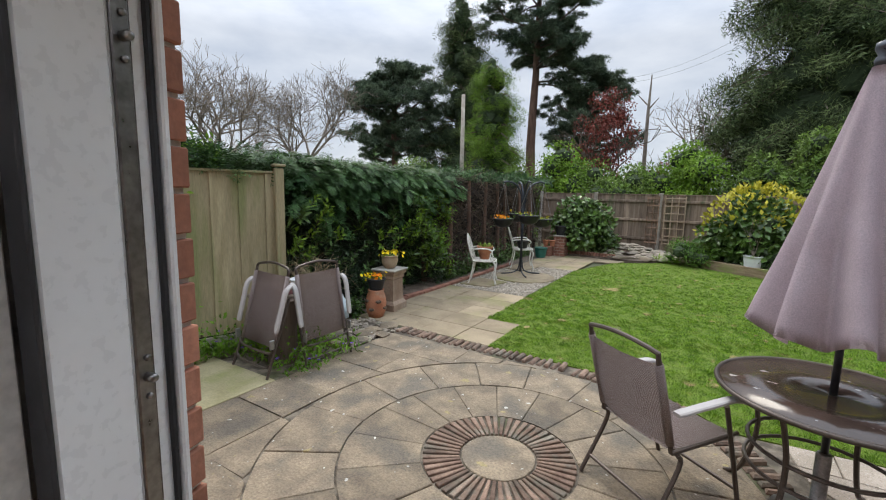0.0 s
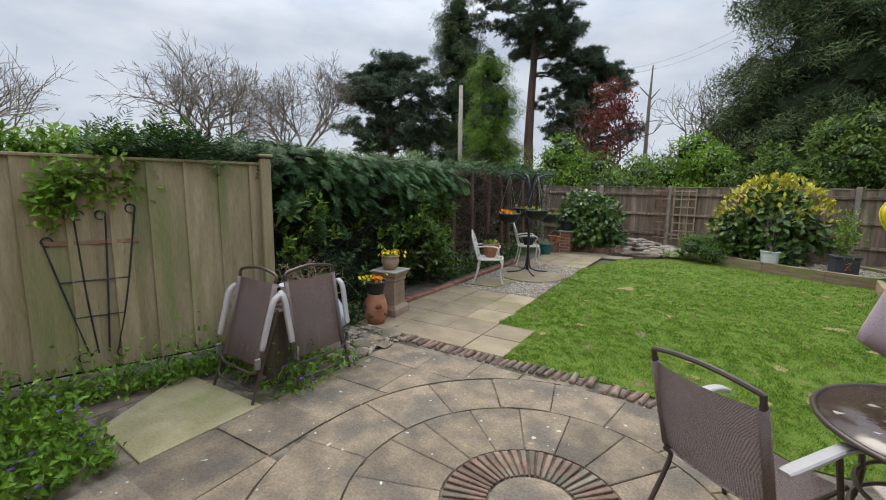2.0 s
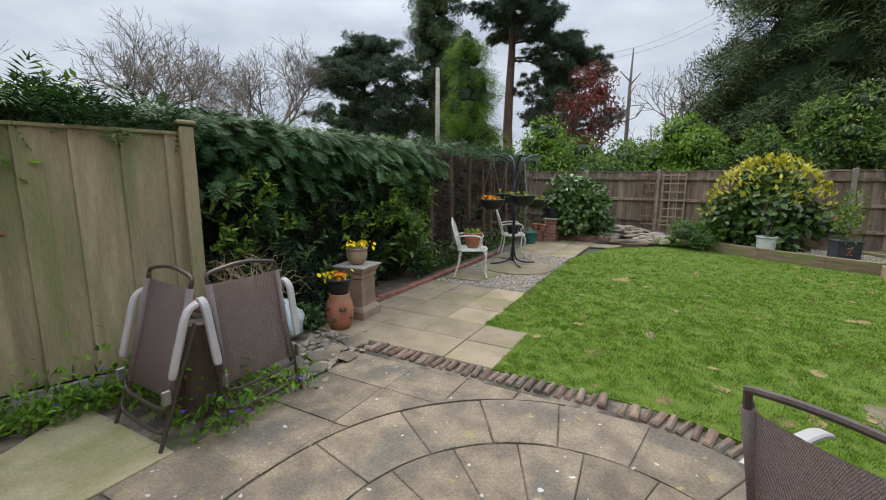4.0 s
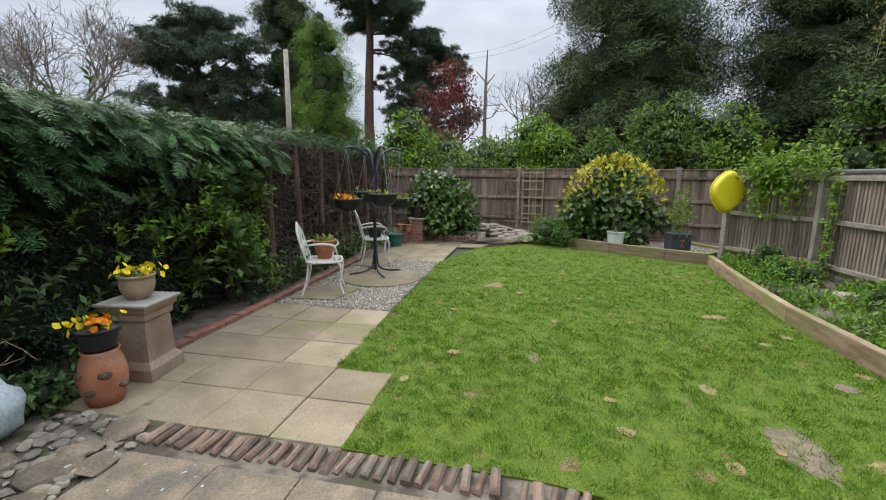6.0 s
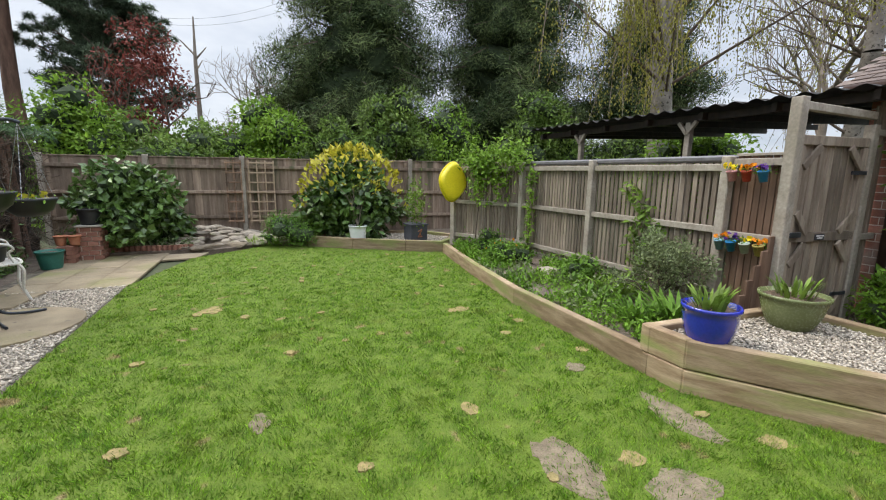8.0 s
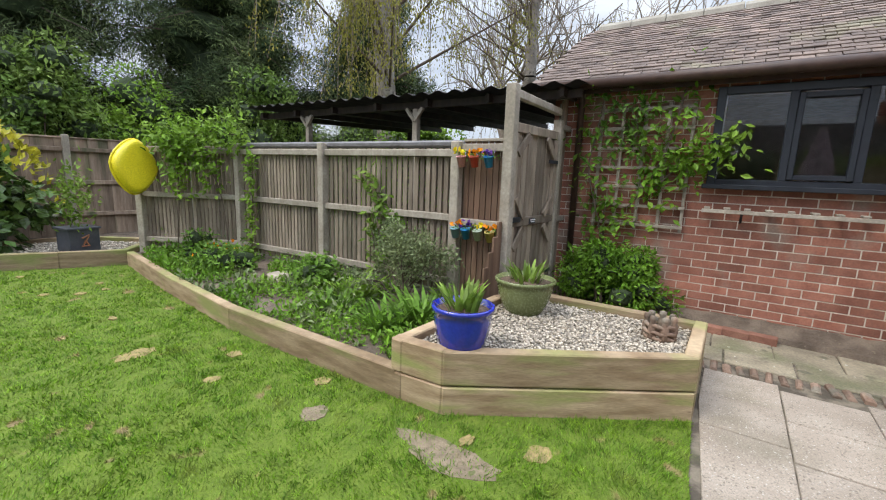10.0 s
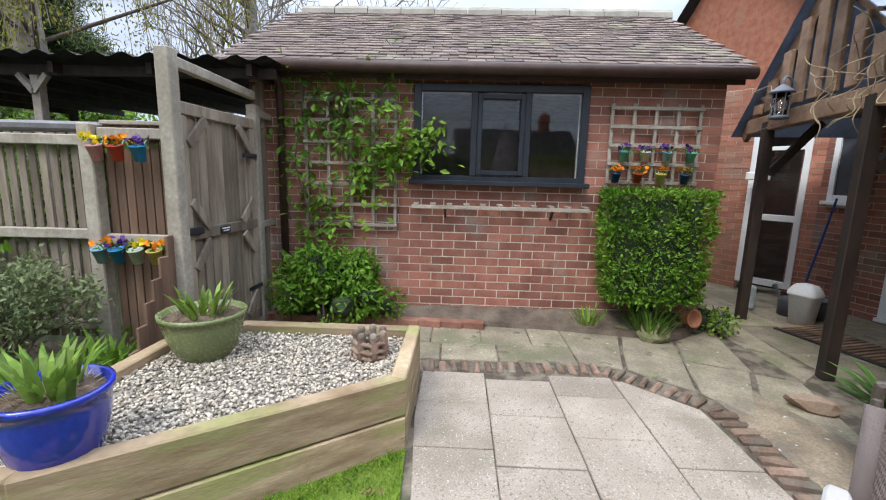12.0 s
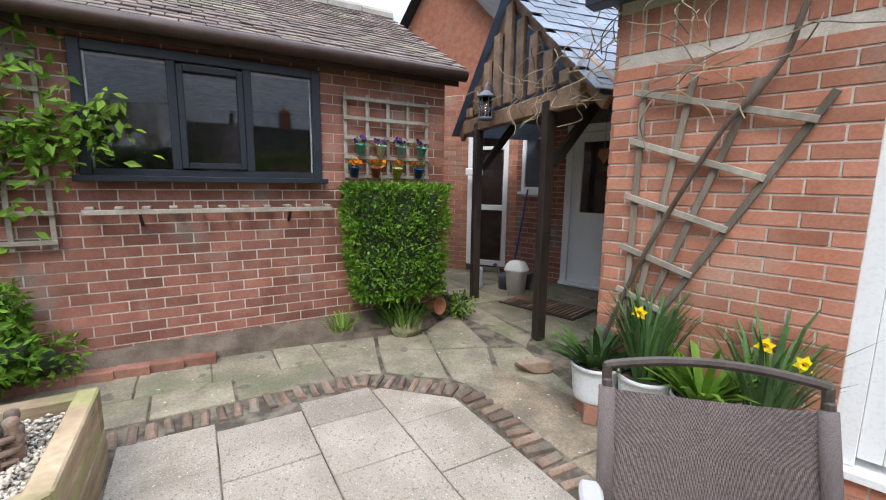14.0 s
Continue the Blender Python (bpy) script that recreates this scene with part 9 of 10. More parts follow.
# ---------- far parts of the house and the neighbours behind the camera ----------
def roof_house(name, at, rz, w, d, h, rh, wall_mat, roof_mat, label, windows=(), chimney=False):
    t = thing(name, at, label, "house", rz)
    bm = bmesh.new()
    box(bm, (0, 0, h / 2), (w, d, h))
    g = [bm.verts.new((s * w / 2, y, z)) for s in (-1, 1) for y, z in ((-d / 2, h), (d / 2, h), (0, h + rh))]
    bm.faces.new(g[:3]); bm.faces.new(g[3:])
    part("wall", bm, wall_mat, t)
    for s in (-1, 1):
        bm = bmesh.new()
        q = [bm.verts.new(v) for v in ((-w / 2 - 0.2, s * (d / 2 + 0.25), h - 0.15), (w / 2 + 0.2, s * (d / 2 + 0.25), h - 0.15), (w / 2 + 0.2, 0, h + rh + 0.02), (-w / 2 - 0.2, 0, h + rh + 0.02))]
        fc = bm.faces.new(q)
        bmesh.ops.solidify(bm, geom=[fc], thickness=0.06)
        part("roof", bm, roof_mat, t)
    for x, z, ww, hh in windows:
        bm = bmesh.new()
        box(bm, (x, d / 2 + 0.01, z), (ww, 0.06, hh), 0, 0.01)
        wn = part("window", bm, M["upvc"], t)
        for k in (-1, 1):
            bm = bmesh.new()
            box(bm, (x + k * ww * 0.235, d / 2 + 0.045, z), (ww * 0.40, 0.012, hh * 0.84))
            o = part("pane", bm, M["slate_pot"], wn, "dark glass")
    if chimney:
        bm = bmesh.new()
        box(bm, (w * 0.28, 0, h + rh + 0.3), (0.7, 0.5, 1.6))
        ch = part("chimney", bm, wall_mat, t)
        bm = bmesh.new()
        lathe(bm, [(0.11, 0), (0.09, 0.35), (0, 0.35)], 12, (w * 0.28, 0, h + rh + 1.1))
        part("chimney_pot", bm, M["terracotta"], ch)
    return t


M["far_brick"] = material("far_brick", (0.30, 0.11, 0.065), (0.38, 0.16, 0.10), 12, 0.9, 0.4, 60, third=(0.28, 0.16, 0.11), third_scale=3)
roof_house("house_wing", (9.7, -0.6, 0), 105, 5.2, 4.4, 3.1, 2.3, M["far_brick"], M["dark_roof"], "taller brick wing of the house with dark roof")
roof_house("main_house", (-0.3, -4.3, 0), 15.5, 9.0, 5.4, 5.0, 2.6, M["far_brick"], M["dark_roof"], "two-storey brick house behind the patio", ((-2.5, 3.7, 1.5, 1.2), (0.6, 3.7, 1.5, 1.2), (2.9, 3.7, 1.2, 1.2)), True)
roof_house("neighbour_house", (-16, -9, 0), -40, 9, 7, 5.2, 3.0, M["far_brick"], M["dark_roof"], "neighbouring brick house with dark roof and chimney", ((-2.5, 3.9, 1.5, 1.2), (2.0, 3.9, 1.5, 1.2), (-2.5, 1.4, 1.5, 1.2), (2.0, 1.4, 1.5, 1.2)), True)

roof_house("neighbour_house", (-23.0, 2.5, 0), -92, 8, 7, 2.7, 2.3, M["far_brick"], M["dark_roof"], "brick house with dark roof across the next garden", ((-2.0, 1.9, 1.5, 1.1), (2.0, 1.9, 1.5, 1.1)), True)
roof_house("neighbour_house", (-22.0, -7.5, 0), -85, 8.5, 7, 2.9, 2.5, M["far_brick"], M["dark_roof"], "brick house with white windows beyond the fence", ((-2.0, 2.0, 1.5, 1.1), (1.5, 2.0, 1.5, 1.1)), True)

# poles and wires
tpole = thing("telegraph_pole", (-10.04, 21.06, -0.05), "grey wooden telegraph pole beyond the hedge", "pole")
bm = bmesh.new()
tube(bm, [(0, 0, 0), (0, 0, 6.45)], [0.12, 0.09], 10)
part("shaft", bm, M["grey_rail"], tpole, "", True)
dead = thing("dead_tree", (-3.09, 30.1, -0.05), "bare dead treetop rising above the shrubs", "tree")
segs_mesh("trunk", [((0, 0, 0), (0, 0, 6.6), 0.16, 0.09), ((0, 0, 6.6), (0.05, 0, 8.6), 0.09, 0.03), ((0, 0, 6.9), (-0.55, 0, 7.5), 0.05, 0.03), ((0, 0, 6.7), (0.5, 0, 7.3), 0.05, 0.02), ((0, 0, 6.2), (0.3, 0, 6.7), 0.04, 0.02)], M["twig"], dead, 6)
for k, (a_, b_) in enumerate((((-30, 24, 8.6), (-10.04, 21.06, 6.3)), ((2.0, 34, 11.0), (-6, 36, 9.6)), ((2.0, 34, 11.5), (-6, 36, 9.9)))):
    bm = bmesh.new()
    m_ = [(a_[0] + (b_[0] - a_[0]) * i / 10, a_[1] + (b_[1] - a_[1]) * i / 10, a_[2] + (b_[2] - a_[2]) * i / 10 - 0.5 * math.sin(math.pi * i / 10)) for i in range(11)]
    tube(bm, m_, 0.007, 4)
    tagged(part("overhead_wire", bm, M["iron"]), "thin dark overhead wire across the sky", "wire")

# ---------- pieces: paving, bricks, tiles ----------
PZ = 0.006


def slab(poly, mat_, parent, z=PZ, gap=0.008, bevel=0.005, name="slab", thick=0.03):
    poly = inset(poly, gap / 2)
    if len(poly) < 3 or area(poly) < 0.004:
        return None
    bm = bmesh.new()
    prism(bm, poly, z - thick, z + random.uniform(-0.003, 0.003), bevel)
    return part(name, bm, mat_, parent)


def wobble(p, k=0.012):
    return (p[0] + random.uniform(-k, k), p[1] + random.uniform(-k, k))


def sector(r0, r1, a0, a1, n=4):
    pts = [(C[0] + r1 * math.cos(a0 + (a1 - a0) * i / n), C[1] + r1 * math.sin(a0 + (a1 - a0) * i / n)) for i in range(n + 1)]
    if r0 > 0:
        pts += [(C[0] + r0 * math.cos(a1 + (a0 - a1) * i / n), C[1] + r0 * math.sin(a1 + (a0 - a1) * i / n)) for i in range(n + 1)]
    return pts


random.seed(4)
patio = structure(new("pavement_round"), "round patio of lichened riven stone in rings", "pavement")
bm = bmesh.new()
prism(bm, sector(0, 0.243, 0, math.tau * 0.98, 28)[:-1], -0.03, PZ, 0.004)
part("disc", bm, M["riven"], patio)
# radial bricks on edge
NB = 52
bm = bmesh.new()
prism(bm, [(0.255, -0.010), (0.50, -0.019), (0.50, 0.019), (0.255, 0.010)], -0.03, 0.012, 0.004)
o = part("brick", bm, M["old_brick"], patio)
for i in range(NB):
    if i:
        o = new("brick", o.data)
        o.parent = patio
    o.location = (C[0], C[1], random.uniform(-0.003, 0.003))
    o.rotation_euler = (0, 0, i * math.tau / NB)


def ring(r0, r1, cuts):
    cuts = [radians(a) for a in cuts]
    cuts.append(cuts[0] + math.tau)
    for a, b in zip(cuts, cuts[1:]):
        poly = sector(r0, r1, a, b, 5)
        for args in (HOUSE_CUT, LINE_CUT):
            poly = clip(poly, *args) if len(poly) >= 3 else poly
        if len(poly) >= 3 and area(poly) > 0.01:
            slab(poly, M["riven"], patio, gap=random.choice((0.006, 0.008, 0.012)))


def outside(poly, r):
    """An outline kept outside the round patio: what falls within it is pushed out to its rim."""
    out = []
    for i in range(len(poly)):
        a, b = Vector(poly[i]), Vector(poly[(i + 1) % len(poly)])
        for k in range(8):
            q = a.lerp(b, k / 8) - Vector(C)
            if q.length < r:
                q = q.normalized() * r
            out.append((C[0] + q.x, C[1] + q.y))
    return out


HOUSE_CUT = (H0.x, H0.y, HN.x, HN.y)
LINE_CUT = (0, 6.60, 0, -1)
ring(0.510, 1.045, [-161.2, -138, -113.7, -90, -67, -44, -21, 2, 25.3, 52, 72.5, 94.5, 115.8, 137.4, 159, 175.6])
ring(1.050, 1.560, [-171, -148, -129, -110, -90, -69, -47, -26, -4.5, 17, 38.5, 60, 81.2, 102.8, 123.5, 145, 167])
# squared slabs that meet the round
for x0, x1, y0, y1 in ((-2.61, -2.02, 6.15, 6.60), (-2.02, -1.53, 6.15, 6.60), (-1.53, -1.10, 6.0, 6.60), (-1.10, -0.75, 6.3, 6.60), (-2.61, -2.03, 5.62, 6.15), (-2.03, -1.50, 5.62, 6.15),
                       (-2.61, -2.02, 5.05, 5.62), (-2.02, -1.75, 5.05, 5.62), (-2.61, -2.02, 4.56, 5.05), (-2.61, -2.03, 3.98, 4.56), (-2.03, -1.64, 3.98, 4.56), (-2.61, -2.1, 3.40, 3.98), (-2.1, -1.5, 3.40, 3.98),
                       (-1.5, -0.95, 3.2, 3.98), (-2.61, -2.0, 2.85, 3.40), (-2.0, -1.5, 2.85, 3.40), (-1.5, -0.9, 2.6, 3.2), (-0.95, -0.35, 3.0, 3.7), (-2.61, -1.9, 2.3, 2.85), (-1.9, -1.3, 2.3, 2.85),
                       (-0.35, 0.25, 3.0, 3.7), (0.25, 0.85, 3.0, 3.9), (0.85, 1.15, 3.2, 3.9), (0.55, 1.15, 3.9, 4.5)):
    poly = outside([wobble(p, 0.006) for p in ((x0, y0), (x1, y0), (x1, y1), (x0, y1))], 1.566)
    poly = clip(poly, *HOUSE_CUT)
    if len(poly) >= 3 and area(poly) > 0.01:
        slab(poly, M["riven"], patio, gap=random.choice((0.006, 0.008, 0.012)))
# patio between the house and the brick line, right of the round
for iy in range(3):
    for ix in range(6):
        x0, y0 = 1.15 + ix * 0.62 - 0.2 * (iy % 2), 4.52 - (iy + 1) * 0.55
        poly = [wobble(p) for p in ((x0, y0), (x0 + 0.62, y0), (x0 + 0.62, y0 + 0.55), (x0, y0 + 0.55))]
        poly = clip(poly, *HOUSE_CUT)
        poly = clip(poly, 4.3, 0, -1, 0) if len(poly) >= 3 else poly
        poly = clip(poly, C[0] + 1.6, 4.5, 1, 0) if len(poly) >= 3 else poly
        if len(poly) >= 3 and area(poly) > 0.02:
            slab(poly, M["riven"], patio)

edging = structure(new("pavement_edging"), "row of worn upright bricks edging the patio", "pavement")
bm = bmesh.new()
prism(bm, [(-0.025, -0.095), (0.024, -0.105), (0.028, 0.098), (-0.022, 0.105)], -0.05, 0.030, 0.014)
first = part("brick", bm, M["old_brick"], edging)


def edge_brick(x, y, ang, scale=1.0):
    o = first if not first.get("used") else new("brick", first.data)
    first["used"] = 1
    o.parent = edging
    o.location = (x, y, random.uniform(-0.016, 0.006))
    o.rotation_euler = (radians(random.uniform(-3, 3)), radians(random.uniform(-4, 4)), ang + radians(random.uniform(-7, 7)))
    o.scale = (random.uniform(0.75, 1.15), scale * random.uniform(0.82, 1.05), 1)


n = 28
for i in range(n):
    t = i / n
    edge_brick(-2.58 + t * 2.12, 6.775 - 0.02 * math.sin(t * 3), 0.0)
n = 46
for i in range(n):
    a = radians(88 - i * 2.55)
    edge_brick(C[0] + 1.675 * math.cos(a), C[1] + 1.675 * math.sin(a), a - math.pi / 2)
# the brick line round the light slabs
LINE = curve_pts([(1.22, 4.62, 0), (2.2, 4.62, 0), (3.05, 4.615, 0), (3.6, 4.58, 0), (3.9, 4.65, 0), (4.2, 4.95, 0), (4.36, 5.2, 0), (4.36, 5.7, 0), (4.33, 6.2, 0), (4.31, 6.56, 0)], 40)
run, last = 0.0, LINE[0]
for p in LINE[1:]:
    run += (p - last).length
    if run > 0.083:
        d = (p - last).normalized()
        edge_brick(p.x, p.y, math.atan2(d.y, d.x), 0.85)
        run = 0.0
    last = p

light = structure(new("pavement_light"), "square of pale sand-coloured concrete slabs", "pavement")
for ix in range(9):
    for iy in range(8):
        y1 = 6.52 - iy * 0.46
        x1 = (4.27, 4.14, 4.41, 4.19)[iy % 4] - ix * 0.47
        poly = [(x1 - 0.47, y1 - 0.46), (x1, y1 - 0.46), (x1, y1), (x1 - 0.47, y1)]
        for args in ((4.24, 0, -1, 0), (0, 4.70, 0, 1), (4.08, 4.96, -0.72, 0.69), (1.36, 5.4, 0.98, 0.2), (0.86, 6.35, 0.75, 0.66), (1.0, 6.31, 0.08, -1)):
            poly = clip(poly, *args) if len(poly) >= 3 else poly
        if len(poly) >= 3 and area(poly) > 0.01:
            slab(poly, M["light_slab"], light, gap=0.008, bevel=0.004)

dark = structure(new("pavement_path"), "path of greenish-grey stone slabs beside the garage", "pavement")
for p, q, ys in ((4.46, 4.80, [8.45, 7.9, 7.2, 6.85, 6.40, 5.93, 5.30]), (4.80, 5.33, [8.45, 7.7, 7.1, 6.5, 6.05, 5.61, 5.30])):
    for a, b in zip(ys, ys[1:]):
        slab([wobble(v, 0.005) for v in ((4.16 if p < 4.5 and b > 6.5 else p, b), (q, b), (q, a), (4.16 if p < 4.5 and b > 6.5 else p, a))], M["path_stone"], dark, gap=0.012)
for poly in ([(4.48, 5.3), (4.86, 5.3), (4.82, 4.86), (4.40, 4.98)], [(4.86, 5.3), (5.33, 5.3), (5.25, 4.72), (4.82, 4.86)], [(4.40, 4.95), (4.82, 4.84), (4.62, 4.42), (4.08, 4.6)],
             [(4.82, 4.84), (5.22, 4.7), (5.05, 4.3), (4.62, 4.42)], [(4.06, 4.58), (4.60, 4.42), (4.45, 4.0), (3.75, 4.4)], [(4.62, 4.4), (5.05, 4.28), (5.4, 3.75), (4.45, 3.98)],
             [(3.6, 4.44), (4.42, 3.98), (4.3, 3.72), (3.45, 3.95)], [(4.3, 3.70), (5.4, 3.72), (5.9, 3.35), (4.45, 3.5)]):
    slab([wobble(p, 0.006) for p in poly], M["path_stone"], dark, gap=0.012)
for iy in range(4):
    for ix in range(5):
        x0, y0 = 4.15 + ix * 0.72, 3.42 - (iy + 1) * 0.5
        poly = [(x0, y0), (x0 + 0.72, y0), (x0 + 0.72, y0 + 0.5), (x0, y0 + 0.5)]
        slab(poly, M["path_stone"], dark, gap=0.012)

path = structure(new("pavement_buff"), "garden path of buff concrete slabs", "pavement")
xs = [-1.43, -1.91, -2.42, -2.95, -3.46]
for k, (y0, y1) in enumerate(((6.88, 7.365), (7.365, 7.845), (7.845, 8.345), (8.345, 8.855), (8.855, 9.37))):
    for b, a in zip(xs, xs[1:]):
        if b > -1.5 and k > 1:
            continue
        slab([wobble(p, 0.004) for p in ((a, y0), (b, y0), (b, y1), (a, y1))], M["buff_slab"], path, gap=0.008)
for iy in range(6):
    for ix in range(3):
        x1, y0 = -1.97 - ix * 0.46, 12.42 + iy * 0.45
        slab([(x1 - 0.46, y0), (x1, y0), (x1, y0 + 0.45), (x1 - 0.46, y0 + 0.45)], M["buff_slab"], path, gap=0.008)
slab([(-1.97, 14.2), (-1.45, 14.25), (-1.3, 14.75), (-1.97, 14.75)], M["buff_slab"], path)
conc = slab([(-3.28, 4.12), (-2.61, 4.08), (-2.61, 4.94), (-3.72, 4.92)], M["mossy_concrete"], path, z=0.015)

red_edge = structure(new("pavement_kerb"), "row of red brick edging along the hedge and garage bed", "pavement")
bm = bmesh.new()
prism(bm, [(-0.05, -0.107), (0.05, -0.107), (0.05, 0.107), (-0.05, 0.107)], -0.04, 0.04, 0.006)
kb = part("brick", bm, M["edge_brick"], red_edge)
kb.location = (-3.53, 7.75, 0)
for i in range(1, 21):
    o = new("brick", kb.data)
    o.parent = red_edge
    o.location = (-3.53 + random.uniform(-.01, .01), 7.75 + i * 0.225, random.uniform(-.006, .006))
    o.rotation_euler = (0, 0, radians(random.uniform(-2, 2)))
for i in range(11):
    o = new("brick", kb.data)
    o.parent = red_edge
    a, b = Vector((5.37, 8.2, 0.03)), Vector((5.33, 6.12, 0.03))
    o.location = a.lerp(b, i / 10) + Vector((-0.12, 0, 0))
    o.rotation_euler = (0, 0, radians(-7))


def brickwork(parent, origin, u, n, length, z0, z1, bl, ch, mat_, holes=(), near=None, depth=0.02, limit=300, end_at=None):
    """Courses of bricks on a wall face: the near ones as pieces, the rest joined."""
    base = {}
    rest_v, rest_f = [], []
    ang = math.atan2(u.y, u.x)
    count = 0
    rows = int((z1 - z0) / ch)
    cube_f = np.array([(0, 1, 2), (0, 2, 3), (0, 5, 1), (0, 4, 5), (1, 6, 2), (1, 5, 6), (2, 7, 3), (2, 6, 7), (3, 4, 0), (3, 7, 4)])
    for r in range(rows):
        zc = z0 + (r + 0.5) * ch
        s = -bl / 2 if r % 2 else 0.0
        while s < length - 0.01:
            a, b = max(s, 0.0), min(s + bl - 0.010, length)
            s += bl
            spans = [(a, b)]
            for h0, h1, hz0, hz1 in holes:
                if hz0 - ch * 0.45 < zc < hz1 + ch * 0.45:
                    spans = [q for p in spans for q in ((p[0], min(p[1], h0)), (max(p[0], h1), p[1])) if q[1] - q[0] > 0.015]
            for a, b in spans:
                if b - a < 0.02:
                    continue
                w = round(b - a, 3)
                mid = origin + u * ((a + b) / 2) + Vector((0, 0, zc)) - n * (depth / 2 - random.uniform(-0.001, 0.0015))
                if near and near[0] < (a + b) / 2 < near[1] and near[2] < zc < near[3] and count < limit:
                    count += 1
                    if w not in base:
                        bm = bmesh.new()
                        box(bm, (0, 0, 0), (w, depth, ch - 0.010), 0, 0.0025)
                        base[w] = o = part("brick", bm, mat_, parent)
                    else:
                        o = new("brick", base[w].data)
                        o.parent = parent
                    o.location = mid
                    o.rotation_euler = (0, 0, ang)
                else:
                    hu, hz, hd = u * (w / 2), Vector((0, 0, (ch - 0.010) / 2)), n * (depth / 2)
                    k = len(rest_v)
                    rest_v += [mid - hu - hz + hd, mid + hu - hz + hd, mid + hu + hz + hd, mid - hu + hz + hd, mid - hu - hz - hd, mid + hu - hz - hd, mid + hu + hz - hd, mid - hu + hz - hd]
                    rest_f.append(cube_f + k)
    if rest_v:
        tagged(mesh_np("brick_courses", np.array(rest_v), np.concatenate(rest_f), mat_, parent), "further courses of the same brick", kind="stuff")


gw = structure(new("wall_garage_brick"), "mottled old red brick face of the garage", "wall")
brickwork(gw, Vector((GX, 8.32, 0)), Vector((0, -1, 0)), Vector((-1, 0, 0)), 4.44, 0.08, 2.40, 0.222, 0.0815, M["garage_brick"],
          holes=((8.32 - W1, 8.32 - W0, WZ0, WZ1),), near=(1.6, 3.6, 0.1, 1.4), limit=200)
brickwork(gw, Vector((GX, 3.88, 0)), Vector((1, 0, 0)), Vector((0, -1, 0)), 2.4, 0.0, 2.40, 0.222, 0.0815, M["garage_brick"])
hw = structure(new("wall_house_brick"), "bright orange-red brick face of the house", "wall")
brickwork(hw, H0 + HU * DW, HU, HN, HC - DW, 0.0, 2.03, 0.225, 0.075, M["house_brick"], near=(0, 1.2, 0.3, 2.1), limit=170)
brickwork(hw, H0 - HU * 5.2, HU, HN, 5.2, 0.0, 2.4, 0.225, 0.075, M["house_brick"], near=(4.9, 5.2, 0.3, 2.4), limit=60, depth=0.14)
brickwork(hw, H0, HU, HN, DW, -0.045, 0.11, 0.225, 0.075, M["house_brick"])
brickwork(hw, H0 + HU * HC, -HN, HU, 2.5, 0.0, 2.4, 0.225, 0.075, M["house_brick"])
bm = bmesh.new()
box(bm, (0, 0, 0), (0.065, 0.02, 0.215), 0, 0.0025)
so = part("brick", bm, M["house_brick"], hw)
for i in range(48):
    if i:
        so = new("brick", so.data)
        so.parent = hw
    so.location = H0 + HU * (HC - 0.04 - i * 0.075) - HN * 0.01 + Vector((0, 0, 2.20))
    so.rotation_euler = (0, 0, radians(15.5))


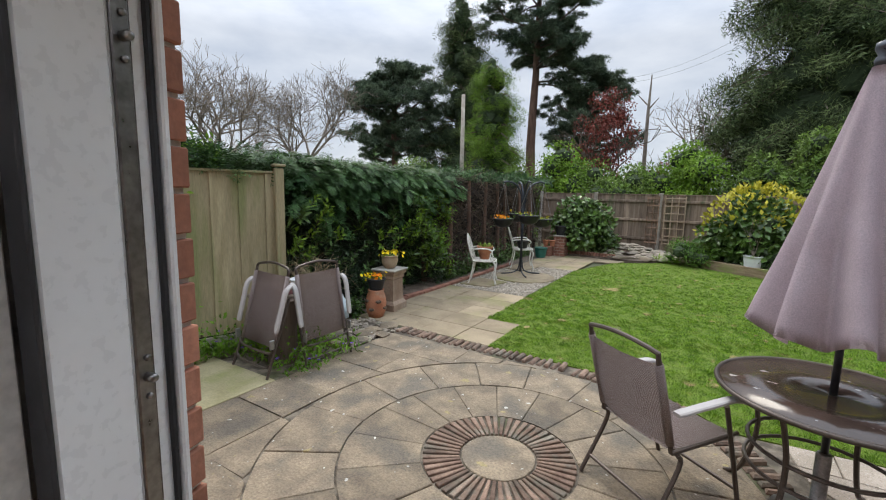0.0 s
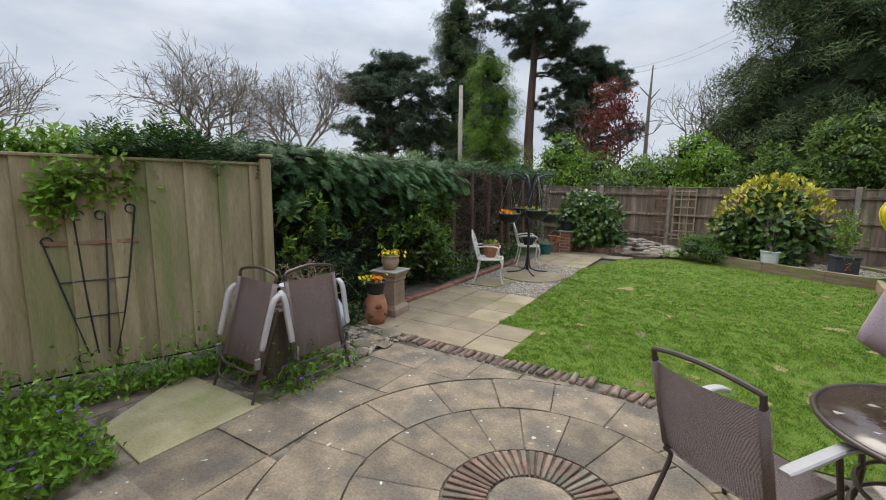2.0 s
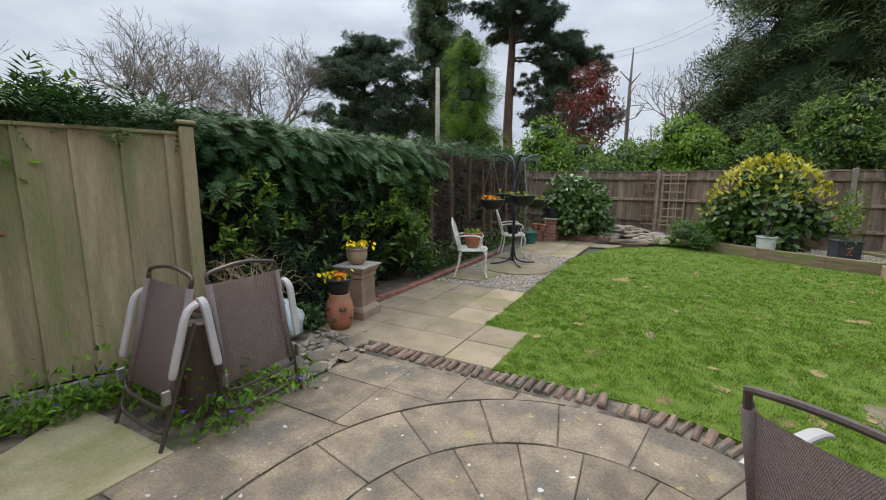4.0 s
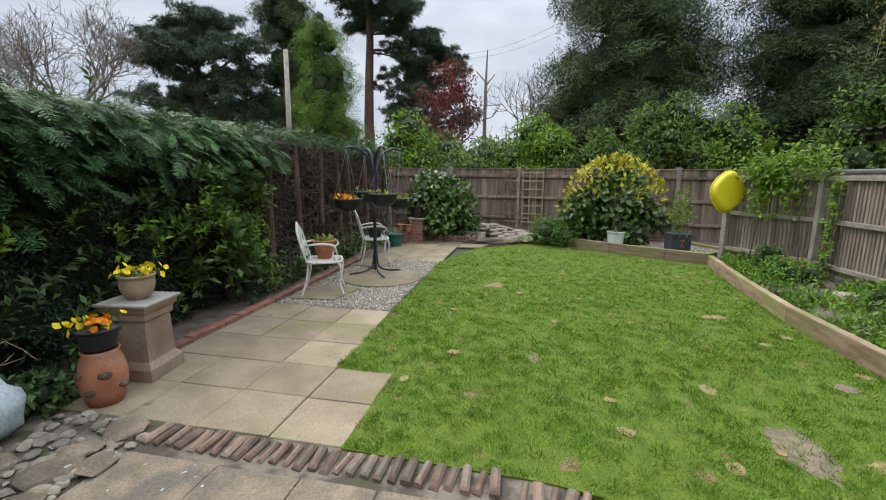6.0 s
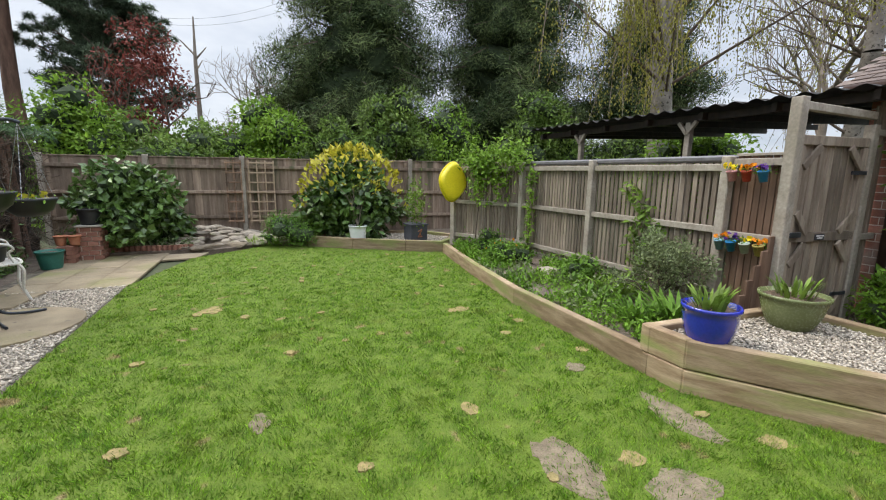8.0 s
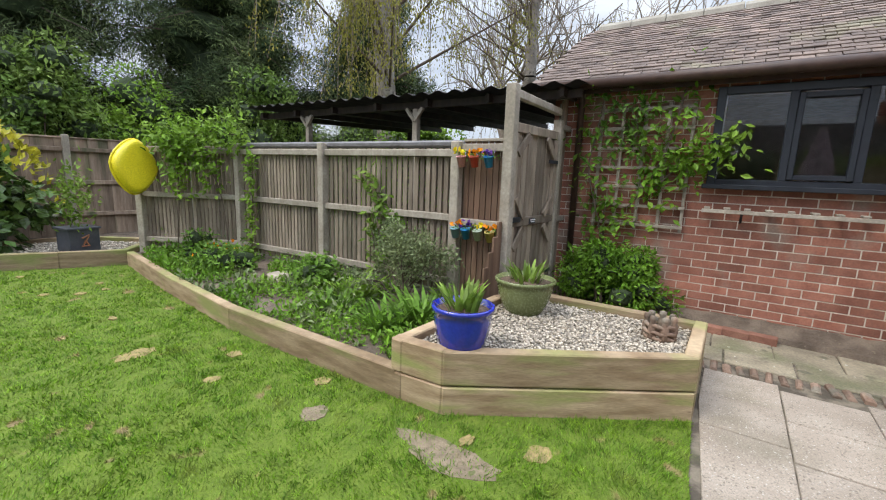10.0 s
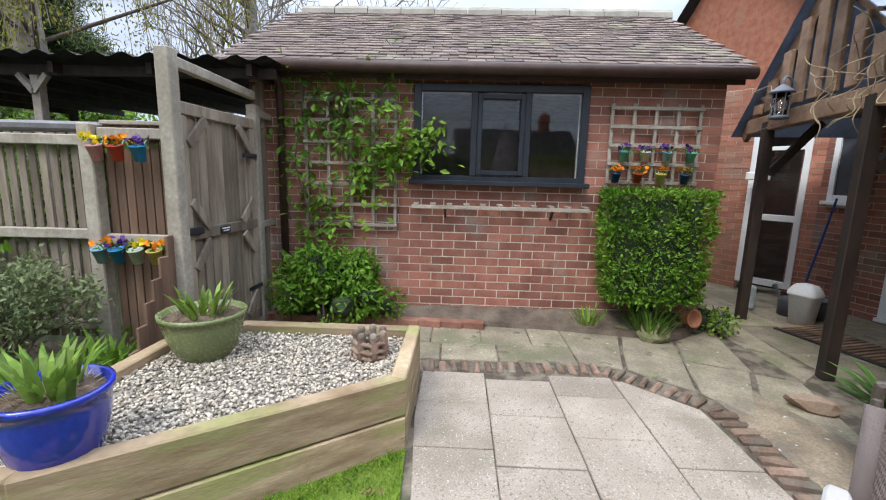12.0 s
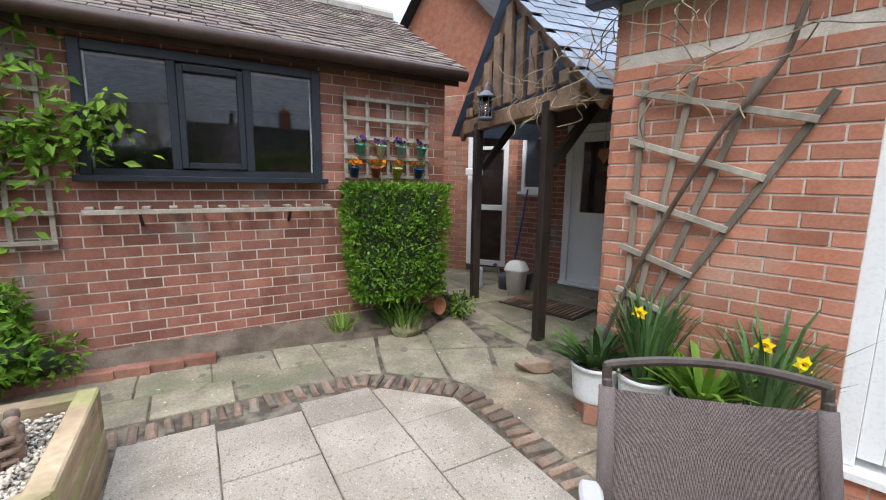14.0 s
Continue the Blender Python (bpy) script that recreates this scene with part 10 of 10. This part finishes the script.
def tiles(parent, eave0, along, upslope, n_up, n_along, tw, gauge, mat_, near_rows, thick=0.014, limit=300, name="tile", tip=5.5):
    """Overlapping roof tiles in courses; the lowest courses are pieces."""
    nrm = along.cross(upslope).normalized()
    if nrm.z < 0:
        nrm = -nrm
    x, y = along.normalized(), upslope.normalized()
    tilt = Matrix((x, y, nrm)).transposed().to_4x4()
    bm = bmesh.new()
    box(bm, (0, gauge * 0.7, 0), (tw - 0.006, gauge * 1.6, thick), 0, 0.003)
    base, pieces, rest = None, 0, []
    rv, rf = [], []
    for r in range(n_up):
        for i in range(n_along):
            s = (i + (0.5 if r % 2 else 0.0)) * tw
            p = eave0 + x * s + y * (r * gauge) + nrm * (0.030 + random.uniform(-0.003, 0.004))
            m = Matrix.Translation(p) @ tilt @ pose(0, 0, 0, random.uniform(-tip - 1, -tip + 1), random.uniform(-1.2, 1.2), random.uniform(-0.8, 0.8))
            if r < near_rows and pieces < limit:
                pieces += 1
                if base is None:
                    base = o = part(name, bm, mat_, parent)
                else:
                    o = new(name, base.data)
                    o.parent = parent
                o.matrix_local = m
            else:
                k = len(rv)
                w, h, t = (tw - 0.006) / 2, gauge * 1.6, thick / 2
                rv += [m @ Vector(q) for q in ((-w, -0.1 * gauge, -t), (w, -0.1 * gauge, -t), (w, h, -t), (-w, h, -t), (-w, -0.1 * gauge, t), (w, -0.1 * gauge, t), (w, h, t), (-w, h, t))]
                rf.append(np.array([(4, 5, 6), (4, 6, 7), (0, 1, 5), (0, 5, 4), (0, 4, 7), (0, 7, 3), (1, 2, 6), (1, 6, 5)]) + k)
    if rv:
        tagged(mesh_np(name + "_courses", np.array([tuple(v) for v in rv]), np.concatenate(rf), mat_, parent), "further courses of the same tiles", kind="stuff")


groof = structure(new("roof_garage_tile"), "weathered brown clay tiles on the garage roof", "roof")
tiles(groof, Vector((GX - 0.20, 8.47, 2.41)), Vector((0, -1, 0)), Vector((1.98, 0, 1.085)).normalized(), 22, 29, 0.164, 0.102, M["roof_tile"], 9)
bm = bmesh.new()
for i in range(11):
    y = 8.4 - i * 0.43
    tube(bm, [(GX + 1.80, y, 3.50), (GX + 1.80, y - 0.42, 3.50 + 0.01 * (i % 2))], 0.10, 10)
structure(part("roof_ridge", bm, M["concrete"]), "half-round grey ridge tiles", "roof")

rw = structure(new("wall_porch_brick"), "red brick face behind the porch, door wall coloured darker for its shade", "wall")
DU, DN = Vector((DM[0][0], DM[1][0], 0)), Vector((DM[0][1], DM[1][1], 0))
# door wall takes the darker garage brick to carry the porch shade
brickwork(rw, Vector((5.87, 1.74, 0)), DU, DN, 1.05, 0.0, 2.6, 0.225, 0.075, M["garage_brick"], holes=((0.27, 0.69, 1.22, 2.07),), limit=0)
brickwork(rw, Vector((5.87, 1.74, 0)) - DU * 2.4, DU, DN, 1.37, 0.0, 2.6, 0.225, 0.075, M["garage_brick"], limit=0)
EN = Vector((-EV.y, EV.x, 0))
brickwork(rw, Vector((6.55, 1.9, 0)) + EV * 0.86, EV, EN, 2.3, 0.0, 2.7, 0.225, 0.075, M["house_brick"], limit=0)
brickwork(rw, Vector((6.55, 1.9, 0)) - EV * 0.05, EV, EN, 0.27, 0.0, 2.7, 0.225, 0.075, M["house_brick"], limit=0)
proof = structure(new("roof_porch_slate"), "blue-grey slates on the porch roof", "roof")
e0 = PA + PD * -0.32 - PN * 0.06 + Vector((0, 0, 1.99))
tiles(proof, e0, PN, (PD * 1.46 + Vector((0, 0, 1.26))).normalized(), 13, 10, 0.20, 0.145, M["slate"], 0, 0.008, 0, "slate", 2.6)
